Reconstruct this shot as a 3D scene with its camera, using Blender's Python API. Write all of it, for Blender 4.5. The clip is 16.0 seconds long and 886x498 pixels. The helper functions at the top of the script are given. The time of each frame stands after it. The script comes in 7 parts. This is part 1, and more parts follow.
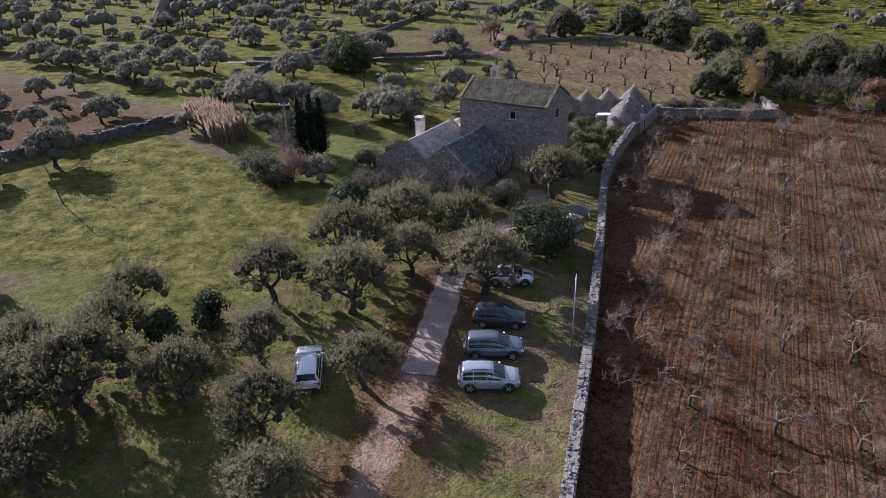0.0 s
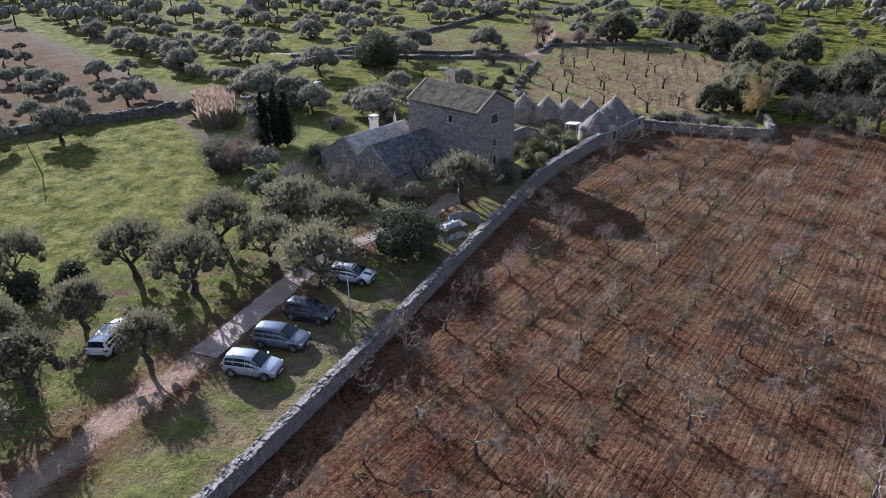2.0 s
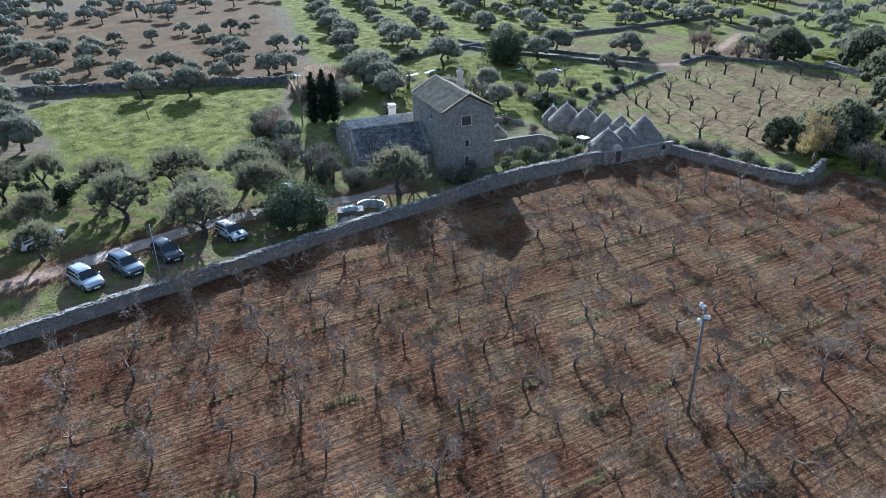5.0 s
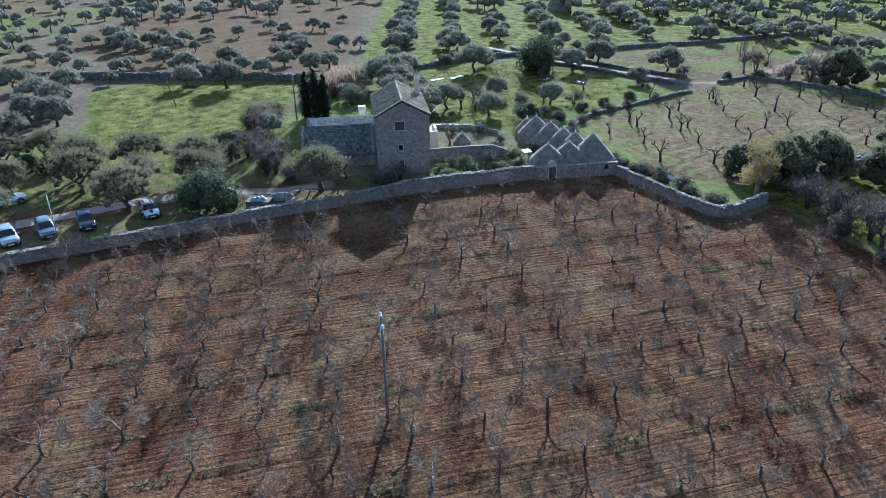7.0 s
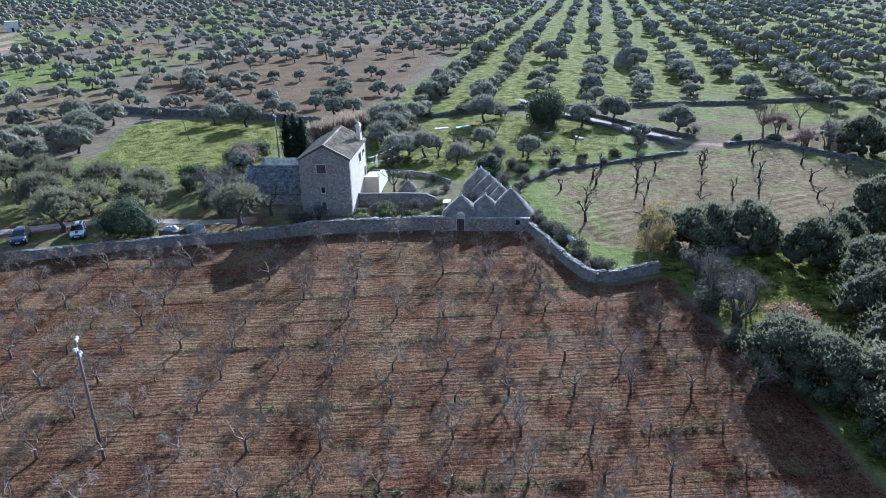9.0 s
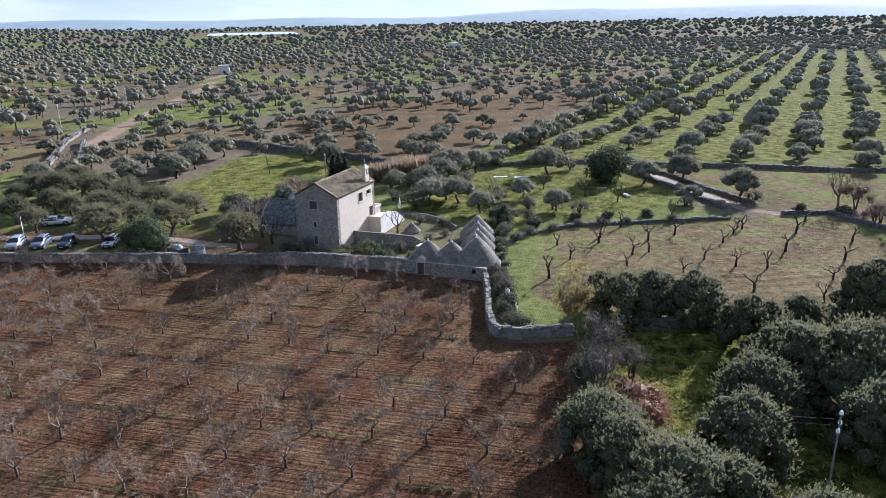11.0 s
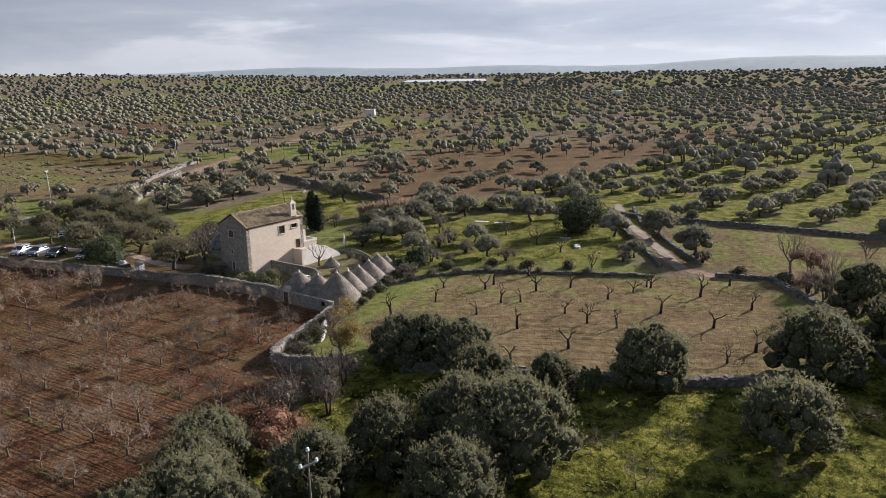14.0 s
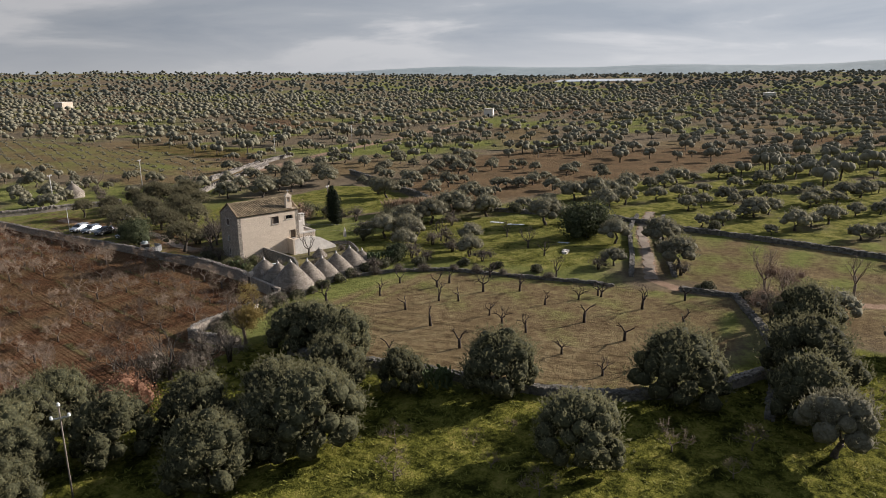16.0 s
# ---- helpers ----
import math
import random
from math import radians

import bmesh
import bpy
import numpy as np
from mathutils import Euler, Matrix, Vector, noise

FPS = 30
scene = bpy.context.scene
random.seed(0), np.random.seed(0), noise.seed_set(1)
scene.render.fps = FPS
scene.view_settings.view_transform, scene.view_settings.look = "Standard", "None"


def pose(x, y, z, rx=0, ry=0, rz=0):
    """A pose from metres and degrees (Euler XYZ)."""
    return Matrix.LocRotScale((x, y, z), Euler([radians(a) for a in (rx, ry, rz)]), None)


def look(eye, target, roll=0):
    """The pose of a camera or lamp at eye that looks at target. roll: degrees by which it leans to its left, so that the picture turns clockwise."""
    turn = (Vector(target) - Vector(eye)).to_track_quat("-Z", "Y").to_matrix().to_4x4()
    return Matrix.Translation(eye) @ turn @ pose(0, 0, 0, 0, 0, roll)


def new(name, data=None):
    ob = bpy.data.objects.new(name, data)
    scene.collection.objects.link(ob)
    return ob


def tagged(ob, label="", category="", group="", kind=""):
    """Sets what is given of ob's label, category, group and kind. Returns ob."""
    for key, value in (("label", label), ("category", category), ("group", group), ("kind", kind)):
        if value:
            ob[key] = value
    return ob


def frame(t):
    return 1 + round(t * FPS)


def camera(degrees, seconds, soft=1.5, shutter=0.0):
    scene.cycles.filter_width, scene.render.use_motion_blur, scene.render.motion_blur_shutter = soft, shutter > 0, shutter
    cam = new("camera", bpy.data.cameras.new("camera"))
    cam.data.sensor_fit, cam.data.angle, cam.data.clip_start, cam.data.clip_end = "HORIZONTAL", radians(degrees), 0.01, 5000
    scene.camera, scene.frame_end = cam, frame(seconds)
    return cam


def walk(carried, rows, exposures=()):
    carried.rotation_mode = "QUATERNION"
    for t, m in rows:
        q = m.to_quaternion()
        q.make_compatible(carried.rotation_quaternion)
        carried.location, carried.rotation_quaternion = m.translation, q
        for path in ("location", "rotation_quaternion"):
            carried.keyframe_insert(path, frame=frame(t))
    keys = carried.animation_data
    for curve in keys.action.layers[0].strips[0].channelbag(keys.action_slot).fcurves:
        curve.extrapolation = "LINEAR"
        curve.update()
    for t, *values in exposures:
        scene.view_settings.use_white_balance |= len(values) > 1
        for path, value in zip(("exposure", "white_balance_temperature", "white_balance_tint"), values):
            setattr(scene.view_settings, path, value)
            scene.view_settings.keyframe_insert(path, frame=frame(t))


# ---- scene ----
cam = camera(63.8, 16.0, soft=0.9)
METRES, EYE, TILT, LEAN, TURN = 216.42, 27.95, 0.0, 0.0, 15.9
ROWS = [
    (0.0, 0.0, 0.0, 0.0, -0.61, -26.03, 1.24),
    (0.5, 0.0261, -0.0003, 0.0007, 2.37, -26.08, 1.26),
    (1.0, 0.0535, 0.0001, 0.0016, 5.37, -26.11, 1.28),
    (1.5, 0.082, 0.0015, 0.002, 8.4, -26.13, 1.28),
    (2.0, 0.1103, 0.0045, 0.0027, 11.55, -26.14, 1.3),
    (2.5, 0.1388, 0.0091, 0.0034, 14.82, -26.17, 1.26),
    (3.0, 0.167, 0.0155, 0.0041, 18.82, -26.17, 1.23),
    (3.5, 0.1953, 0.0239, 0.0054, 23.23, -26.22, 1.22),
    (4.0, 0.2238, 0.0339, 0.0065, 27.73, -26.24, 1.17),
    (6.5, 0.358, 0.1191, 0.0107, 48.95, -26.32, 1.16),
    (7.0, 0.3804, 0.1423, 0.0113, 51.06, -25.95, 1.15),
    (7.5, 0.4009, 0.1675, 0.0113, 53.07, -25.09, 1.21),
    (8.0, 0.4196, 0.1943, 0.0111, 55.77, -24.12, 1.22),
    (8.5, 0.4365, 0.2222, 0.0104, 59.04, -23.09, 1.2),
    (9.0, 0.4523, 0.2507, 0.01, 63.23, -22.03, 1.18),
    (11.5, 0.5102, 0.4022, 0.0083, 83.18, -16.97, 1.12),
    (12.0, 0.5164, 0.4333, 0.008, 86.18, -16.03, 1.13),
    (12.5, 0.5209, 0.4649, 0.0077, 89.25, -15.09, 1.13),
    (13.0, 0.524, 0.4969, 0.0074, 91.83, -14.15, 1.14),
    (13.5, 0.5258, 0.5288, 0.0069, 93.64, -14.04, 1.12),
    (14.0, 0.5264, 0.5605, 0.0066, 95.49, -14.1, 1.08),
    (14.5, 0.5253, 0.5922, 0.0063, 99.1, -14.08, 1.05),
    (15.0, 0.5231, 0.624, 0.0065, 102.32, -14.03, 1.03),
    (15.5, 0.5191, 0.6559, 0.0066, 105.3, -13.99, 0.99),
    (16.0, 0.5136, 0.6877, 0.0068, 108.11, -13.95, 0.96),
]
EXPOSURES = [(0.0, 1.04, 5380, 27), (1.5, 1.32, 5220, 23), (2.5, 1.50, 5080, 17), (4.0, 1.78, 4820, 10), (7.0, 1.62, 4480, 4), (9.0, 1.76, 4480, 10), (12.0, 1.32, 5600, 15), (14.0, 1.07, 6050, 16), (16.0, 0.80, 6380, 14)]
walk(cam, [(t, pose(0, 0, EYE, TILT, LEAN, TURN) @ pose(METRES * x, METRES * y, METRES * z, 90 + pitch, roll, yaw)) for t, x, y, z, yaw, pitch, roll in ROWS], EXPOSURES)

# ---- world, sun, exposure ----
SUN_EL, SUN_DIR = math.radians(21), Vector((-0.868, 0.497, 0)).normalized()
sun_vec = SUN_DIR * math.cos(SUN_EL) + Vector((0, 0, math.sin(SUN_EL)))
world = bpy.data.worlds.new("world")
scene.world = world
world.use_nodes = True
wn, wl = world.node_tree.nodes, world.node_tree.links
wn.clear()
w_out, w_bg = wn.new("ShaderNodeOutputWorld"), wn.new("ShaderNodeBackground")
w_sky = wn.new("ShaderNodeTexSky")
w_sky.sky_type, w_sky.sun_disc, w_sky.sun_elevation = "NISHITA", False, SUN_EL
w_sky.sun_rotation = math.atan2(SUN_DIR.x, SUN_DIR.y)
w_sky.dust_density, w_sky.air_density = 0.9, 1.0
w_tc = wn.new("ShaderNodeTexCoord")
w_sep = wn.new("ShaderNodeSeparateXYZ")
wl.new(w_tc.outputs["Generated"], w_sep.inputs["Vector"])


def w_math(op, *args):
    t = wn.new("ShaderNodeMath")
    t.operation = op
    for k, a in enumerate(args):
        if isinstance(a, (int, float)):
            t.inputs[k].default_value = a
        else:
            wl.new(a, t.inputs[k])
    return t.outputs[0]


def w_range(value, a, b_, c, d):
    t = wn.new("ShaderNodeMapRange")
    wl.new(value, t.inputs["Value"])
    for k, v in zip(("From Min", "From Max", "To Min", "To Max"), (a, b_, c, d)):
        t.inputs[k].default_value = v
    return t.outputs["Result"]


def w_mixed(a, b_, fac):
    t = wn.new("ShaderNodeMix")
    t.data_type = "RGBA"
    for key, v in (("A", a), ("B", b_)):
        if isinstance(v, tuple):
            t.inputs[key].default_value = (*v, 1)
        else:
            wl.new(v, t.inputs[key])
    wl.new(fac, t.inputs["Factor"])
    return t.outputs["Result"]


# a flat cloud layer, in perspective towards the horizon, thinner overhead
w_up = w_math("ADD", w_math("MAXIMUM", w_sep.outputs["Z"], 0.0), 0.15)
w_flat = wn.new("ShaderNodeCombineXYZ")
wl.new(w_math("DIVIDE", w_sep.outputs["X"], w_up), w_flat.inputs["X"])
wl.new(w_math("DIVIDE", w_sep.outputs["Y"], w_up), w_flat.inputs["Y"])
w_noise = wn.new("ShaderNodeTexNoise")
w_noise.inputs["Scale"].default_value, w_noise.inputs["Detail"].default_value, w_noise.inputs["Roughness"].default_value = 0.62, 7.0, 0.54
w_noise.inputs["Distortion"].default_value = 0.35
wl.new(w_flat.outputs["Vector"], w_noise.inputs["Vector"])
w_shade = wn.new("ShaderNodeValToRGB")
w_el = w_shade.color_ramp.elements
w_el.new(0.55)
for w_e, (w_p, w_c) in zip(w_el, ((0.38, (3.7, 4.15, 4.6)), (0.52, (4.6, 4.95, 5.25)), (0.62, (6.6, 6.72, 6.75)))):
    w_e.position, w_e.color = w_p, (*w_c, 1)
wl.new(w_noise.outputs["Fac"], w_shade.inputs["Fac"])
w_low = w_mixed((6.0, 6.2, 6.25), w_shade.outputs["Color"], w_range(w_sep.outputs["Z"], 0.0, 0.055, 0.15, 1.0))
w_toward = w_math("ADD", w_math("MULTIPLY", w_sep.outputs["X"], SUN_DIR.x), w_math("MULTIPLY", w_sep.outputs["Y"], SUN_DIR.y))
w_glow = wn.new("ShaderNodeVectorMath")
w_glow.operation = "SCALE"
wl.new(w_low, w_glow.inputs[0])
wl.new(w_range(w_toward, 0.0, 1.0, 0.68, 1.14), w_glow.inputs["Scale"])
w_sum = w_mixed(w_sky.outputs["Color"], w_glow.outputs["Vector"], w_range(w_sep.outputs["Z"], 0.10, 0.34, 1.0, 0.42))
wl.new(w_sum, w_bg.inputs["Color"])
w_bg.inputs["Strength"].default_value = 0.060
wl.new(w_bg.outputs["Background"], w_out.inputs["Surface"])

sun = new("sun", bpy.data.lights.new("sun", "SUN"))
sun.data.energy, sun.data.angle, sun.data.color = 4.8, math.radians(0.6), (1.0, 0.92, 0.82)
sun.matrix_world = look(sun_vec * 200, (0, 0, 0))


# ---- materials ----
def node_mat(name):
    m = bpy.data.materials.new(name)
    m.use_nodes = True
    n = m.node_tree.nodes
    return m, n, m.node_tree.links, n["Principled BSDF"]


def ramp_of(n, stops):
    r = n.new("ShaderNodeValToRGB")
    el = r.color_ramp.elements
    while len(el) < len(stops):
        el.new(0.5)
    for e, (p, c) in zip(el, stops):
        e.position, e.color = p, (*c, 1)
    return r


def surface(name, dark, light, scale=2.0, rough=0.85, fine=14.0, bump=0.3, reach=0.05, metal=0.0, tint=0.15, spec=0.3, by="object"):
    """Two scales of variation between two colours, a random tint for each object or island, and a fine relief."""
    m, n, l, b = node_mat(name)
    tc = n.new("ShaderNodeTexCoord")
    a, f = n.new("ShaderNodeTexNoise"), n.new("ShaderNodeTexNoise")
    a.inputs["Scale"].default_value, a.inputs["Detail"].default_value = scale, 5
    f.inputs["Scale"].default_value, f.inputs["Detail"].default_value = fine, 4
    l.new(tc.outputs["Object"], a.inputs["Vector"])
    l.new(tc.outputs["Object"], f.inputs["Vector"])
    mid = n.new("ShaderNodeMath")
    mid.operation = "MULTIPLY_ADD"
    mid.inputs[1].default_value = 0.5
    half = n.new("ShaderNodeMath")
    half.operation = "MULTIPLY"
    half.inputs[1].default_value = 0.5
    l.new(f.outputs["Fac"], half.inputs[0])
    l.new(a.outputs["Fac"], mid.inputs[0])
    l.new(half.outputs[0], mid.inputs[2])
    r = ramp_of(n, [(0.36, dark), (0.64, light)])
    l.new(mid.outputs[0], r.inputs["Fac"])
    hsv = n.new("ShaderNodeHueSaturation")
    l.new(r.outputs["Color"], hsv.inputs["Color"])
    rng = n.new("ShaderNodeMapRange")
    rng.inputs["To Min"].default_value, rng.inputs["To Max"].default_value = 1 - tint, 1 + tint
    if by == "island":
        l.new(n.new("ShaderNodeNewGeometry").outputs["Random Per Island"], rng.inputs["Value"])
    else:
        l.new(n.new("ShaderNodeObjectInfo").outputs["Random"], rng.inputs["Value"])
    l.new(rng.outputs["Result"], hsv.inputs["Value"])
    l.new(hsv.outputs["Color"], b.inputs["Base Color"])
    b.inputs["Roughness"].default_value, b.inputs["Metallic"].default_value = rough, metal
    b.inputs["Specular IOR Level"].default_value = spec
    if bump:
        bp = n.new("ShaderNodeBump")
        bp.inputs["Strength"].default_value, bp.inputs["Distance"].default_value = bump, reach
        l.new(mid.outputs[0], bp.inputs["Height"])
        l.new(bp.outputs["Normal"], b.inputs["Normal"])
    return m


def masonry(name, dark, light, joint, size=3.0, bump=0.8):
    """Rubble stonework: cells of uneven stones with recessed joints."""
    m, n, l, b = node_mat(name)
    tc, mp = n.new("ShaderNodeTexCoord"), n.new("ShaderNodeMapping")
    mp.inputs["Scale"].default_value = (1, 1, 1.5)
    l.new(tc.outputs["Object"], mp.inputs["Vector"])
    v, e = n.new("ShaderNodeTexVoronoi"), n.new("ShaderNodeTexVoronoi")
    e.feature = "DISTANCE_TO_EDGE"
    nz = n.new("ShaderNodeTexNoise")
    nz.inputs["Scale"].default_value, nz.inputs["Detail"].default_value, nz.inputs["Roughness"].default_value = 0.7, 8, 0.7
    warp, bend = n.new("ShaderNodeTexNoise"), n.new("ShaderNodeMix")
    warp.inputs["Scale"].default_value, warp.inputs["Detail"].default_value = size * 0.9, 3
    l.new(mp.outputs["Vector"], warp.inputs["Vector"])
    bend.data_type, bend.inputs["Factor"].default_value = "RGBA", 0.10
    bend.blend_type = "ADD"
    l.new(mp.outputs["Vector"], bend.inputs["A"])
    l.new(warp.outputs["Color"], bend.inputs["B"])
    for x in (v, e):
        x.inputs["Scale"].default_value = size
        l.new(bend.outputs["Result"], x.inputs["Vector"])
    l.new(tc.outputs["Object"], nz.inputs["Vector"])
    sep = n.new("ShaderNodeSeparateColor")
    l.new(v.outputs["Color"], sep.inputs["Color"])
    r = ramp_of(n, [(0.0, dark), (1.0, light)])
    add = n.new("ShaderNodeMath")
    add.operation = "MULTIPLY_ADD"
    add.inputs[1].default_value = 0.55
    l.new(sep.outputs[0], add.inputs[0])
    h2 = n.new("ShaderNodeMath")
    h2.operation = "MULTIPLY"
    h2.inputs[1].default_value = 0.5
    l.new(nz.outputs["Fac"], h2.inputs[0])
    l.new(h2.outputs[0], add.inputs[2])
    l.new(add.outputs[0], r.inputs["Fac"])
    edge = n.new("ShaderNodeMapRange")
    edge.inputs["From Max"].default_value = 0.13
    l.new(e.outputs["Distance"], edge.inputs["Value"])
    mix = n.new("ShaderNodeMix")
    mix.data_type = "RGBA"
    mix.inputs["A"].default_value = (*joint, 1)
    l.new(edge.outputs["Result"], mix.inputs["Factor"])
    l.new(r.outputs["Color"], mix.inputs["B"])
    l.new(mix.outputs["Result"], b.inputs["Base Color"])
    b.inputs["Roughness"].default_value, b.inputs["Specular IOR Level"].default_value = 0.9, 0.2
    bp = n.new("ShaderNodeBump")
    bp.inputs["Strength"].default_value, bp.inputs["Distance"].default_value = bump, 0.06
    l.new(edge.outputs["Result"], bp.inputs["Height"])
    l.new(bp.outputs["Normal"], b.inputs["Normal"])
    return m


def paint(name, colour, rough=0.3, metal=0.3):
    m, n, l, b = node_mat(name)
    nz = n.new("ShaderNodeTexNoise")
    nz.inputs["Scale"].default_value, nz.inputs["Detail"].default_value = 3.0, 5
    r = ramp_of(n, [(0.3, tuple(c * 0.86 for c in colour)), (0.7, colour)])
    l.new(n.new("ShaderNodeTexCoord").outputs["Object"], nz.inputs["Vector"])
    l.new(nz.outputs["Fac"], r.inputs["Fac"])
    l.new(r.outputs["Color"], b.inputs["Base Color"])
    b.inputs["Roughness"].default_value, b.inputs["Metallic"].default_value = rough, metal
    b.inputs["Coat Weight"].default_value = 0.4
    return m


def leaf_mat(name, dark, light, spec=0.15, through_light=0.35, rough=0.7):
    m, n, l, b = node_mat(name)
    r = ramp_of(n, [(0.0, dark), (1.0, light)])
    l.new(n.new("ShaderNodeNewGeometry").outputs["Random Per Island"], r.inputs["Fac"])
    hsv, rng = n.new("ShaderNodeHueSaturation"), n.new("ShaderNodeMapRange")
    rng.inputs["To Min"].default_value, rng.inputs["To Max"].default_value = 0.78, 1.2
    l.new(n.new("ShaderNodeObjectInfo").outputs["Random"], rng.inputs["Value"])
    l.new(rng.outputs["Result"], hsv.inputs["Value"])
    l.new(r.outputs["Color"], hsv.inputs["Color"])
    l.new(hsv.outputs["Color"], b.inputs["Base Color"])
    b.inputs["Roughness"].default_value, b.inputs["Specular IOR Level"].default_value = rough, spec
    tr, mx = n.new("ShaderNodeBsdfTranslucent"), n.new("ShaderNodeMixShader")
    mx.inputs["Fac"].default_value = through_light
    l.new(hsv.outputs["Color"], tr.inputs["Color"])
    l.new(b.outputs["BSDF"], mx.inputs[1])
    l.new(tr.outputs["BSDF"], mx.inputs[2])
    l.new(mx.outputs["Shader"], n["Material Output"].inputs["Surface"])
    return m


LEAF_OLIVE = leaf_mat("olive_leaves", (0.142, 0.133, 0.087), (0.262, 0.246, 0.168), 0.12, 0.5, 0.8)
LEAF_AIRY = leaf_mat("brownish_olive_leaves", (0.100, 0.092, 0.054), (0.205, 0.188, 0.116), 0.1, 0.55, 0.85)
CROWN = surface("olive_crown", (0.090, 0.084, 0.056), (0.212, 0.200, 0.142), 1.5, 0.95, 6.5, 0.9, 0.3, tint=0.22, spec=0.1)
CROWN_FAR = surface("far_olive_crown", (0.122, 0.115, 0.080), (0.200, 0.189, 0.138), 0.8, 0.95, 3.5, 0.45, 0.4, tint=0.14, spec=0.1, by="island")
# inner crowns: shade between the leaves painted as a darker colour
CROWN_AIRY_SHADE = surface("brownish_crown_shade", (0.060, 0.053, 0.031), (0.150, 0.134, 0.084), 2.0, 0.95, 8.0, 0.9, 0.25, tint=0.2, spec=0.1)
CROWN_GLADE_SHADE = surface("glade_crown_shade", (0.026, 0.027, 0.014), (0.082, 0.082, 0.046), 2.0, 0.95, 8.0, 0.9, 0.25, tint=0.2, spec=0.1)
LEAF_DARK = leaf_mat("evergreen_leaves", (0.036, 0.044, 0.022), (0.118, 0.134, 0.066))
LEAF_CYPRESS = leaf_mat("cypress_leaves", (0.010, 0.016, 0.008), (0.030, 0.040, 0.018))
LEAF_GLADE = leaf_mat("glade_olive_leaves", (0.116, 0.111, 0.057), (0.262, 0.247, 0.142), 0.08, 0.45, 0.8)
LEAF_DRY = leaf_mat("dry_leaves", (0.13, 0.065, 0.040), (0.36, 0.20, 0.125))
LEAF_YELLOW = leaf_mat("yellowed_leaves", (0.17, 0.125, 0.042), (0.43, 0.33, 0.13), through_light=0.5)
LEAF_REED = leaf_mat("reed_leaves", (0.21, 0.150, 0.100), (0.43, 0.325, 0.225))
LEAF_SCRUB = leaf_mat("scrub_leaves", (0.05, 0.055, 0.03), (0.17, 0.16, 0.10))
LEAF_SHRUB = leaf_mat("shrub_leaves", (0.075, 0.082, 0.035), (0.225, 0.225, 0.105))
LEAF_TWIG = leaf_mat("dry_twigs", (0.085, 0.072, 0.056), (0.215, 0.182, 0.145), 0.1, 0.2)
LEAF_RUSSET = leaf_mat("russet_twigs", (0.14, 0.095, 0.070), (0.33, 0.235, 0.17), 0.1, 0.2)
LEAF_CACTUS = leaf_mat("cactus_pads", (0.05, 0.075, 0.035), (0.14, 0.17, 0.08))
LEAF_WEED = leaf_mat("weed_leaves", (0.075, 0.070, 0.030), (0.165, 0.145, 0.070))
LEAF_GRASS = leaf_mat("grass_blades", (0.12, 0.132, 0.022), (0.27, 0.26, 0.055))
BARK = surface("olive_bark", (0.035, 0.028, 0.022), (0.11, 0.09, 0.07), 3, 0.95, 20, 0.6)
BARK_FIG = surface("fig_trunk_bark", (0.058, 0.046, 0.038), (0.145, 0.118, 0.097), 3, 0.95, 20, 0.5, tint=0.2)
BARK_PALE = surface("fig_bark", (0.112, 0.082, 0.059), (0.265, 0.203, 0.150), 3, 0.9, 20, 0.4, tint=0.2)
BARK_BLACK = surface("almond_bark", (0.022, 0.016, 0.013), (0.075, 0.055, 0.045), 3, 0.95, 20, 0.6)
STONE = surface("field_stone", (0.165, 0.142, 0.118), (0.33, 0.292, 0.248), 2.5, 0.95, 16, 0.4, tint=0.2, by="island")
STONE_ONE = surface("wall_stone", (0.165, 0.142, 0.118), (0.33, 0.292, 0.248), 2.5, 0.95, 16, 0.4, tint=0.18)
STONE_TOP = surface("top_stones", (0.085, 0.076, 0.066), (0.29, 0.265, 0.235), 2.5, 0.95, 16, 0.5, tint=0.35, by="island")
STONE_OLD = surface("lichened_stone", (0.075, 0.07, 0.058), (0.20, 0.185, 0.16), 2.0, 0.95, 14, 0.5, tint=0.35, by="island")
STONE_CORE = surface("wall_rubble", (0.08, 0.07, 0.06), (0.20, 0.18, 0.16), 3, 0.95, 16, 0.5)
CONE_STONE = surface("trullo_slabs", (0.115, 0.098, 0.080), (0.300, 0.262, 0.220), 1.2, 0.95, 10, 0.5, tint=0.16, by="island")
PALE_SLABS = surface("pale_roof_slabs", (0.32, 0.285, 0.235), (0.56, 0.50, 0.42), 1.2, 0.95, 9, 0.5, tint=0.25, by="island")
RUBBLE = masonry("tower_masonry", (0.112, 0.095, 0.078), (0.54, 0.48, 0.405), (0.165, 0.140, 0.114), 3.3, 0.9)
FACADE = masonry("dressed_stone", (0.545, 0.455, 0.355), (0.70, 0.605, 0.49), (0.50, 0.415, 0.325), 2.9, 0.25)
PLASTER = surface("lime_plaster_worn", (0.40, 0.335, 0.26), (0.60, 0.52, 0.42), 0.8, 0.9, 9, 0.35)
WHITEWASH = surface("whitewash", (0.46, 0.425, 0.38), (0.70, 0.665, 0.61), 1.0, 0.85, 12, 0.2)
SLATE = surface("stone_roof_slabs", (0.066, 0.065, 0.060), (0.190, 0.186, 0.172), 1.6, 0.95, 9, 0.6, tint=0.42, by="island")
TILE = surface("clay_tiles", (0.105, 0.082, 0.052), (0.335, 0.262, 0.168), 0.7, 0.9, 9, 0.3, tint=0.28, spec=0.08, by="island")
TILE_MOSSY = surface("lichened_clay_tiles", (0.070, 0.066, 0.046), (0.225, 0.200, 0.140), 0.9, 0.95, 9, 0.4, tint=0.3, spec=0.05, by="island")
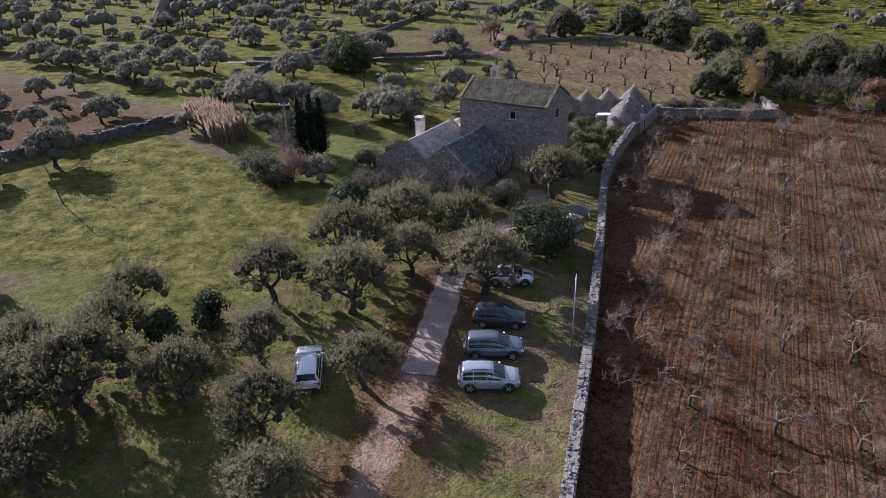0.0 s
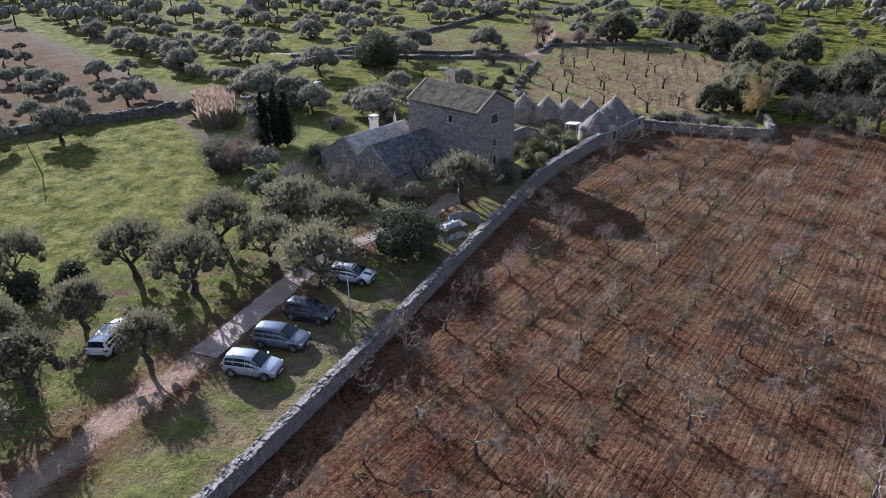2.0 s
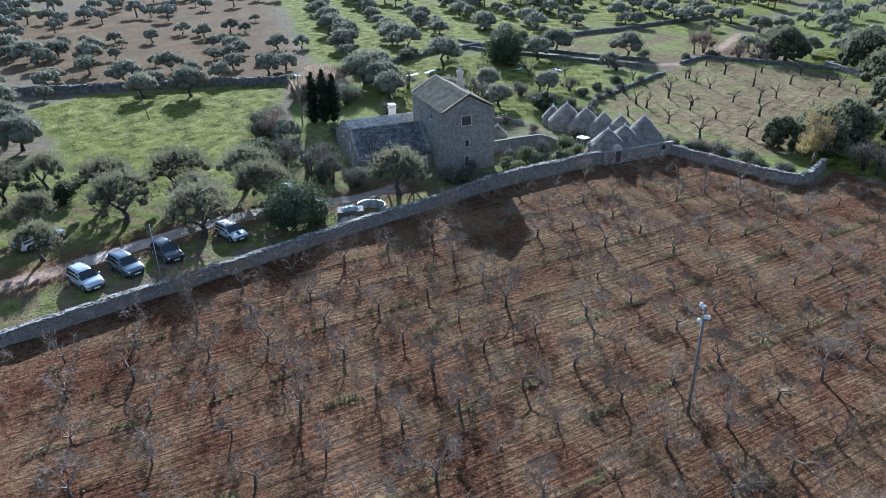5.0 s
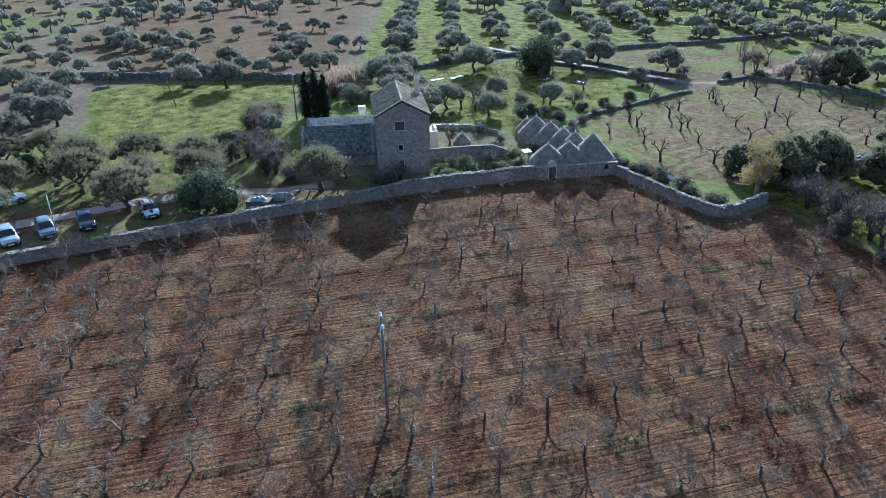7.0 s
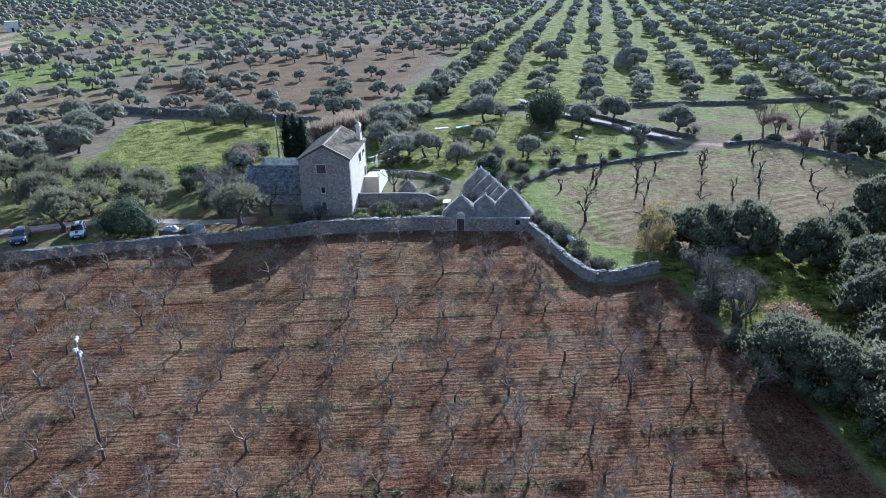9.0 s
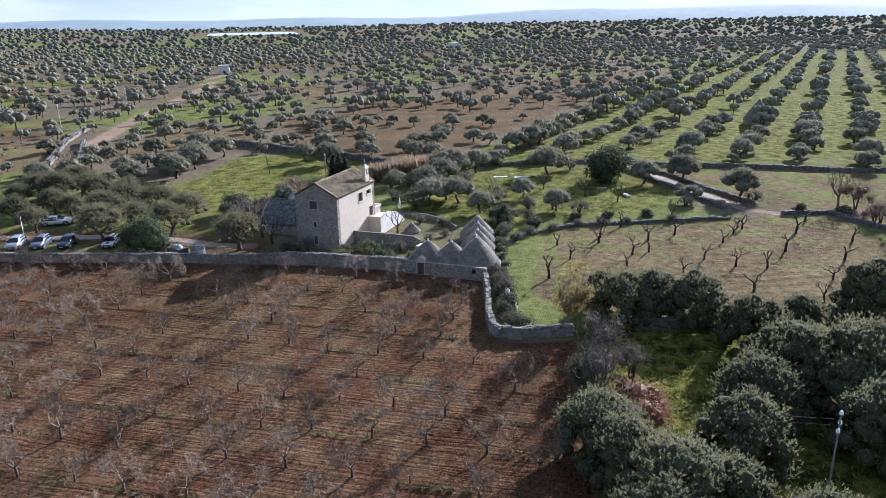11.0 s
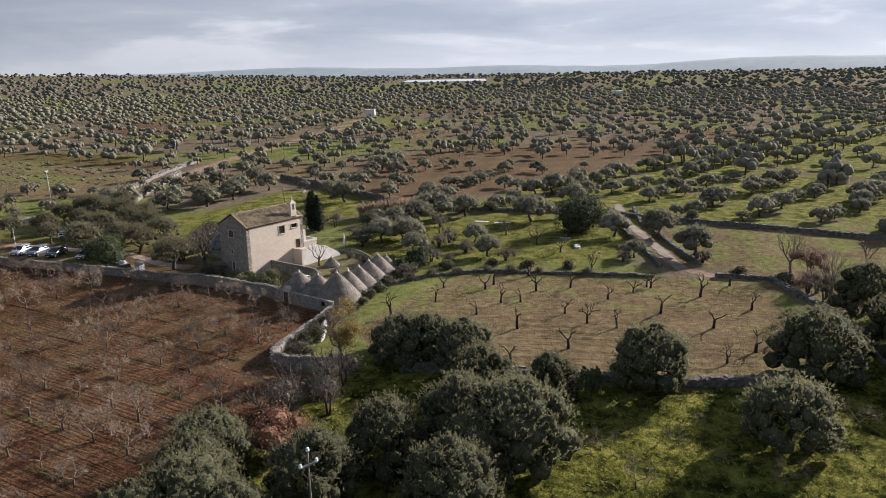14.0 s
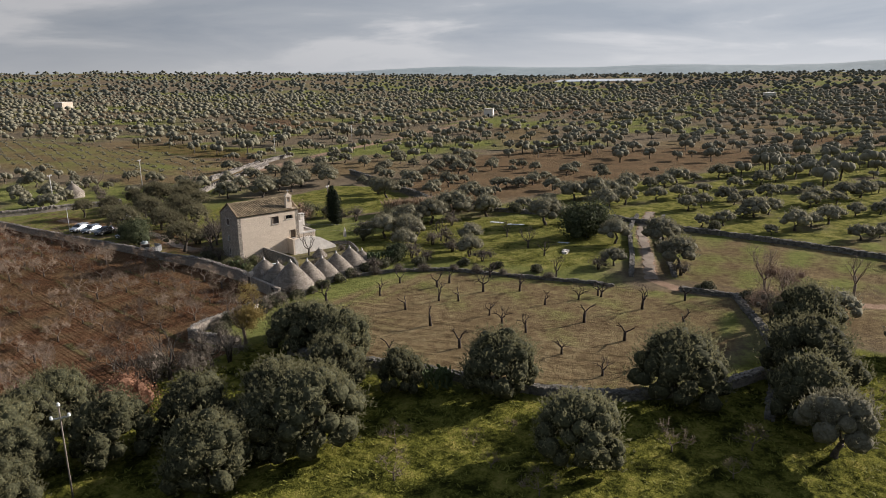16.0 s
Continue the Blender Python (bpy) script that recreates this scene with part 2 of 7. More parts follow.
COPING = surface("coping_stone", (0.42, 0.39, 0.35), (0.62, 0.59, 0.54), 1.5, 0.9, 12, 0.3)
WOOD = surface("weathered_wood", (0.055, 0.042, 0.032), (0.15, 0.115, 0.085), 3, 0.85, 20, 0.4)
POLE_WOOD = surface("pole_wood", (0.12, 0.10, 0.085), (0.25, 0.215, 0.18), 3, 0.9, 20, 0.4)
CONCRETE_POLE = surface("pole_concrete", (0.38, 0.37, 0.35), (0.55, 0.54, 0.51), 3, 0.9, 20, 0.2)
STEEL = surface("galvanised_steel", (0.32, 0.33, 0.34), (0.5, 0.51, 0.52), 4, 0.5, 20, 0.1, metal=0.7)
PORCELAIN = paint("porcelain", (0.85, 0.86, 0.85), 0.15, 0.0)
WIRE = surface("cable_black", (0.02, 0.02, 0.02), (0.05, 0.05, 0.05), 4, 0.95, 20, 0, spec=0.05)
CONCRETE = surface("drive_concrete", (0.235, 0.172, 0.130), (0.455, 0.358, 0.285), 0.9, 0.95, 6, 0.3)
DIRT = surface("dirt_track", (0.16, 0.12, 0.088), (0.31, 0.25, 0.19), 0.5, 0.95, 6, 0.3)
TARP = surface("white_tarpaulin", (0.36, 0.39, 0.375), (0.74, 0.77, 0.74), 1.5, 0.6, 7, 0.5)
TARP_GREY = surface("grey_tarpaulin", (0.10, 0.12, 0.12), (0.35, 0.38, 0.37), 2.2, 0.6, 7, 0.5)
DARK_VOID = surface("dark_room", (0.012, 0.011, 0.010), (0.03, 0.028, 0.025), 1, 0.9, 6, 0)
SHUTTER = surface("brown_shutter", (0.045, 0.035, 0.03), (0.11, 0.085, 0.07), 3, 0.7, 18, 0.2)
# aerial haze is painted into the base colour of hills and far woods
HAZE = surface("hazy_far_hills", (0.20, 0.25, 0.265), (0.26, 0.31, 0.325), 0.004, 1.0, 0.02, 0)
HAZE_TREES = surface("hazy_far_woods", (0.098, 0.100, 0.076), (0.140, 0.141, 0.110), 0.01, 1.0, 0.05, 0)
GLASSHOUSE = surface("reservoir_film", (0.42, 0.45, 0.47), (0.60, 0.62, 0.63), 0.02, 0.3, 0.1, 0, spec=0.8)
GLASS, _n, _l, _b = node_mat("car_glass")
_b.inputs["Base Color"].default_value, _b.inputs["Roughness"].default_value = (0.012, 0.015, 0.018, 1), 0.06
RUBBER = surface("tyre_rubber", (0.012, 0.012, 0.012), (0.03, 0.03, 0.03), 5, 0.85, 20, 0.1)
TRIM = surface("black_plastic", (0.014, 0.014, 0.015), (0.035, 0.035, 0.036), 5, 0.6, 20, 0)
ALLOY = paint("alloy_wheel", (0.5, 0.51, 0.52), 0.3, 0.8)
LAMP_CLEAR = paint("headlight_lens", (0.7, 0.73, 0.76), 0.1, 0.2)
LAMP_RED = paint("tail_lamp", (0.35, 0.02, 0.015), 0.15, 0.0)
PLATE = paint("number_plate", (0.75, 0.75, 0.72), 0.4, 0.0)


# ---- mesh tools ----
class Geo:
    """Collects vertices and faces, then becomes one mesh."""

    def __init__(self):
        self.v, self.f, self.s = [], [], []

    def face(self, pts, smooth=False):
        i = len(self.v)
        self.v += [tuple(p) for p in pts]
        self.f.append(tuple(range(i, i + len(pts))))
        self.s.append(smooth)

    def box(self, lo, hi, m=None, jit=0.0, rng=random):
        (a, b, c), (d, e, f) = lo, hi
        pts = [Vector(p) for p in ((a, b, c), (d, b, c), (d, e, c), (a, e, c), (a, b, f), (d, b, f), (d, e, f), (a, e, f))]
        if jit:
            pts = [p + Vector((rng.uniform(-jit, jit), rng.uniform(-jit, jit), rng.uniform(-jit, jit))) for p in pts]
        if m:
            pts = [m @ p for p in pts]
        i = len(self.v)
        self.v += [tuple(p) for p in pts]
        for q in ((0, 3, 2, 1), (4, 5, 6, 7), (0, 1, 5, 4), (1, 2, 6, 5), (2, 3, 7, 6), (3, 0, 4, 7)):
            self.f.append(tuple(i + k for k in q))
            self.s.append(False)

    def rings(self, rows, closed=True, smooth=True, caps=True):
        """Joins rows of points of equal length into a skin."""
        i, n = len(self.v), len(rows[0])
        for r in rows:
            self.v += [tuple(p) for p in r]
        for k in range(len(rows) - 1):
            for j in range(n if closed else n - 1):
                a, b = i + k * n + j, i + k * n + (j + 1) % n
                self.f.append((a, b, b + n, a + n))
                self.s.append(smooth)
        if caps and closed:
            self.f.append(tuple(i + j for j in reversed(range(n))))
            self.f.append(tuple(i + (len(rows) - 1) * n + j for j in range(n)))
            self.s += [False, False]

    def tube(self, pts, radii, sides=5, smooth=True, caps=True):
        rows = []
        for k, p in enumerate(pts):
            p = Vector(p)
            d = (Vector(pts[min(k + 1, len(pts) - 1)]) - Vector(pts[max(k - 1, 0)])).normalized()
            x = d.orthogonal().normalized() if abs(d.z) > 0.9 else d.cross(Vector((0, 0, 1))).normalized()
            y = d.cross(x)
            r = radii[k] if isinstance(radii, (list, tuple)) else radii
            rows.append([p + r * (math.cos(a) * x + math.sin(a) * y) for a in (2 * math.pi * j / sides for j in range(sides))])
        self.rings(rows, True, smooth, caps)

    def mesh(self, name, material):
        me = bpy.data.meshes.new(name)
        me.from_pydata(self.v, [], self.f)
        me.polygons.foreach_set("use_smooth", self.s)
        me.materials.append(material)
        me.update()
        return me


def part(name, geo, material, parent, label=""):
    ob = new(name, geo.mesh(name, material) if isinstance(geo, Geo) else geo)
    ob.parent = parent
    return tagged(ob, label)


def thing(name, label, category, m=None, group="", kind=""):
    ob = new(name)
    ob.empty_display_size = 0.3
    if m:
        ob.matrix_basis = m
    return tagged(ob, label, category, group, kind)


def whole(name, geo, material, label, category, group="", kind="", m=None):
    ob = new(name, geo.mesh(name, material))
    if m:
        ob.matrix_basis = m
    return tagged(ob, label, category, group, kind)


def array_mesh(name, verts, faces, material, smooth=False, inner=None):
    """A mesh from numpy arrays: verts (n, 3), faces (m, k)."""
    me = bpy.data.meshes.new(name)
    k = faces.shape[1]
    me.vertices.add(len(verts))
    me.vertices.foreach_set("co", np.asarray(verts, np.float32).ravel())
    me.loops.add(faces.size)
    me.loops.foreach_set("vertex_index", np.asarray(faces, np.int32).ravel())
    me.polygons.add(len(faces))
    me.polygons.foreach_set("loop_start", np.arange(0, faces.size, k, dtype=np.int32))
    me.polygons.foreach_set("use_smooth", np.full(len(faces), smooth))
    me.materials.append(material)
    if inner:
        # the faces from the given number on take the second material
        me.materials.append(inner[1])
        deep = np.arange(len(faces)) >= inner[0]
        me.polygons.foreach_set("material_index", deep.astype(np.int32))
        me.polygons.foreach_set("use_smooth", deep)
    me.update(calc_edges=True)
    me.validate()
    return me


# ---- plan of the ground ----
FIELD = [(-1.4, -200), (-1.5, 40), (-1.9, 60), (-2.3, 76), (-0.9, 88), (2.0, 103), (18.2, 104.6), (19.6, 107), (18.8, 113), (27, 112), (42, 112.5), (60, 109), (260, 40), (260, -200)]
MEADOW = [(-80, 52), (-66, 83), (-57, 78), (-44, 71), (-37, 66), (-29, 62), (-25, 53), (-28.5, 44), (-32, 39.5), (-47, 43), (-76, 43)]
YARD = [(-36, 12), (-2, 12), (-2.2, 76), (-8, 76), (-24, 66), (-28, 58), (-26, 50), (-30, 38), (-40, 32)]
ORCHARD = [(6, 109.5), (-4, 110.5), (-11, 110.5), (-20, 114), (-22.5, 124), (-26, 140), (-28.5, 154), (-17, 159), (-5, 158.5), (5, 154), (9.5, 146), (12, 136), (14, 126), (14.5, 118), (8, 110)]
NORTH = [(-24, 88), (-20, 104), (-25, 112), (-30, 130), (-45, 136), (-62, 126), (-66, 108), (-50, 90)]
GLADE = [(14, 113), (15, 127), (12.5, 137), (10, 147), (5, 156), (-4, 161), (-16, 164), (-30, 330), (300, 330), (260, 46), (60, 110), (42, 113), (27, 113)]
STRIPS = [(-60, 96), (-88, 98), (-340, 196), (-560, 330), (-350, 420), (-60, 260), (-40, 165), (-62, 150), (-70, 118)]
PLOUGHED = [(-88, 98), (-66, 88), (-84, 54), (-140, 30), (-200, 60), (-230, 150)]
STUBBLE = [(-70, -11), (-96, -16), (-99, -39), (-109, -101), (-116, -190), (-88, -215), (-58, -125), (-46, -62)]
HOUSE_LAWN = [(-62, 84), (-44, 73), (-37, 68), (-29, 66), (-27, 84), (-30, 92), (-50, 92)]
LANE_FIELD = [(-33, 143), (-63, 134), (-74, 174), (-50, 176), (-34, 166)]
COURT = [(-12, 84), (-26, 82), (-28, 90), (-20, 100), (-4, 102), (-3, 92), (-8, 84)]


def inside(poly, x, y):
    """Signed distance in metres to a polygon's edge, positive inside (arrays)."""
    x, y = np.asarray(x, float), np.asarray(y, float)
    best, odd = np.full(x.shape, 1e9), np.zeros(x.shape, bool)
    for (ax, ay), (bx, by) in zip(poly, poly[1:] + poly[:1]):
        dx, dy = bx - ax, by - ay
        k = np.clip(((x - ax) * dx + (y - ay) * dy) / (dx * dx + dy * dy), 0, 1)
        best = np.minimum(best, np.hypot(x - ax - k * dx, y - ay - k * dy))
        if dy:
            odd ^= ((ay > y) != (by > y)) & (x < dx * (y - ay) / dy + ax)
    return np.where(odd, best, -best)


def line_distance(pts, x, y):
    best = np.full(np.shape(x), 1e9)
    for (ax, ay), (bx, by) in zip(pts, pts[1:]):
        dx, dy = bx - ax, by - ay
        k = np.clip(((x - ax) * dx + (y - ay) * dy) / (dx * dx + dy * dy), 0, 1)
        best = np.minimum(best, np.hypot(x - ax - k * dx, y - ay - k * dy))
    return best


def waves(x, y, s, seed):
    """A smooth, cheap roughness between about -1 and 1."""
    r = np.random.RandomState(seed)
    out = 0
    for k in range(6):
        a, p, q = r.uniform(0, 2 * math.pi), r.uniform(0, 6.3), r.uniform(0.6, 1.7) / s
        out = out + np.sin((x * math.cos(a) + y * math.sin(a)) * q * 6.3 + p)
    return out / 3.2


FURROW = Vector((0.143, 0.990))
FIG_O, FIG_A, FIG_B = Vector((12.69, 58.79)), Vector((4.573, -0.771)), Vector((0.654, 4.528))
DRIVE = [(-12.1, 31.6), (-12.5, 38), (-13.2, 46), (-13.6, 50.5), (-13.0, 55), (-11.4, 60), (-9.6, 64.5), (-9.2, 70)]
APPROACH = [(-11.9, 22), (-12.2, 27), (-12.2, 32.5)]
TRACK = [(-31.7, 143), (-44, 138.5), (-61.5, 131.3), (-80, 127)]
LANE = [(-31.7, 143), (-29, 148), (-31, 162), (-40, 185)]


def height(x, y):
    far = np.hypot(x, y - 60)
    z = 0.10 * waves(x, y, 21, 3) + 0.04 * waves(x, y, 5, 4)
    z = z * np.clip(1 - (far - 150) / 200, 0, 1)
    bearing = np.degrees(np.arctan2(60 - x, y - 130))
    rise = np.clip((bearing - 116) / 32, 0.0, 1) + np.clip((40 - bearing) / 60, 0, 0.6)
    return z + 0.7 * waves(x, y, 400, 5) * np.clip((far - 250) / 400, 0, 1) + 50 * rise * np.clip((far - 500) / 2900, 0, 1) ** 1.3


def ground_z(x, y):
    return float(height(np.array([x]), np.array([y]))[0])


# ---- ground ----
def axis_lines(stops):
    """Grid lines from (from, to, step) spans."""
    out = []
    for a, b, s in stops:
        out += list(np.arange(a, b - 1e-6, s))
    return np.array(out + [stops[-1][1]])


def soft(d, w):
    return np.clip(0.5 + d / w, 0, 1)


def make_ground():
    grow = lambda a, b, n: list(a + (b - a) * (np.linspace(0, 1, n) ** 3))
    xs = np.concatenate([np.array(grow(-150, -4800, 40))[::-1][:-1], axis_lines([(-150, -90, 2.0), (-90, -2.6, 0.8), (-2.6, 62, 0.28), (62, 130, 2.0)]), np.array(grow(130, 3000, 16))[1:]])
    ys = np.concatenate([np.array(grow(-60, -4500, 36))[::-1][:-1], axis_lines([(-60, 10, 2.5), (10, 180, 0.75), (180, 260, 2.0)]), np.array(grow(260, 4500, 36))[1:]])
    X, Y = np.meshgrid(xs, ys)
    x, y = X.ravel(), Y.ravel()
    z = height(x, y)
    wob = 0.5 * waves(x, y, 4.5, 11) + 0.35 * waves(x, y, 1.9, 12)
    field = soft(inside(FIELD, x, y) + 0.3 * wob, 0.8)
    across = x * FURROW.y - y * FURROW.x
    clod = waves(x, y, 0.9, 22)
    grain = np.random.RandomState(23).normal(0, 1, len(x))
    worn = np.clip(0.65 + 0.5 * waves(x, y, 6, 24), 0.15, 1.1)
    z = z + field * (0.03 * clod + 0.02 * grain * worn - 0.05) * np.clip((140 - np.abs(x)) / 40, 0, 1)
    tilled = np.sin((x * 0.97 + y * 0.25) * 2 * math.pi / 1.9 + waves(x, y, 9, 25))
    # the lines of trees stay unploughed and weedy
    det = FIG_A.x * FIG_B.y - FIG_A.y * FIG_B.x
    ci = ((x - FIG_O.x) * FIG_B.y - (y - FIG_O.y) * FIG_B.x) / det
    off = np.abs(ci - np.round(ci)) * 4.6
    weed = field * np.clip(1.3 - off / 0.5, 0, 1) * np.clip(0.25 + 0.9 * waves(x, y, 7, 31) + 0.4 * waves(x, y, 2.3, 32), 0, 1)
    bank = field * np.exp(-(off / 0.24) ** 2) * np.clip(0.45 + 0.8 * waves(x, y, 5.5, 33) + 0.3 * waves(x, y, 1.4, 34), 0, 1)
    z = z + 0.17 * bank
    green = np.zeros_like(x)
    dry = np.zeros_like(x)
    red = field.copy()
    bare = np.zeros_like(x)
    dline = np.minimum(line_distance(DRIVE, x, y), line_distance(APPROACH, x, y)) + 0.8 * wob
    meadow = soft(inside(MEADOW, x, y) + 1.2 * wob, 3)
    north = soft(inside(NORTH, x, y) + 1.5 * wob, 4)
    yard = soft(inside(YARD, x, y) + wob, 3)
    glade = soft(inside(GLADE, x, y) + 1.0 * wob, 4)
    orch = soft(inside(ORCHARD, x, y) + 0.5 * wob, 2)
    rim = soft(inside([(2, 103.5), (18.5, 105), (19.5, 107), (18.5, 113), (14, 117), (6, 110), (-4, 107)], x, y) + wob, 2)
    green = np.maximum.reduce([green, meadow * 1.3, north * 1.2, yard * (0.36 + 0.40 * waves(x, y, 4, 41)) * np.clip(dline / 5.0 + 0.15, 0, 1), glade * (1.05 + 0.25 * waves(x, y, 8, 42)), rim * 0.7, soft(inside(HOUSE_LAWN, x, y) + wob, 3) * 0.9])
    edge = np.clip(1 - np.abs(inside(ORCHARD, x, y)) / 3.5, 0, 1) * (inside(ORCHARD, x, y) > 0)
    edge = np.maximum(edge, np.clip(1.25 - inside(ORCHARD, x, y) / 6.5, 0, 1) * (inside(ORCHARD, x, y) > 0) * soft(116 - y, 6))
    dry = np.maximum.reduce([dry, orch * 0.95])
    green = np.maximum(green * (1 - orch), orch * (0.08 + 0.20 * np.clip((4 - x) / 16, 0, 1) + 0.2 * np.clip(waves(x, y, 11, 49), 0, 1) + 0.6 * edge * np.clip(0.5 + waves(x, y, 6, 43), 0, 1)))
    # groves: green lanes between the rows, and a ploughed grove
    row = x * 0.38 + y * 0.925
    strips = soft(inside(STRIPS, x, y), 8)
    lane = 0.5 + 0.5 * np.cos((row - 78.95) * 2 * math.pi / 12.0 + math.pi)
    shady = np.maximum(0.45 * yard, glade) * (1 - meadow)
    dry = np.maximum(dry, yard * (0.45 + 0.35 * waves(x, y, 3, 53)))
    green = np.maximum(green, strips * np.clip(0.45 + 0.55 * lane + 0.25 * waves(x, y, 30, 44), 0, 1))
    red = np.maximum(red, 0.45 * soft(inside(PLOUGHED, x, y) + 3 * wob, 8))
    dry = np.maximum(dry, 0.6 * soft(inside(PLOUGHED, x, y) + 3 * wob, 8))
    dry = np.maximum(dry, soft(inside(STUBBLE, x, y) + 2 * wob, 6) * 0.9)
    green = np.maximum(green, soft(inside(STUBBLE, x, y) + 2 * wob, 6) * (0.42 + 0.2 * waves(x, y, 25, 62)))
    lane_field = soft(inside(LANE_FIELD, x, y) + 1.5 * wob, 4)
    green = green * (1 - lane_field) + lane_field * (0.45 + 0.3 * waves(x, y, 9, 63))
    dry = np.maximum(dry, 0.8 * lane_field)
    strips = strips * (1 - lane_field)
    rest = (1 - np.clip(green + dry + red, 0, 1))
    green = green + rest * np.clip(0.30 + 0.75 * waves(x, y, 120, 45) + 0.4 * waves(x, y, 37, 46), 0, 0.85)
    dry = dry + rest * np.clip(0.25 + 0.7 * waves(x, y, 90, 47), 0, 0.8)
    red = np.maximum(red, rest * np.clip(-0.1 + 0.8 * waves(x, y, 150, 48), 0, 0.55))
    z = z + orch * 0.05 * tilled
    # bare earth along the drive and the tracks
    dd = np.minimum(line_distance(DRIVE, x, y), line_distance(APPROACH, x, y))
    earth = np.clip(1.3 - (dd + 0.6 * wob) / 1.45, 0, 1)
    red = np.maximum(red, 0.62 * yard * np.clip(1.35 - dline / 4.5, 0, 1))
    bare = np.maximum(earth, np.clip(1.4 - (np.minimum(line_distance(TRACK, x, y), line_distance(LANE, x, y)) + 0.4 * wob) / 1.1, 0, 1))
    court = soft(inside(COURT, x, y) + wob, 2)
    green = green * (1 - 0.5 * court)
    dry = np.maximum(dry, (0.35 + 0.4 * waves(x, y, 6, 61)) * court)
    far_road = np.clip(1.4 - line_distance([(-86, -2), (-150, -20), (-262, -45), (-362, -78)], x, y) / 3.0, 0, 1)
    bare = np.maximum(bare, far_road)
    lump = np.clip(np.maximum.reduce([meadow, glade, north, yard * 0.6]), 0, 1)
    z = z + lump * (0.06 * waves(x, y, 1.6, 51) + 0.05 * waves(x, y, 3.1, 52))
    nx, ny = len(xs), len(ys)
    idx = np.arange(nx * ny).reshape(ny, nx)
    faces = np.stack([idx[:-1, :-1], idx[:-1, 1:], idx[1:, 1:], idx[1:, :-1]], -1).reshape(-1, 4)
    m, n, l, b = node_mat("ground_cover")
    me = array_mesh("ground", np.stack([x, y, z], 1), faces, m, True)
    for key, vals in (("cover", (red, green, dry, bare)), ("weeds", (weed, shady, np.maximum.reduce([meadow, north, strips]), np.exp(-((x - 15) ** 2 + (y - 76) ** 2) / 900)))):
        at = me.color_attributes.new(key, "FLOAT_COLOR", "POINT")
        at.data.foreach_set("color", np.stack(vals, 1).astype(np.float32).ravel())
    tc = n.new("ShaderNodeTexCoord")

    def noise_at(scale, detail=6, rough=0.6):
        t = n.new("ShaderNodeTexNoise")
        t.inputs["Scale"].default_value, t.inputs["Detail"].default_value, t.inputs["Roughness"].default_value = scale, detail, rough
        l.new(tc.outputs["Object"], t.inputs["Vector"])
        return t.outputs["Fac"]

    big, mid, fine = noise_at(0.11), noise_at(0.9), noise_at(7.0, 3, 0.6)

    def blend(a, b_, fac):
        t = n.new("ShaderNodeMix")
        t.data_type = "RGBA"
        for k, s in (("A", a), ("B", b_)):
            l.new(s, t.inputs[k])
        l.new(fac, t.inputs["Factor"])
        return t.outputs["Result"]

    def math_of(op, a, b_, c=None):
        t = n.new("ShaderNodeMath")
        t.operation = op
        for i, s in enumerate((a, b_, c)):
            if s is None:
                continue
            if isinstance(s, (int, float)):
                t.inputs[i].default_value = s
            else:
                l.new(s, t.inputs[i])
        return t.outputs[0]

    tex = math_of("ADD", math_of("MULTIPLY", mid, 0.38), math_of("ADD", math_of("MULTIPLY", fine, 0.42), math_of("MULTIPLY", big, 0.2)))

    tussock = math_of("ADD", math_of("MULTIPLY", noise_at(0.42, 6, 0.66), 0.62), math_of("ADD", math_of("MULTIPLY", noise_at(1.9, 4, 0.7), 0.24), math_of("MULTIPLY", fine, 0.14)))

    speck = noise_at(17.0, 2, 0.7)
    grit = math_of("ADD", math_of("ADD", math_of("MULTIPLY", fine, 0.45), math_of("MULTIPLY", speck, 0.55)), math_of("ADD", math_of("MULTIPLY", noise_at(2.6, 3, 0.6), 0.35), math_of("MULTIPLY", math_of("SUBTRACT", big, 1.0), 0.3)))

    def tone(stops, by=None):
        r = ramp_of(n, stops)
        l.new(by or tex, r.inputs["Fac"])
        return r.outputs["Color"]

    c_base = tone([(0.36, (0.085, 0.066, 0.046)), (0.5, (0.145, 0.115, 0.078)), (0.64, (0.215, 0.18, 0.125))])
    c_red = tone([(0.38, (0.019, 0.0085, 0.005)), (0.5, (0.078, 0.034, 0.0185)), (0.62, (0.186, 0.090, 0.052))], grit)
    # a thin green-brown film of seedlings and dry stalks lies over part of the red soil
    film = n.new("ShaderNodeMapRange")
    l.new(math_of("ADD", math_of("MULTIPLY", noise_at(0.22, 3), 0.6), math_of("MULTIPLY", noise_at(9.0, 3, 0.8), 0.5)), film.inputs["Value"])
    film.inputs["From Min"].default_value, film.inputs["From Max"].default_value = 0.49, 0.64
    film.inputs["To Max"].default_value = 0.40
    c_film = tone([(0.36, (0.052, 0.038, 0.018)), (0.5, (0.128, 0.098, 0.048)), (0.64, (0.235, 0.185, 0.104))], grit)
    grown = n.new("ShaderNodeVertexColor")
    grown.layer_name = "weeds"
    c_red = blend(c_red, c_film, math_of("MINIMUM", math_of("ADD", film.outputs["Result"], math_of("MULTIPLY", grown.outputs["Alpha"], 0.20)), 0.8))
    c_green = tone([(0.36, (0.056, 0.064, 0.019)), (0.5, (0.142, 0.153, 0.046)), (0.60, (0.212, 0.210, 0.076)), (0.70, (0.26, 0.238, 0.105))])
    c_dry = tone([(0.38, (0.060, 0.039, 0.022)), (0.5, (0.154, 0.113, 0.060)), (0.62, (0.25, 0.198, 0.113))])
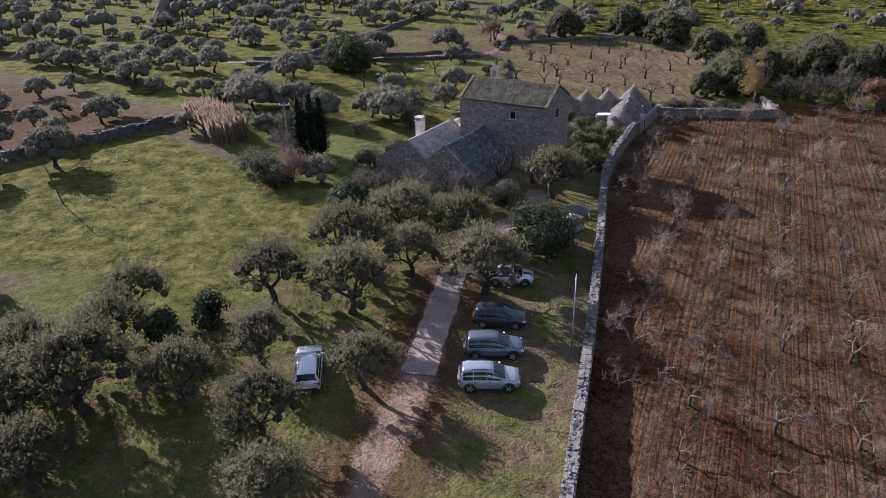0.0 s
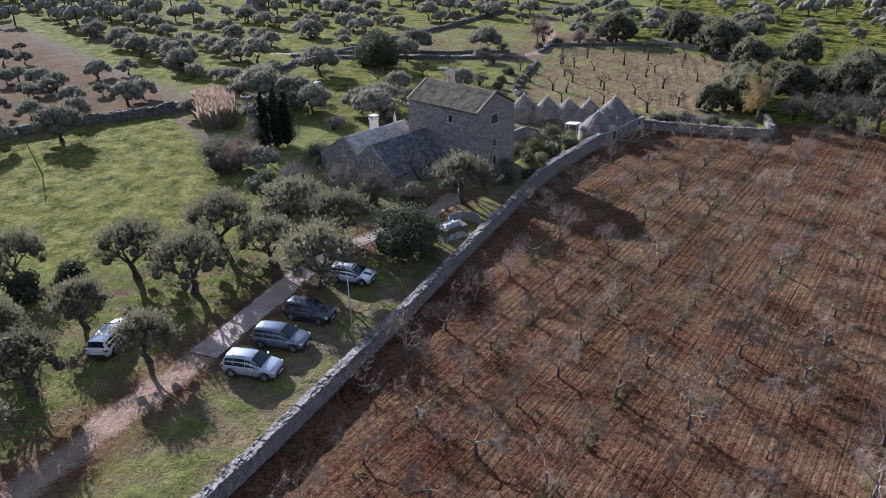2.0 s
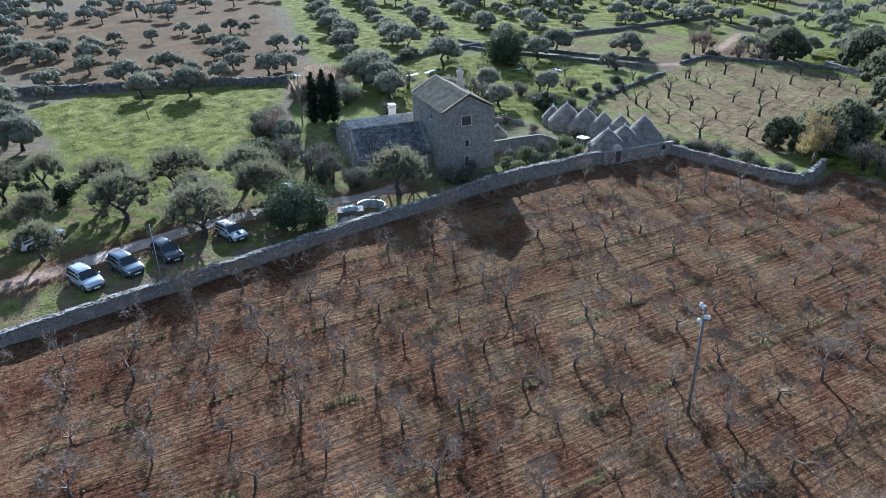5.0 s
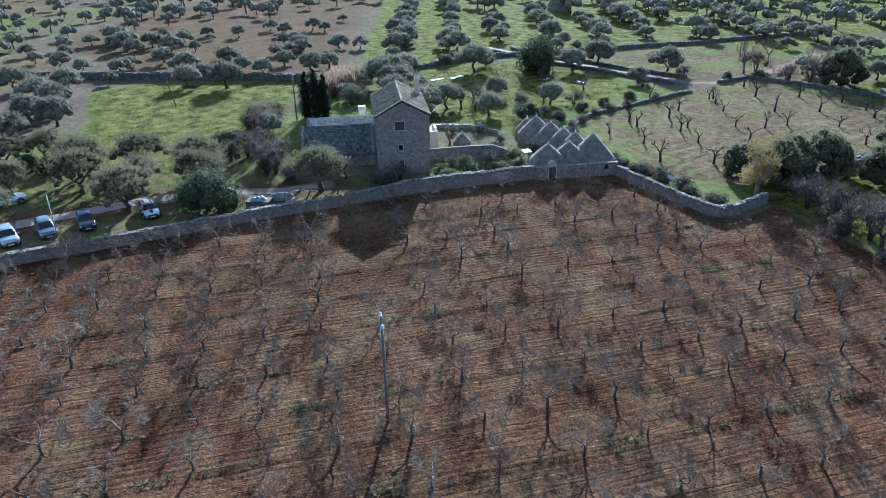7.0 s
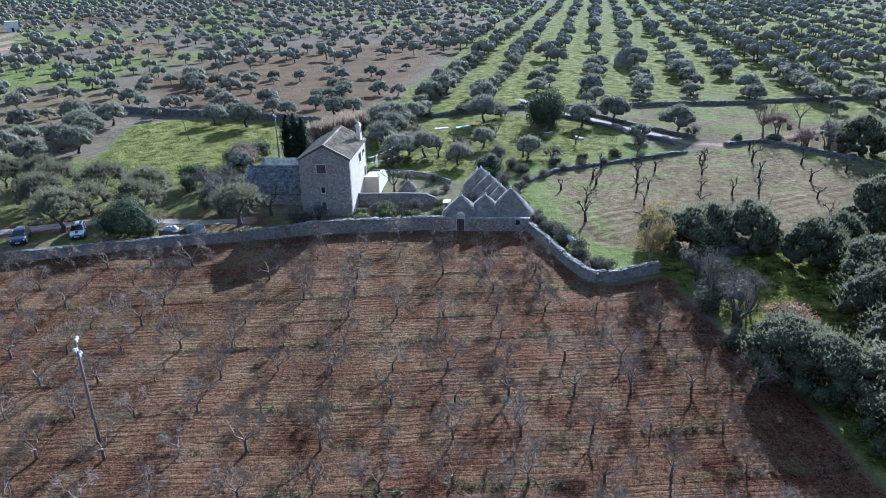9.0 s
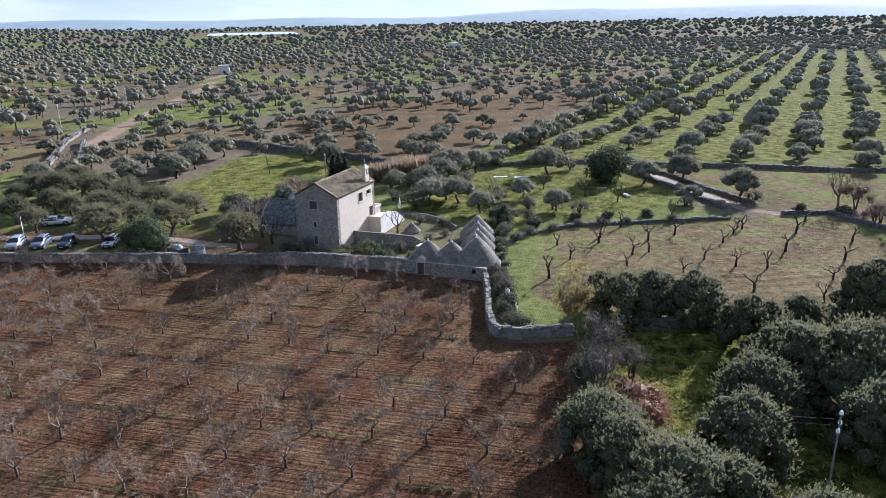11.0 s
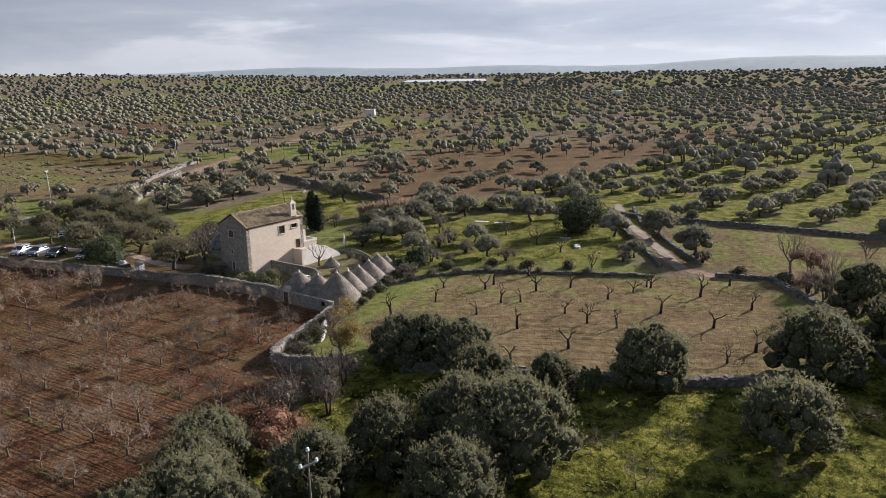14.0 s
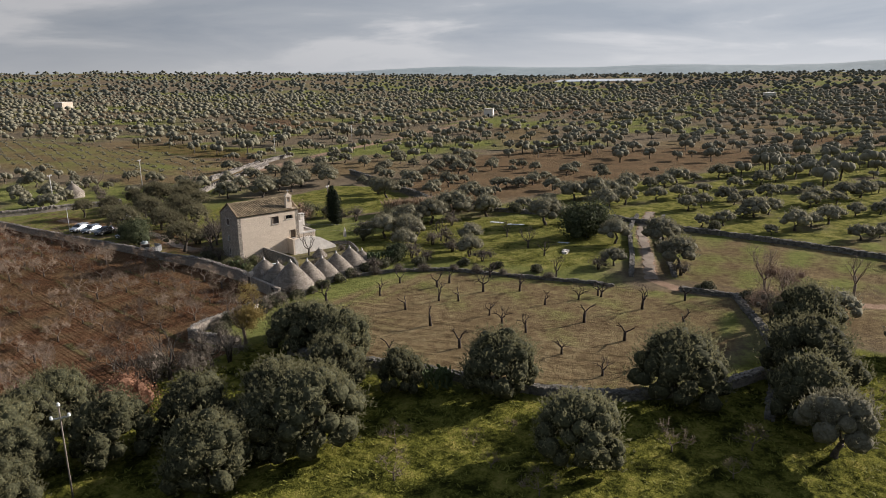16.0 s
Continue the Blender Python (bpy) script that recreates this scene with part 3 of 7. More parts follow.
    c_bare = tone([(0.34, (0.165, 0.105, 0.072)), (0.5, (0.275, 0.190, 0.132)), (0.66, (0.42, 0.305, 0.22))])
    cov, wd = n.new("ShaderNodeVertexColor"), n.new("ShaderNodeVertexColor")
    cov.layer_name, wd.layer_name = "cover", "weeds"
    sep, sw = n.new("ShaderNodeSeparateColor"), n.new("ShaderNodeSeparateColor")
    l.new(cov.outputs["Color"], sep.inputs["Color"])
    l.new(wd.outputs["Color"], sw.inputs["Color"])

    def ragged(w):
        """Breaks a weight's edge up by the texture."""
        t = n.new("ShaderNodeMapRange")
        l.new(math_of("ADD", w, math_of("MULTIPLY", math_of("SUBTRACT", tex, 0.5), 1.5)), t.inputs["Value"])
        t.inputs["From Min"].default_value, t.inputs["From Max"].default_value = 0.28, 0.72
        return t.outputs["Result"]

    c = blend(c_base, c_dry, ragged(sep.outputs[2]))
    c = blend(c, c_green, ragged(sep.outputs[1]))
    # lush grass, its dark tones lowered to paint in the shade beneath trees
    c_lush_shaded = tone([(0.40, (0.017, 0.019, 0.005)), (0.47, (0.052, 0.056, 0.011)), (0.53, (0.132, 0.130, 0.026)), (0.62, (0.225, 0.196, 0.055))], tussock)
    c = blend(c, c_lush_shaded, math_of("MULTIPLY", ragged(sep.outputs[1]), sw.outputs[1]))
    c_meadow = tone([(0.385, (0.034, 0.042, 0.011)), (0.45, (0.088, 0.090, 0.022)), (0.52, (0.156, 0.152, 0.040)), (0.57, (0.216, 0.196, 0.062)), (0.64, (0.28, 0.236, 0.098))], tussock)
    c = blend(c, c_meadow, math_of("MULTIPLY", ragged(sep.outputs[1]), sw.outputs[2]))
    c = blend(c, c_red, ragged(sep.outputs[0]))
    c = blend(c, c_bare, ragged(cov.outputs["Alpha"]))
    c_weed = tone([(0.38, (0.042, 0.038, 0.016)), (0.5, (0.100, 0.088, 0.036)), (0.62, (0.18, 0.150, 0.07))])
    c = blend(c, c_weed, ragged(math_of("MULTIPLY", sw.outputs[0], 0.6)))
    l.new(c, b.inputs["Base Color"])
    b.inputs["Roughness"].default_value, b.inputs["Specular IOR Level"].default_value = 1.0, 0.01
    bp = n.new("ShaderNodeBump")
    bp.inputs["Strength"].default_value, bp.inputs["Distance"].default_value = 1.0, 0.2
    # plough lines in the red soil, broken up by clods
    xyz = n.new("ShaderNodeSeparateXYZ")
    l.new(tc.outputs["Object"], xyz.inputs["Vector"])
    across = math_of("SUBTRACT", math_of("MULTIPLY", xyz.outputs["X"], 0.990 * math.pi / 0.52), math_of("MULTIPLY", xyz.outputs["Y"], 0.143 * math.pi / 0.52))
    plough = math_of("SINE", math_of("ADD", across, math_of("MULTIPLY", noise_at(0.35, 4), 1.5)), 0.0)
    plough = math_of("SUBTRACT", math_of("POWER", math_of("ABSOLUTE", plough, 0.0), 0.34), 0.5)
    patchy = n.new("ShaderNodeMapRange")
    l.new(noise_at(0.5, 4), patchy.inputs["Value"])
    patchy.inputs["From Min"].default_value, patchy.inputs["From Max"].default_value = 0.33, 0.66
    worked = n.new("ShaderNodeMapRange")
    l.new(sep.outputs[0], worked.inputs["Value"])
    worked.inputs["From Min"].default_value, worked.inputs["From Max"].default_value = 0.7, 0.95
    # each furrow is deep in some stretches and trodden in others
    lengthwise = math_of("ADD", math_of("MULTIPLY", xyz.outputs["Y"], 0.990), math_of("MULTIPLY", xyz.outputs["X"], 0.143))
    run, depth = n.new("ShaderNodeCombineXYZ"), n.new("ShaderNodeTexNoise")
    l.new(math_of("MULTIPLY", across, 0.55), run.inputs["X"])
    l.new(math_of("MULTIPLY", lengthwise, 0.09), run.inputs["Y"])
    l.new(run.outputs["Vector"], depth.inputs["Vector"])
    depth.inputs["Scale"].default_value, depth.inputs["Detail"].default_value = 1.0, 2
    deep = n.new("ShaderNodeMapRange")
    l.new(depth.outputs["Fac"], deep.inputs["Value"])
    deep.inputs["From Min"].default_value, deep.inputs["From Max"].default_value = 0.38, 0.66
    deep.inputs["To Min"].default_value = 0.12
    crumble = math_of("ADD", 0.5, math_of("MULTIPLY", noise_at(4.5, 4, 0.7), 1.0))
    rows_ = math_of("MULTIPLY", math_of("MULTIPLY", math_of("MULTIPLY", plough, crumble), deep.outputs["Result"]), worked.outputs["Result"])
    # fine tilled lines in the orchard, along its long wall
    along = math_of("ADD", math_of("MULTIPLY", xyz.outputs["X"], 0.97 * 2 * math.pi / 0.62), math_of("MULTIPLY", xyz.outputs["Y"], 0.25 * 2 * math.pi / 0.62))
    till = math_of("SINE", math_of("ADD", along, math_of("MULTIPLY", noise_at(0.25, 4), 9.0)), 0.0)
    rows_ = math_of("ADD", rows_, math_of("MULTIPLY", math_of("MULTIPLY", till, patchy.outputs["Result"]), math_of("MULTIPLY", sep.outputs[2], 0.12)))
    clods = math_of("ADD", noise_at(3.2, 5, 0.7), math_of("MULTIPLY", math_of("MULTIPLY", noise_at(1.7, 6, 0.65), 2.4), sep.outputs[1]))
    l.new(math_of("ADD", math_of("ADD", mid, math_of("ADD", math_of("MULTIPLY", fine, 0.65), math_of("MULTIPLY", math_of("MULTIPLY", speck, sep.outputs[0]), 0.6))), math_of("ADD", math_of("MULTIPLY", rows_, 0.95), math_of("MULTIPLY", clods, 0.6))), bp.inputs["Height"])
    l.new(bp.outputs["Normal"], b.inputs["Normal"])
    tagged(new("ground", me), "red ploughed field, green meadows and dry earth", "ground", kind="structure")


make_ground()


def ribbon(name, pts, width, material, label, lift=0.05, step=0.8, ragged=0.25):
    """A strip of paving or dirt that follows the ground, with worn edges and a thickness."""
    r = random.Random(5)
    g, line = Geo(), []
    for (ax, ay), (bx, by) in zip(pts, pts[1:]):
        k = max(1, int(math.hypot(bx - ax, by - ay) / step))
        line += [Vector((ax + (bx - ax) * i / k, ay + (by - ay) * i / k)) for i in range(k)]
    line.append(Vector(pts[-1]))
    rows = []
    for i, p in enumerate(line):
        d = (line[min(i + 1, len(line) - 1)] - line[max(i - 1, 0)]).normalized()
        s = Vector((d.y, -d.x))
        a, c = width / 2 + r.uniform(-ragged, ragged), width / 2 + r.uniform(-ragged, ragged)
        row = []
        for w, up in ((-a, -0.3), (-a, lift), (-a * 0.4, lift + 0.02), (c * 0.4, lift + 0.02), (c, lift), (c, -0.3)):
            q = p + s * w
            row.append((q.x, q.y, ground_z(q.x, q.y) + up))
        rows.append(row)
    g.rings(rows, closed=False, smooth=False)
    return whole(name, g, material, label, "road", kind="structure")


ribbon("road_drive", [(-12.4, 36.6)] + DRIVE[1:4], 2.3, CONCRETE, "pale worn concrete drive between olive trees", 0.03, 0.5, 0.09)
ribbon("road_track", TRACK, 1.6, DIRT, "pale dirt track between dry stone walls", 0.06)
ribbon("road_path", DRIVE[3:], 1.7, DIRT, "pale stone path leading to the house", 0.06, ragged=0.15)


# ---- dry stone walls ----
def stone_unit(seed):
    """One rough stone, about a metre to each side, to be scaled."""
    r = random.Random(seed)
    g = Geo()
    g.box((-0.5, -0.5, -0.5), (0.5, 0.5, 0.5), jit=0.11, rng=r)
    return g


STONE_MESHES = [stone_unit(s).mesh("stone", STONE_ONE) for s in range(6)]
UNIT_STONES = [np.array(stone_unit(s).v) for s in range(6)]
BOX_FACES = np.array([(0, 3, 2, 1), (4, 5, 6, 7), (0, 1, 5, 4), (1, 2, 6, 5), (2, 3, 7, 6), (3, 0, 4, 7)])


def dry_wall(name, pts, tall, thick, label, single=None, seed=1, size=0.34, tops=True, cap=None, stone=None):
    """A wall of loose stones along a line: a rubble core, stones on both faces and on top. single: the stretch of y whose stones are parts."""
    r = random.Random(seed)
    line = []
    for (ax, ay), (bx, by) in zip(pts, pts[1:]):
        k = max(1, int(math.hypot(bx - ax, by - ay) / 0.8))
        line += [Vector((ax + (bx - ax) * i / k, ay + (by - ay) * i / k)) for i in range(k)]
    line.append(Vector(pts[-1]))
    g, rows = Geo(), []
    tallness = []
    for i, p in enumerate(line):
        d = (line[min(i + 1, len(line) - 1)] - line[max(i - 1, 0)]).normalized()
        s = Vector((d.y, -d.x))
        h = (tall(p.y) if callable(tall) else tall) * (1 + r.uniform(-0.05, 0.05))
        z = ground_z(p.x, p.y)
        w = thick / 2 - 0.1
        tallness.append((p, d, s, h, z))
        rows.append([(*(p - s * w * 1.05), z - 0.4), (*(p - s * w * 0.9), z + h - 0.12), (*(p + s * w * 0.9), z + h - 0.12), (*(p + s * w * 1.05), z - 0.4)])
    g.rings(rows, closed=True, smooth=False)
    wall = whole(name, g, STONE_CORE, label, "wall", kind="structure")
    verts, parts_made = [], 0
    spots = []
    for (p, d, s, h, z), (p2, d2, s2, h2, z2) in zip(tallness, tallness[1:]):
        run = (p2 - p).length
        for side in (-1, 1):
            up = 0.0
            while up < h - 0.1:
                hh = size * r.uniform(0.55, 0.95)
                x = r.uniform(-0.15, 0.1)
                while x < run:
                    ww = size * r.uniform(0.7, 1.5)
                    c = p + d * (x + ww / 2) + s * side * (thick / 2 - 0.12 + r.uniform(-0.022, 0.022) - 0.08 * up / max(h, 0.1))
                    spots.append((c.x, c.y, z + up + hh / 2, ww * 1.0, 0.3, hh * 1.0, math.atan2(d.y, d.x) + r.uniform(-0.08, 0.08), r.uniform(-0.08, 0.08)))
                    x += ww
                up += hh
        if tops:
            x = 0
            cs = cap or size * 0.85
            while x < run:
                ww = cs * r.uniform(0.7, 1.4)
                across = -thick / 2 + 0.1
                while across < thick / 2:
                    dd = cs * r.uniform(0.6, 1.2)
                    c = p + d * (x + ww / 2) + s * across
                    spots.append((c.x, c.y, z + h - 0.06 + r.uniform(-0.06, 0.07), ww * 0.95, dd, cs * r.uniform(0.5, 1.0), math.atan2(d.y, d.x) + r.uniform(-0.7, 0.7), r.uniform(-0.4, 0.4) + 9.0))
                    across += dd * 0.95
                x += ww
    tops_v = []
    for k, (x, y, z, a, b_, c_, yaw, lean) in enumerate(spots):
        on_top = lean > 5
        lean = lean - 9.0 if on_top else lean
        if single and not on_top and single[0] < y < single[1] and parts_made < 300:
            ob = new("stone", STONE_MESHES[k % 6])
            ob.parent = wall
            ob.matrix_basis = Matrix.LocRotScale((x, y, z), Euler((lean, 0, yaw)), (a, b_, c_))
            parts_made += 1
            continue
        u = UNIT_STONES[k % 6] * (a, b_, c_)
        cy, sy, ct, st = math.cos(yaw), math.sin(yaw), math.cos(lean), math.sin(lean)
        u = np.stack([u[:, 0], u[:, 1] * ct - u[:, 2] * st, u[:, 1] * st + u[:, 2] * ct], 1)
        (tops_v if on_top else verts).append(np.stack([u[:, 0] * cy - u[:, 1] * sy + x, u[:, 0] * sy + u[:, 1] * cy + y, u[:, 2] + z], 1))
    n = len(verts)
    faces = (BOX_FACES[None] + 8 * np.arange(n)[:, None, None]).reshape(-1, 4)
    ob = new("stones", array_mesh("stones", np.concatenate(verts), faces, stone or STONE))
    ob.parent = wall
    tagged(ob, kind="stuff")
    if tops_v:
        faces = (BOX_FACES[None] + 8 * np.arange(len(tops_v))[:, None, None]).reshape(-1, 4)
        ob = new("cap_stones", array_mesh("cap_stones", np.concatenate(tops_v), faces, stone or STONE_TOP))
        ob.parent = wall
        tagged(ob, "loose darker rubble on top", kind="stuff")
    return wall


FIELD_WALL = [(-1.55, -5), (-1.6, 28), (-1.75, 43), (-2.1, 56), (-2.5, 66), (-2.9, 75), (-2.4, 82), (-0.8, 91.5), (-0.2, 94)]
dry_wall("wall_east", FIELD_WALL, lambda y: 1.15 if y < 72 else 1.15 + min(0.42, (y - 72) * 0.06), 0.68, "grey dry stone wall between the car park and the ploughed field", single=(30.5, 35), size=0.22, cap=0.15)
dry_wall("wall_corner", [(2.9, 103.6), (8, 104.1), (14, 104.4), (17.6, 105.0), (18.5, 106.8), (18.0, 110), (17.4, 112.6)], 1.1, 0.6, "pale dry stone wall turning a rounded corner", seed=2, size=0.26, cap=0.17)
dry_wall("wall_orchard_east", [(15.8, 119), (14.2, 127), (12.2, 136), (10.6, 146), (7.2, 153.5), (3.5, 157.5)], 0.75, 0.8, "low tumbled dry stone wall along the orchard", seed=3, stone=STONE_OLD)
dry_wall("wall_orchard_north", [(-9, 104.3), (-16, 108.5), (-20.6, 115), (-22.8, 124), (-26, 139.5)], 0.32, 0.5, "low dry stone wall with weeds beside the orchard", seed=4, stone=STONE_OLD)
dry_wall("wall_lane", [(-28.6, 148), (-29.2, 155), (-18, 160.5), (-10, 163.5), (4.4, 165.2)], 0.5, 0.8, "dark overgrown dry stone wall by the lane", seed=5, stone=STONE_OLD)
dry_wall("wall_track_south", [(-31.5, 140.2), (-43, 136.2), (-61, 129.2), (-75, 126)], 0.5, 0.6, "dry stone wall along the dirt track", seed=6, size=0.36, stone=STONE_OLD)
dry_wall("wall_track_north", [(-34.5, 145.6), (-45, 141.2), (-62.5, 134.0), (-76, 131)], 0.5, 0.6, "dry stone wall along the dirt track", seed=7, size=0.36, stone=STONE_OLD)
dry_wall("wall_west", [(-96, 30), (-87, 46), (-79, 60), (-71, 74), (-64, 86)], 1.2, 0.9, "long grey dry stone wall beyond the meadow", seed=8, size=0.5, stone=STONE_OLD)
dry_wall("wall_groves", [(-64, 86), (-66, 104), (-70, 122), (-66, 140), (-62, 165), (-58, 200)], 0.7, 0.7, "dry stone wall in front of the olive rows", seed=9, size=0.5, stone=STONE_OLD)
dry_wall("wall_far_field", [(-10, 166), (1.5, 160), (7.5, 144), (13, 128)][:2], 0.9, 0.8, "short dry stone wall among shrubs", seed=10)
dry_wall("wall_yard_west", [(-30, 15), (-22, 11.5), (-15, 9.8), (-6.3, 6.5), (-2.4, 5)], 1.1, 0.8, "dry stone wall behind the car park", seed=12, size=0.5)
dry_wall("wall_lane_west", [(-47.3, 20.8), (-62, 12), (-80, 2), (-97.3, -8)], 1.1, 0.9, "pale dry stone wall along a far lane", seed=13, size=0.5, stone=STONE_TOP)


def court_wall(name, pts, tall, thick, label):
    """A thin mortared wall with a smooth pale coping; tall: one height for each point."""
    g, c = Geo(), Geo()
    rows, cap = [], []
    for i, (p, h) in enumerate(zip(pts, tall)):
        p = Vector(p)
        d = (Vector(pts[min(i + 1, len(pts) - 1)]) - Vector(pts[max(i - 1, 0)])).normalized()
        s, z = Vector((d.y, -d.x)) * thick / 2, ground_z(p.x, p.y)
        rows.append([(*(p - s), z - 0.3), (*(p - s), z + h), (*(p + s), z + h), (*(p + s), z - 0.3)])
        cap.append([(*(p - s * 1.25), z + h), (*(p - s * 1.1), z + h + 0.10), (*(p + s * 1.1), z + h + 0.10), (*(p + s * 1.25), z + h)])
    g.rings(rows, smooth=False)
    c.rings(cap, smooth=False)
    w = whole(name, g, RUBBLE, label, "wall", kind="structure")
    part("coping", c, STONE_OLD, w, "weathered coping")


court_wall("wall_garden", [(-24.2, 86.0), (-26.4, 90.4), (-24.4, 93.2), (-22.4, 96.0), (-19.0, 98.4)], (0.5, 0.55, 0.6, 0.5, 0.4), 0.22, "low whitish garden wall behind the trulli")
court_wall("wall_court", [(-12.0, 84.4), (-11.4, 87.4), (-10.8, 90.4), (-10.3, 93.2), (-9.7, 94.4), (-9.0, 95.2)], (1.55, 1.55, 1.5, 1.45, 1.0, 0.5), 0.32, "mortared court wall with weathered coping between tower and trulli")
dry_wall("wall_lane_far", [(-66, 2.5), (-80, -4.5), (-97, -13), (-122, -22)], 1.1, 0.9, "pale dry stone wall along a far lane", seed=16, size=0.5, stone=STONE_TOP)


# ---- house: tower, sheds, stair ----
HOUSE = pose(-14.1, 81.65, 0, 0, 0, -15.5)


def wall_with_holes(g, a, b_, z0, z1, thick, holes, inward):
    """A wall from a to b (2D), with rectangular holes (from, to, low, high) along it."""
    a, b_ = Vector(a), Vector(b_)
    d, n2 = (b_ - a).normalized(), Vector(inward)
    run = (b_ - a).length
    us = sorted({0.0, run, *(h[0] for h in holes), *(h[1] for h in holes)})
    zs = sorted({z0, z1, *(h[2] for h in holes), *(h[3] for h in holes)})
    for u0, u1 in zip(us, us[1:]):
        for w0, w1 in zip(zs, zs[1:]):
            um, wm = (u0 + u1) / 2, (w0 + w1) / 2
            if any(h[0] < um < h[1] and h[2] < wm < h[3] for h in holes):
                continue
            p, q = a + d * u0, a + d * u1
            pts = [p, q, q + n2 * thick, p + n2 * thick]
            i = len(g.v)
            g.v += [(*t, w0) for t in pts] + [(*t, w1) for t in pts]
            for f in BOX_FACES:
                g.f.append(tuple(int(i + k) for k in f))
                g.s.append(False)


def gable_fill(g, a, b_, z0, z1, thick, inward):
    a, b_, n2 = Vector(a), Vector(b_), Vector(inward)
    mid = (a + b_) / 2
    front = [(*a, z0), (*b_, z0), (*mid, z1)]
    back = [(*(a + n2 * thick), z0), (*(b_ + n2 * thick), z0), (*(mid + n2 * thick), z1)]
    g.face(front)
    g.face(back[::-1])
    for k in range(3):
        j = (k + 1) % 3
        g.face([front[j], front[k], back[k], back[j]])


def window_in(parent, centre, axis, out, w, h, shutter=None, frame_mat=COPING):
    """Window set in a wall: surround, recessed dark pane, sill. axis: along the wall; out: outward."""
    ax, n2, c = Vector((*axis, 0)), Vector((*out, 0)), Vector(centre)
    m = Matrix(((ax.x, n2.x, 0, c.x), (ax.y, n2.y, 0, c.y), (0, 0, 1, c.z), (0, 0, 0, 1)))
    g = Geo()
    t = 0.06
    for lo, hi in (((-w / 2 - t, -0.1, -h / 2 - t), (-w / 2, 0.05, h / 2 + t)), ((w / 2, -0.1, -h / 2 - t), (w / 2 + t, 0.05, h / 2 + t)), ((-w / 2, -0.1, h / 2), (w / 2, 0.05, h / 2 + t))):
        g.box(lo, hi, m)
    win = part("window", g, frame_mat, parent)
    s = Geo()
    s.box((-w / 2 - t, -0.1, -h / 2 - t), (w / 2 + t, 0.12, -h / 2), m)
    part("sill", s, COPING, win)
    p = Geo()
    p.box((-w / 2, -0.32, -h / 2), (w / 2, -0.28, h / 2), m)
    part("pane", p, GLASS, win)
    for x in (-w / 2 + 0.03, 0, w / 2 - 0.03):
        f = Geo()
        f.box((x - 0.03, -0.28, -h / 2), (x + 0.03, -0.23, h / 2), m)
        part("window_bar", f, WOOD, win)
    if shutter:
        q = Geo()
        for k in range(5):
            q.box((-w / 2 + k * w / 5 + 0.005, -0.2, -h / 2), (-w / 2 + (k + 1) * w / 5 - 0.005, -0.15, h / 2), m)
        part("shutter", q, shutter, win)
    return win


def tile_slope(g, u0, u1, eave, ridge, seed, step=0.24, course=0.42):
    """Rounded clay tiles in columns over one slope, from eave (v, z) to ridge (v, z), along u."""
    r = random.Random(seed)
    (v0, z0), (v1, z1) = eave, ridge
    run = math.hypot(v1 - v0, z1 - z0)
    n = int(run / course)
    dv, dz = (v1 - v0) / run, (z1 - z0) / run
    nv, nz_ = (-dz, dv) if dv > 0 else (dz, -dv)
    u = u0
    while u < u1:
        for k in range(n):
            a, b_ = k * course - 0.04, (k + 1) * course + 0.03
            jit, lift = r.uniform(-0.02, 0.02), r.uniform(0, 0.02)
            rows = []
            for s, rad, up in ((a, step * 0.56, 0.05 + lift), (b_, step * 0.46, lift)):
                row = []
                for q in range(5):
                    ang = math.pi * q / 4
                    x = u + step / 2 + jit + rad * math.cos(ang)
                    hgt = up + rad * 0.62 * math.sin(ang)
                    row.append((x, v0 + dv * s + nv * hgt, z0 + dz * s + nz_ * hgt))
                rows.append(row)
            g.rings(rows, closed=False, smooth=True)
        u += step


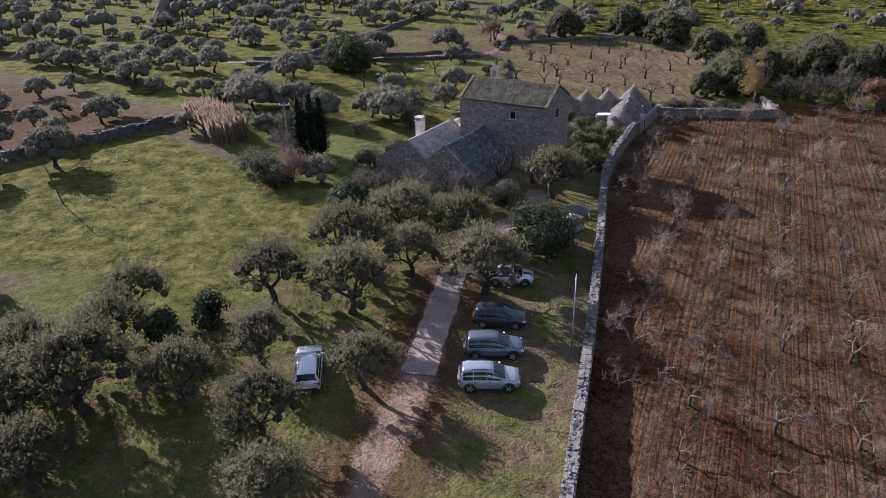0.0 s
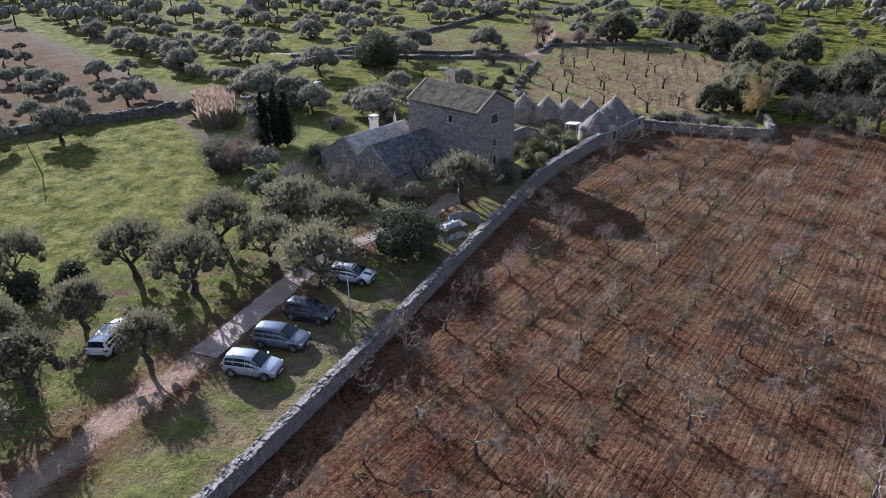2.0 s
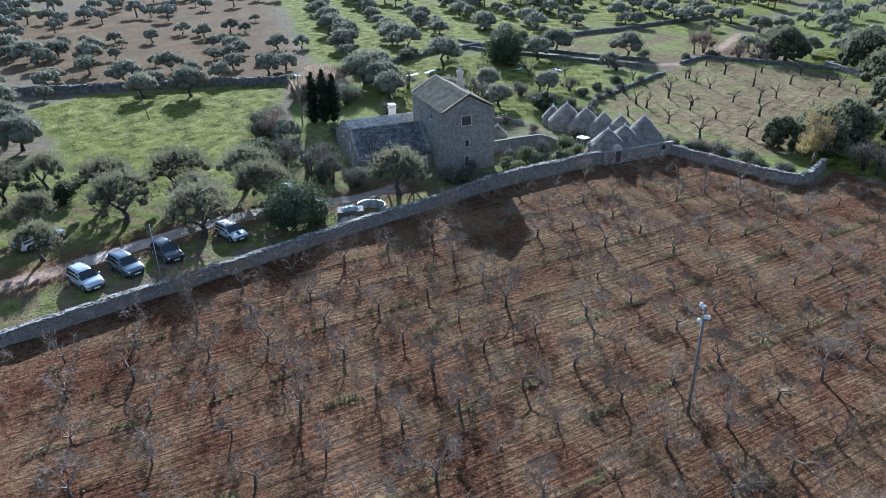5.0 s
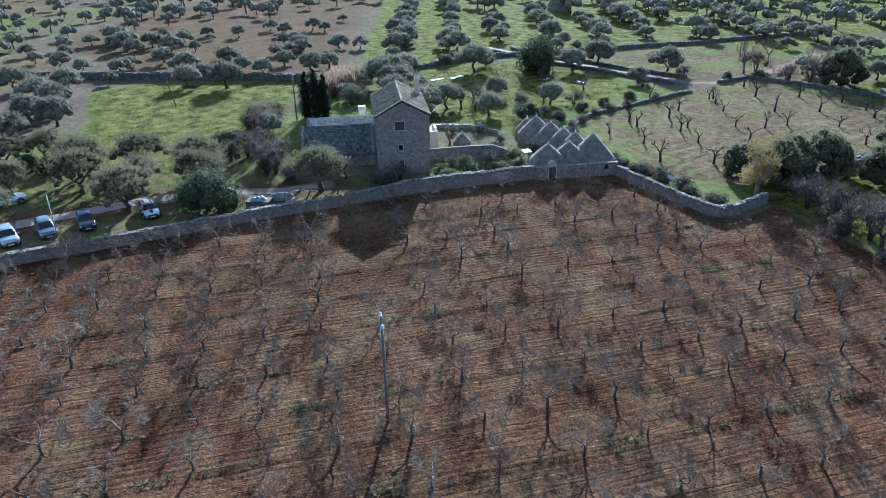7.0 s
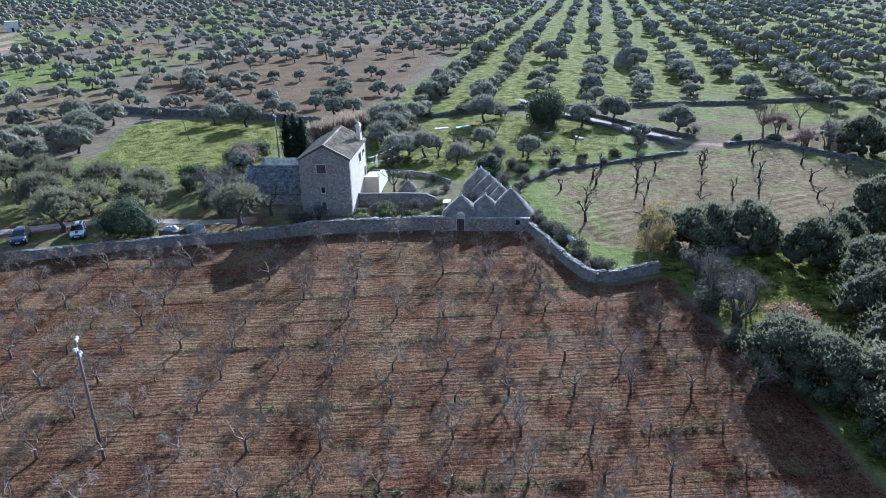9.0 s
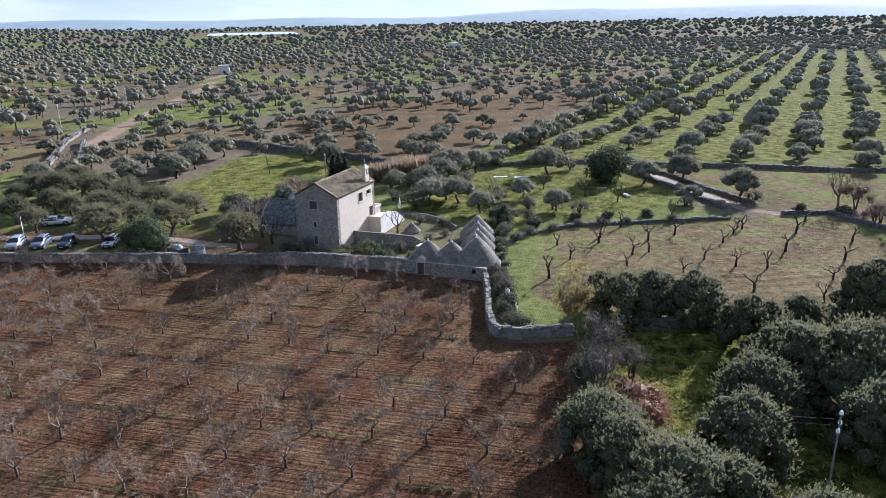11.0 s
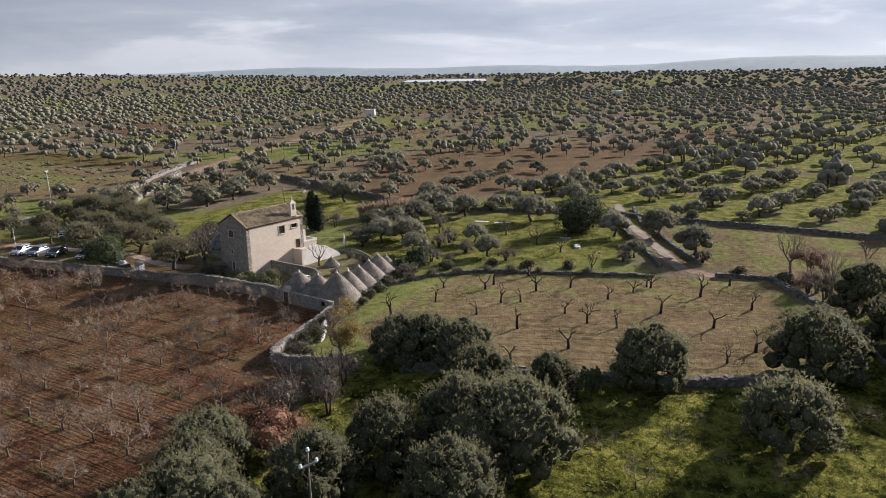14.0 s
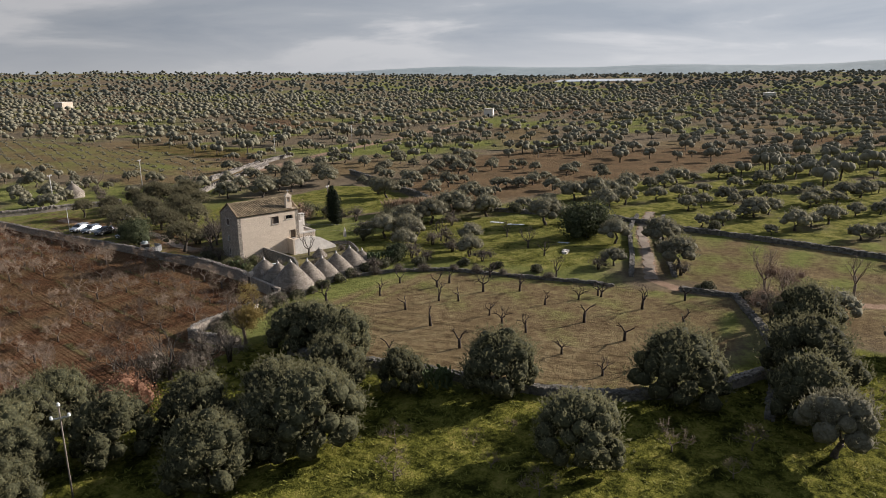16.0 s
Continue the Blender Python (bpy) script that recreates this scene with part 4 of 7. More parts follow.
def make_tower():
    house = thing("tower_house", "tall rubble stone farmhouse with clay tile gable roof and belfry", "house", HOUSE)
    L, Wd, EA, RI, T = 5.5, 3.25, 7.25, 9.0, 0.6
    base = -0.5
    g = Geo()
    wall_with_holes(g, (L, -Wd), (L, Wd), base, EA, T, [(2.25, 3.45, 5.6, 6.7), (2.65, 3.15, 3.0, 3.8), (2.6, 3.2, 0.6, 1.8)], (-1, 0))
    gable_fill(g, (L, -Wd), (L, Wd), EA, RI, T, (-1, 0))
    part("wall", g, RUBBLE, house, "grey rubble gable wall with small openings")
    g = Geo()
    wall_with_holes(g, (-L, -Wd), (-L, Wd), base, EA, T, [], (1, 0))
    gable_fill(g, (-L, -Wd), (-L, Wd), EA, RI, T, (1, 0))
    part("wall", g, RUBBLE, house)
    g = Geo()
    wall_with_holes(g, (-L + T, -Wd), (L - T, -Wd), base, EA, T, [(5.9, 6.6, 5.6, 6.5)], (0, 1))
    part("wall", g, RUBBLE, house)
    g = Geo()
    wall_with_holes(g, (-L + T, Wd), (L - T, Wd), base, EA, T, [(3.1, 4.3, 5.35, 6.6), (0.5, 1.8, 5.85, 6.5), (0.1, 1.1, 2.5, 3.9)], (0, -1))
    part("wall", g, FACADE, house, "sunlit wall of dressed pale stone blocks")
    window_in(house, (L, -0.4, 6.15), (0, 1), (1, 0), 1.2, 1.1, SHUTTER)
    window_in(house, (L, -0.35, 3.4), (0, 1), (1, 0), 0.5, 0.8)
    window_in(house, (L, -0.35, 1.2), (0, 1), (1, 0), 0.6, 1.2, WOOD)
    window_in(house, (-L + T + 6.25, -Wd, 6.05), (1, 0), (0, -1), 0.7, 0.9)
    window_in(house, (-L + T + 3.7, Wd, 5.97), (1, 0), (0, 1), 1.2, 1.25, SHUTTER, FACADE)
    window_in(house, (-L + T + 1.15, Wd, 6.17), (1, 0), (0, 1), 1.3, 0.65, None, FACADE)
    window_in(house, (-L + T + 0.6, Wd, 3.2), (1, 0), (0, 1), 1.0, 1.4, WOOD, FACADE)
    g = Geo()
    for s in (-1, 1):
        e, rdg = (s * (Wd + 0.12), EA - 0.02), (0.0, RI + 0.06)
        rows = [[(-L - 0.05, e[0], e[1]), (L + 0.05, e[0], e[1])], [(-L - 0.05, rdg[0], rdg[1]), (L + 0.05, rdg[0], rdg[1])]]
        for k in (0.0, 0.09):
            pts = [(*rows[0][0][:2], rows[0][0][2] + k), (*rows[0][1][:2], rows[0][1][2] + k), (*rows[1][1][:2], rows[1][1][2] + k), (*rows[1][0][:2], rows[1][0][2] + k)]
            g.face(pts)
    roof = part("roof", g, TILE, house)
    g = Geo()
    tile_slope(g, -L, L - 0.1, (-Wd - 0.15, EA + 0.07), (-0.05, RI + 0.12), 1)
    tagged(part("tile_covering", g, TILE_MOSSY, roof, "grey-green lichened clay tiles"), kind="stuff")
    g = Geo()
    tile_slope(g, -L, L - 0.1, (Wd + 0.15, EA + 0.07), (0.05, RI + 0.12), 2)
    tagged(part("tile_covering", g, TILE, roof, "weathered rounded clay tiles"), kind="stuff")
    g = Geo()
    for k in range(24):
        x = -L + k * 0.46
        g.rings([[(x, 0.16 * math.cos(a), RI + 0.15 + 0.12 * math.sin(a)) for a in (math.pi * q / 4 for q in range(5))], [(x + 0.5, 0.13 * math.cos(a), RI + 0.15 + 0.1 * math.sin(a)) for a in (math.pi * q / 4 for q in range(5))]], closed=False)
    part("ridge_tiles", g, TILE, roof)
    for end in (-1, 1):
        for s in (-1, 1):
            g = Geo()
            x0, x1 = sorted((end * (L - 0.22), end * (L + 0.06)))
            a, b_ = (s * (Wd + 0.16), EA + 0.05), (0, RI + 0.16)
            g.rings([[(x0, a[0], a[1]), (x1, a[0], a[1]), (x1, a[0], a[1] + 0.18), (x0, a[0], a[1] + 0.18)], [(x0, b_[0], b_[1]), (x1, b_[0], b_[1]), (x1, b_[0], b_[1] + 0.18), (x0, b_[0], b_[1] + 0.18)]], smooth=False)
            part("gable_coping", g, TILE, roof)
    r = random.Random(66)
    g = Geo()
    for k in range(26):
        x = -5.4 + r.uniform(0, 3.4)
        hgt = 0.22 if x > -4.6 else 0.5
        g.box((x, Wd - 0.5, EA - 0.1), (x + r.uniform(0.25, 0.45), Wd + 0.02, EA + r.uniform(0.08, hgt)), jit=0.04, rng=r)
    part("wall_head", g, FACADE, house, "broken stepped top of the wall")
    # belfry: a pierced little wall with a pitched cap and a cross
    bell = Geo()
    bx, by = -4.0, 2.75
    for lo, hi in (((bx - 0.55, by - 0.3, 7.0), (bx + 0.55, by + 0.3, 8.6)), ((bx - 0.5, by - 0.25, 8.6), (bx - 0.24, by + 0.25, 9.5)), ((bx + 0.24, by - 0.25, 8.6), (bx + 0.5, by + 0.25, 9.5)), ((bx - 0.58, by - 0.3, 9.5), (bx + 0.58, by + 0.3, 9.75))):
        bell.box(lo, hi)
    bell.rings([[(bx - 0.5, by - 0.27, 9.75), (bx + 0.5, by - 0.27, 9.75), (bx + 0.5, by + 0.27, 9.75), (bx - 0.5, by + 0.27, 9.75)], [(bx - 0.05, by - 0.05, 10.2), (bx + 0.05, by - 0.05, 10.2), (bx + 0.05, by + 0.05, 10.2), (bx - 0.05, by + 0.05, 10.2)]], smooth=False)
    belfry = part("belfry", bell, FACADE, house, "small open stone belfry on the eave")
    g = Geo()
    g.box((bx - 0.035, by - 0.035, 10.15), (bx + 0.035, by + 0.035, 10.85))
    g.box((bx - 0.2, by - 0.03, 10.5), (bx + 0.2, by + 0.03, 10.57))
    part("cross", g, STEEL, belfry)
    g = Geo()
    g.rings([[(bx + rr * math.cos(a), by + rr * math.sin(a), z) for a in (math.pi * q / 5 for q in range(10))] for rr, z in ((0.2, 8.75), (0.15, 8.9), (0.12, 9.1), (0.03, 9.2))])
    part("bell", g, STEEL, belfry)
    g = Geo()
    g.tube([(-5.62, -1.2, 7.2), (-5.62, -1.2, 3.5), (-5.62, -1.2, 0.2)], 0.06, 6)
    part("drainpipe", g, SHUTTER, house)


make_tower()


def slab_roof(parent, u_e, z_e, u_r, z_r, v0, v1, seed, mat=SLATE):
    """Courses of overlapping stone slabs over one slope that runs along v."""
    r = random.Random(seed)
    g = Geo()
    run = math.hypot(u_r - u_e, z_r - z_e)
    du, dz = (u_r - u_e) / run, (z_r - z_e) / run
    nu, nz_ = (-dz, du) if du > 0 else (dz, -du)
    k = 0
    while k * 0.25 < run:
        v = v0 - r.uniform(0, 0.3)
        while v < v1:
            w = r.uniform(0.22, 0.44)
            a, b_ = k * 0.25 - 0.03, min(run, (k + 1) * 0.25 + 0.08)
            va, vb = max(v0, v + 0.012), min(v1, v + w)
            if vb > va + 0.03:
                up0, up1 = 0.07 + r.uniform(0, 0.03), 0.03
                pts = []
                for s, up in ((a, up0), (b_, up1)):
                    for low in (0.0, 0.05):
                        h = up - low
                        pts.append((u_e + du * s + nu * h, z_e + dz * s + nz_ * h))
                i = len(g.v)
                for vv in (va, vb):
                    g.v += [(p[0], vv, p[1]) for p in pts]
                for f in ((0, 2, 6, 4), (1, 5, 7, 3), (0, 1, 3, 2), (4, 6, 7, 5), (0, 4, 5, 1), (2, 3, 7, 6)):
                    g.f.append(tuple(i + q for q in f))
                    g.s.append(False)
            v += w
        k += 1
    tagged(part("slab_covering", g, mat, parent), kind="stuff")


def make_shed(name, label, u_w, z_w, u_r, z_r, u_e, z_e, v0, v1, seed, window, mat=SLATE):
    shed = thing(name, label, "farm building", HOUSE)
    g = Geo()
    g.box((u_w + 0.1, v0 + 0.5, -0.5), (u_w + 0.6, v1, z_w - 0.05))
    part("wall", g, RUBBLE, shed)
    g = Geo()
    g.box((u_e - 0.6, v0 + 0.5, -0.5), (u_e - 0.1, v1, z_e - 0.05))
    part("wall", g, RUBBLE, shed)
    for va, vb in ((v0, v0 + 0.5), (v1 - 0.5, v1)):
        g = Geo()
        out = [(u_w, -0.5), (u_e, -0.5), (u_e, z_e), (u_r, z_r), (u_w, z_w)]
        g.rings([[(u, va, z) for u, z in out], [(u, vb, z) for u, z in out]], smooth=False)
        part("gable_wall", g, RUBBLE, shed)
        top = Geo()
        for (a, za), (b_, zb) in (((u_w - 0.05, z_w), (u_r, z_r + 0.03)), ((u_r, z_r + 0.03), (u_e + 0.05, z_e))):
            top.rings([[(a, va - 0.04, za), (a, vb - 0.15, za), (a, vb - 0.15, za + 0.09), (a, va - 0.04, za + 0.09)], [(b_, va - 0.04, zb), (b_, vb - 0.15, zb), (b_, vb - 0.15, zb + 0.09), (b_, va - 0.04, zb + 0.09)]], smooth=False)
        part("gable_coping", top, RUBBLE, shed)
    roof = thing_part("roof", shed, u_w, z_w, u_r, z_r, u_e, z_e, v0 + 0.3, v1 - 0.3)
    slab_roof(roof, u_e, z_e, u_r, z_r, v0 + 0.35, v1 - 0.35, seed, mat)
    slab_roof(roof, u_w, z_w, u_r, z_r, v0 + 0.35, v1 - 0.35, seed + 1, mat)
    if window:
        window_in(shed, (u_r + 0.2, v0, 2.6), (1, 0), (0, -1), 0.5, 0.7)
        window_in(shed, (u_r + 1.2, v0, 0.95), (1, 0), (0, -1), 0.9, 1.9, WOOD)
    return shed


def thing_part(name, parent, u_w, z_w, u_r, z_r, u_e, z_e, v0, v1):
    g = Geo()
    prof = [(u_w, z_w - 0.02), (u_r, z_r - 0.02), (u_e, z_e - 0.02), (u_e, z_e - 0.16), (u_r, z_r - 0.16), (u_w, z_w - 0.16)]
    g.rings([[(u, v0, z) for u, z in prof], [(u, v1, z) for u, z in prof]], smooth=False)
    return part(name, g, SLATE, parent)


make_shed("stone_barn", "long grey stone barn with a steep slab roof against the tower", -4.7, 2.3, -2.1, 4.55, 1.5, 1.6, -12.7, -3.3, 3, True)
make_shed("stone_shed", "stone shed with a pale slab roof beside the barn", -11.6, 1.7, -7.3, 4.25, -4.78, 2.3, -12.2, -2.0, 7, True, PALE_SLABS)


def make_annexes():
    a = thing("chimney_stack", "whitewashed square chimney with a capped top", "chimney", HOUSE)
    g = Geo()
    g.box((-10.75, -5.0, 1.6), (-9.95, -4.2, 4.3))
    part("shaft", g, WHITEWASH, a)
    g = Geo()
    g.box((-10.85, -5.1, 4.3), (-9.85, -4.1, 4.42))
    for x in (-10.75, -10.05):
        g.box((x, -5.0, 4.42), (x + 0.12, -4.2, 4.7))
    g.box((-10.85, -5.1, 4.7), (-9.85, -4.1, 4.8))
    part("cap", g, WHITEWASH, a)
    a = thing("white_annex", "low whitewashed flat-roofed annex behind the shed", "building", HOUSE)
    g = Geo()
    g.box((-9.0, -1.9, -0.5), (-5.56, 2.4, 2.7))
    part("wall", g, PLASTER, a)
    g = Geo()
    for lo, hi in (((-9.1, -1.98, 2.7), (-5.58, -1.75, 3.0)), ((-9.1, 2.25, 2.7), (-5.58, 2.5, 3.0)), ((-9.1, -1.75, 2.7), (-8.85, 2.25, 3.0))):
        g.box(lo, hi)
    part("parapet", g, WHITEWASH, a)
    g = Geo()
    g.box((-6.9, 0.8, 2.7), (-5.58, 2.2, 4.8))
    part("roof_room", g, WHITEWASH, a)
    # outside stair with a landing, whitewashed towards the garden
    s = thing("outside_stair", "outside stone stair with a bright whitewashed side wall", "stair", HOUSE)
    g = Geo()
    prof = [(-3.4, -0.5), (-3.4, 2.35), (-4.6, 2.7), (-6.4, 2.75), (-8.4, 2.2), (-10.6, 0.9), (-11.4, 0.3), (-11.4, -0.5)]
    g.rings([[(u, 5.0, z) for u, z in prof], [(u, 5.3, z) for u, z in prof]], smooth=False)
    part("parapet", g, WHITEWASH, s, "sloping whitewashed parapet wall")
    g = Geo()
    g.box((-7.0, 3.28, -0.5), (-3.42, 4.98, 2.3))
    part("landing", g, FACADE, s)
    for k in range(9):
        st = Geo()
        st.box((-7.0 - (k + 1) * 0.44, 3.6, -0.5), (-7.0 - k * 0.44 - 0.005, 4.98, 2.2 - k * 0.19))
        part("step", st, COPING, s)
    g = Geo()
    g.box((-3.4, 3.28, -0.5), (-3.1, 5.3, 2.65))
    part("end_wall", g, FACADE, s)
    u = thing("garden_umbrella", "closed white garden umbrella on a pole", "umbrella", pose(-27.5, 88.5, 0))
    g = Geo()
    g.tube([(0, 0, 0), (0, 0, 2.6)], 0.03, 6)
    part("pole", g, STEEL, u)
    g = Geo()
    g.rings([[(rr * math.cos(q * math.pi / 4) * (1 if q % 2 else 0.7), rr * math.sin(q * math.pi / 4) * (1 if q % 2 else 0.7), z) for q in range(8)] for rr, z in ((0.25, 0.9), (0.3, 1.2), (0.2, 2.0), (0.06, 2.7))], smooth=False)
    part("canopy", g, WHITEWASH, u)
    g = Geo()
    g.rings([[(rr * math.cos(q * math.pi / 6), rr * math.sin(q * math.pi / 6), z) for q in range(12)] for rr, z in ((0.3, 0), (0.3, 0.08), (0.08, 0.12))])
    part("base", g, CONCRETE_POLE, u)


make_annexes()


# ---- trulli ----
def make_trullo(x, y, base, tip, rad, seed, drum=True):
    """A corbelled cone of stone slab courses on a squat drum, with a whitewashed pinnacle."""
    r = random.Random(seed)
    t = thing("trullo", "grey conical stone trullo with a whitewashed pinnacle", "trullo", pose(x, y, 0, 0, 0, r.uniform(0, 90)), group="row of trulli")
    tip = tip - 0.45
    g = Geo()
    if drum:
        g.rings([[(rr * math.cos(q * math.pi / 10), rr * math.sin(q * math.pi / 10), z) for q in range(20)] for rr, z in ((rad + 0.12, -0.4), (rad + 0.05, base))], smooth=False)
        part("drum", g, RUBBLE, t)
    g = Geo()
    n = int((tip - base) / 0.105)
    for k in range(n):
        f0 = k / n
        bulge = rad * ((1 - f0) ** 0.88) + 0.1
        z0, z1 = base + (tip - base) * f0, base + (tip - base) * (k + 1) / n + 0.03
        m = max(7, int(2 * math.pi * bulge / 0.42))
        ph = r.uniform(0, 6.3)
        for q in range(m):
            a0, a1 = ph + 2 * math.pi * q / m, ph + 2 * math.pi * (q + 0.985) / m
            o, i = bulge + r.uniform(-0.025, 0.03), max(0.02, bulge - 0.3)
            am = (a0 + a1) / 2
            low = [(o * math.cos(a), o * math.sin(a), z0) for a in (a0, am, a1)] + [(i * math.cos(a1), i * math.sin(a1), z0), (i * math.cos(a0), i * math.sin(a0), z0)]
            o2 = o - 0.032
            high = [(o2 * math.cos(a), o2 * math.sin(a), z1 + r.uniform(-0.02, 0.01)) for a in (a0, am, a1)] + [(i * math.cos(a1), i * math.sin(a1), z1), (i * math.cos(a0), i * math.sin(a0), z1)]
            g.rings([low, high], smooth=False)
    tagged(part("cone", g, CONE_STONE, t, "cone of overlapping grey stone slabs"), kind="stuff")
    g = Geo()
    core = [(rad * 0.86, base - 0.1), (rad * 0.45, base + (tip - base) * 0.5), (0.1, tip - 0.05)]
    g.rings([[(rr * math.cos(q * math.pi / 8), rr * math.sin(q * math.pi / 8), z) for q in range(16)] for rr, z in core])
    part("core", g, STONE_CORE, t)
    g = Geo()
    g.rings([[(rr * math.cos(q * math.pi / 5), rr * math.sin(q * math.pi / 5), z) for q in range(10)] for rr, z in ((0.36, tip - 0.36), (0.22, tip - 0.02), (0.13, tip + 0.12), (0.12, tip + 0.2), (0.07, tip + 0.34), (0.02, tip + 0.45))])
    part("pinnacle", g, WHITEWASH, t, "whitewashed pinnacle")
    return t


for k, (x, y, base, tip, rad) in enumerate(((-1.5, 96.25, 1.45, 4.05, 2.35), (-1.4, 99.2, 1.45, 3.95, 2.25), (-0.95, 102.3, 1.0, 4.65, 2.95), (-4.4, 102.0, 0.95, 4.0, 2.4), (-7.35, 102.1, 0.95, 3.75, 2.3), (-10.5, 102.0, 0.95, 3.75, 2.35), (-13.9, 101.7, 0.95, 3.8, 2.4), (-16.6, 101.8, 0.8, 2.9, 1.5), (-17.3, 91.9, 0.15, 1.75, 1.15))):
    make_trullo(x, y, base, tip, rad, 40 + k)


def make_trulli_front():
    w = thing("trulli_front", "pale stone front wall of the trulli with a small arched doorway", "wall")
    g = Geo()
    d = (Vector((2.9, 103.6)) - Vector((0.4, 93.6))).normalized()
    n2 = Vector((-d.y, d.x))
    wall_with_holes(g, (0.4, 93.6), (2.9, 103.6), -0.4, 1.6, 0.45, [(1.6, 2.5, 0.1, 1.5), (8.6, 9.1, 0.85, 1.35)], n2)
    part("wall", g, RUBBLE, w)
    g = Geo()
    a = Vector((0.4, 93.6)) + d * 1.5 - n2 * 0.05
    b_ = a + d * 1.1
    for p, q in ((a, a + d * 0.12), (b_ - d * 0.12, b_)):
        g.rings([[(*p, 0.0), (*q, 0.0), (*(q + n2 * 0.3), 0.0), (*(p + n2 * 0.3), 0.0)], [(*p, 1.55), (*q, 1.55), (*(q + n2 * 0.3), 1.55), (*(p + n2 * 0.3), 1.55)]], smooth=False)
    g.rings([[(*a, 1.55), (*(a + n2 * 0.5), 1.55), (*(b_ + n2 * 0.5), 1.55), (*b_, 1.55)], [(*a, 1.76), (*(a + n2 * 0.5), 1.76), (*(b_ + n2 * 0.5), 1.76), (*b_, 1.76)]], smooth=False)
    mid = (a + b_) / 2
    arch = [(0.52 * math.cos(math.pi * q / 8), 1.76 + 0.5 * math.sin(math.pi * q / 8)) for q in range(9)]
    g.rings([[(*(mid + d * u + n2 * deep), z) for u, z in arch] for deep in (0.0, 0.6)], smooth=False)
    part("door_surround", g, PLASTER, w, "pale stone jambs and lintel")
    g = Geo()
    g.box((-0.2, -0.2, 1.3), (0.2, 0.2, 2.35), Matrix.Translation((-0.35, 96.5, 0)))
    g.box((-0.26, -0.26, 2.35), (0.26, 0.26, 2.43), Matrix.Translation((-0.35, 96.5, 0)))
    part("chimney", g, PLASTER, w, "small capped chimney")
    g = Geo()
    for k in range(4):
        p = a + d * (0.12 + k * 0.215) + n2 * 0.02
        q = p + d * 0.2
        g.rings([[(*p, 0.05), (*q, 0.05), (*(q + n2 * 0.05), 0.05), (*(p + n2 * 0.05), 0.05)], [(*p, 1.52), (*q, 1.52), (*(q + n2 * 0.05), 1.52), (*(p + n2 * 0.05), 1.52)]], smooth=False)
    part("door", g, SHUTTER, w, "dark plank door")
    g = Geo()
    c = Vector((0.4, 93.6)) + d * 8.85 + n2 * 0.25
    g.box((-0.3, -0.3, 0.83), (0.3, 0.3, 1.37), Matrix.Translation((c.x, c.y, 0)))
    part("window", g, DARK_VOID, w)
    dish = thing("satellite_dish", "pale round satellite dish on a bracket", "dish", pose(0.35, 98.0, 2.2, 0, 0, 0))
    g = Geo()
    g.rings([[(0.06 + 0.12 * s * s, 0.32 * s * math.cos(q * math.pi / 8), 0.35 + 0.32 * s * math.sin(q * math.pi / 8)) for q in range(16)] for s in (1.0, 0.66, 0.33, 0.05)], smooth=True)
    part("bowl", g, STEEL, dish)
    g = Geo()
    g.tube([(0, 0, -1.0), (0, 0, 0.3), (0.08, 0, 0.35)], 0.03, 6)
    part("bracket", g, STEEL, dish)


make_trulli_front()


# ---- trees ----
def limbs(g, r, p, d, length, rad, depth, spread, tips, sides=5, kink=0.25, forks=(2, 3), shrink=0.68, up=0.15):
    """One limb that bends, tapers and forks; tips collects the ends."""
    pts, rads, q, e = [p], [rad], Vector(p), Vector(d)
    n = 3 if depth > 2 else (2 if depth > 1 else 1)
    for k in range(n):
        e = (e + Vector((r.uniform(-kink, kink), r.uniform(-kink, kink), r.uniform(-kink, kink) * 0.6 + up * 0.4))).normalized()
        q = q + e * length / n
        pts.append(q.copy())
        rads.append(rad * (1 - 0.3 * (k + 1) / n))
    g.tube(pts, rads, sides if depth > 2 else 3, True, depth > 2)
    if depth <= 1:
        tips.append(q)
        return
    for k in range(r.randint(*forks)):
        a = r.uniform(0, 2 * math.pi)
        side = e.orthogonal().normalized()
        side = Matrix.Rotation(a, 3, e) @ side
        limbs(g, r, q if k else pts[-1], (e + side * r.uniform(0.6, 1.0) * spread).normalized(), length * r.uniform(0.75, 1.05) * shrink ** 0.5, rads[-1] * 0.8, depth - 1, spread, tips, max(3, sides - 1), kink, forks, shrink, up)


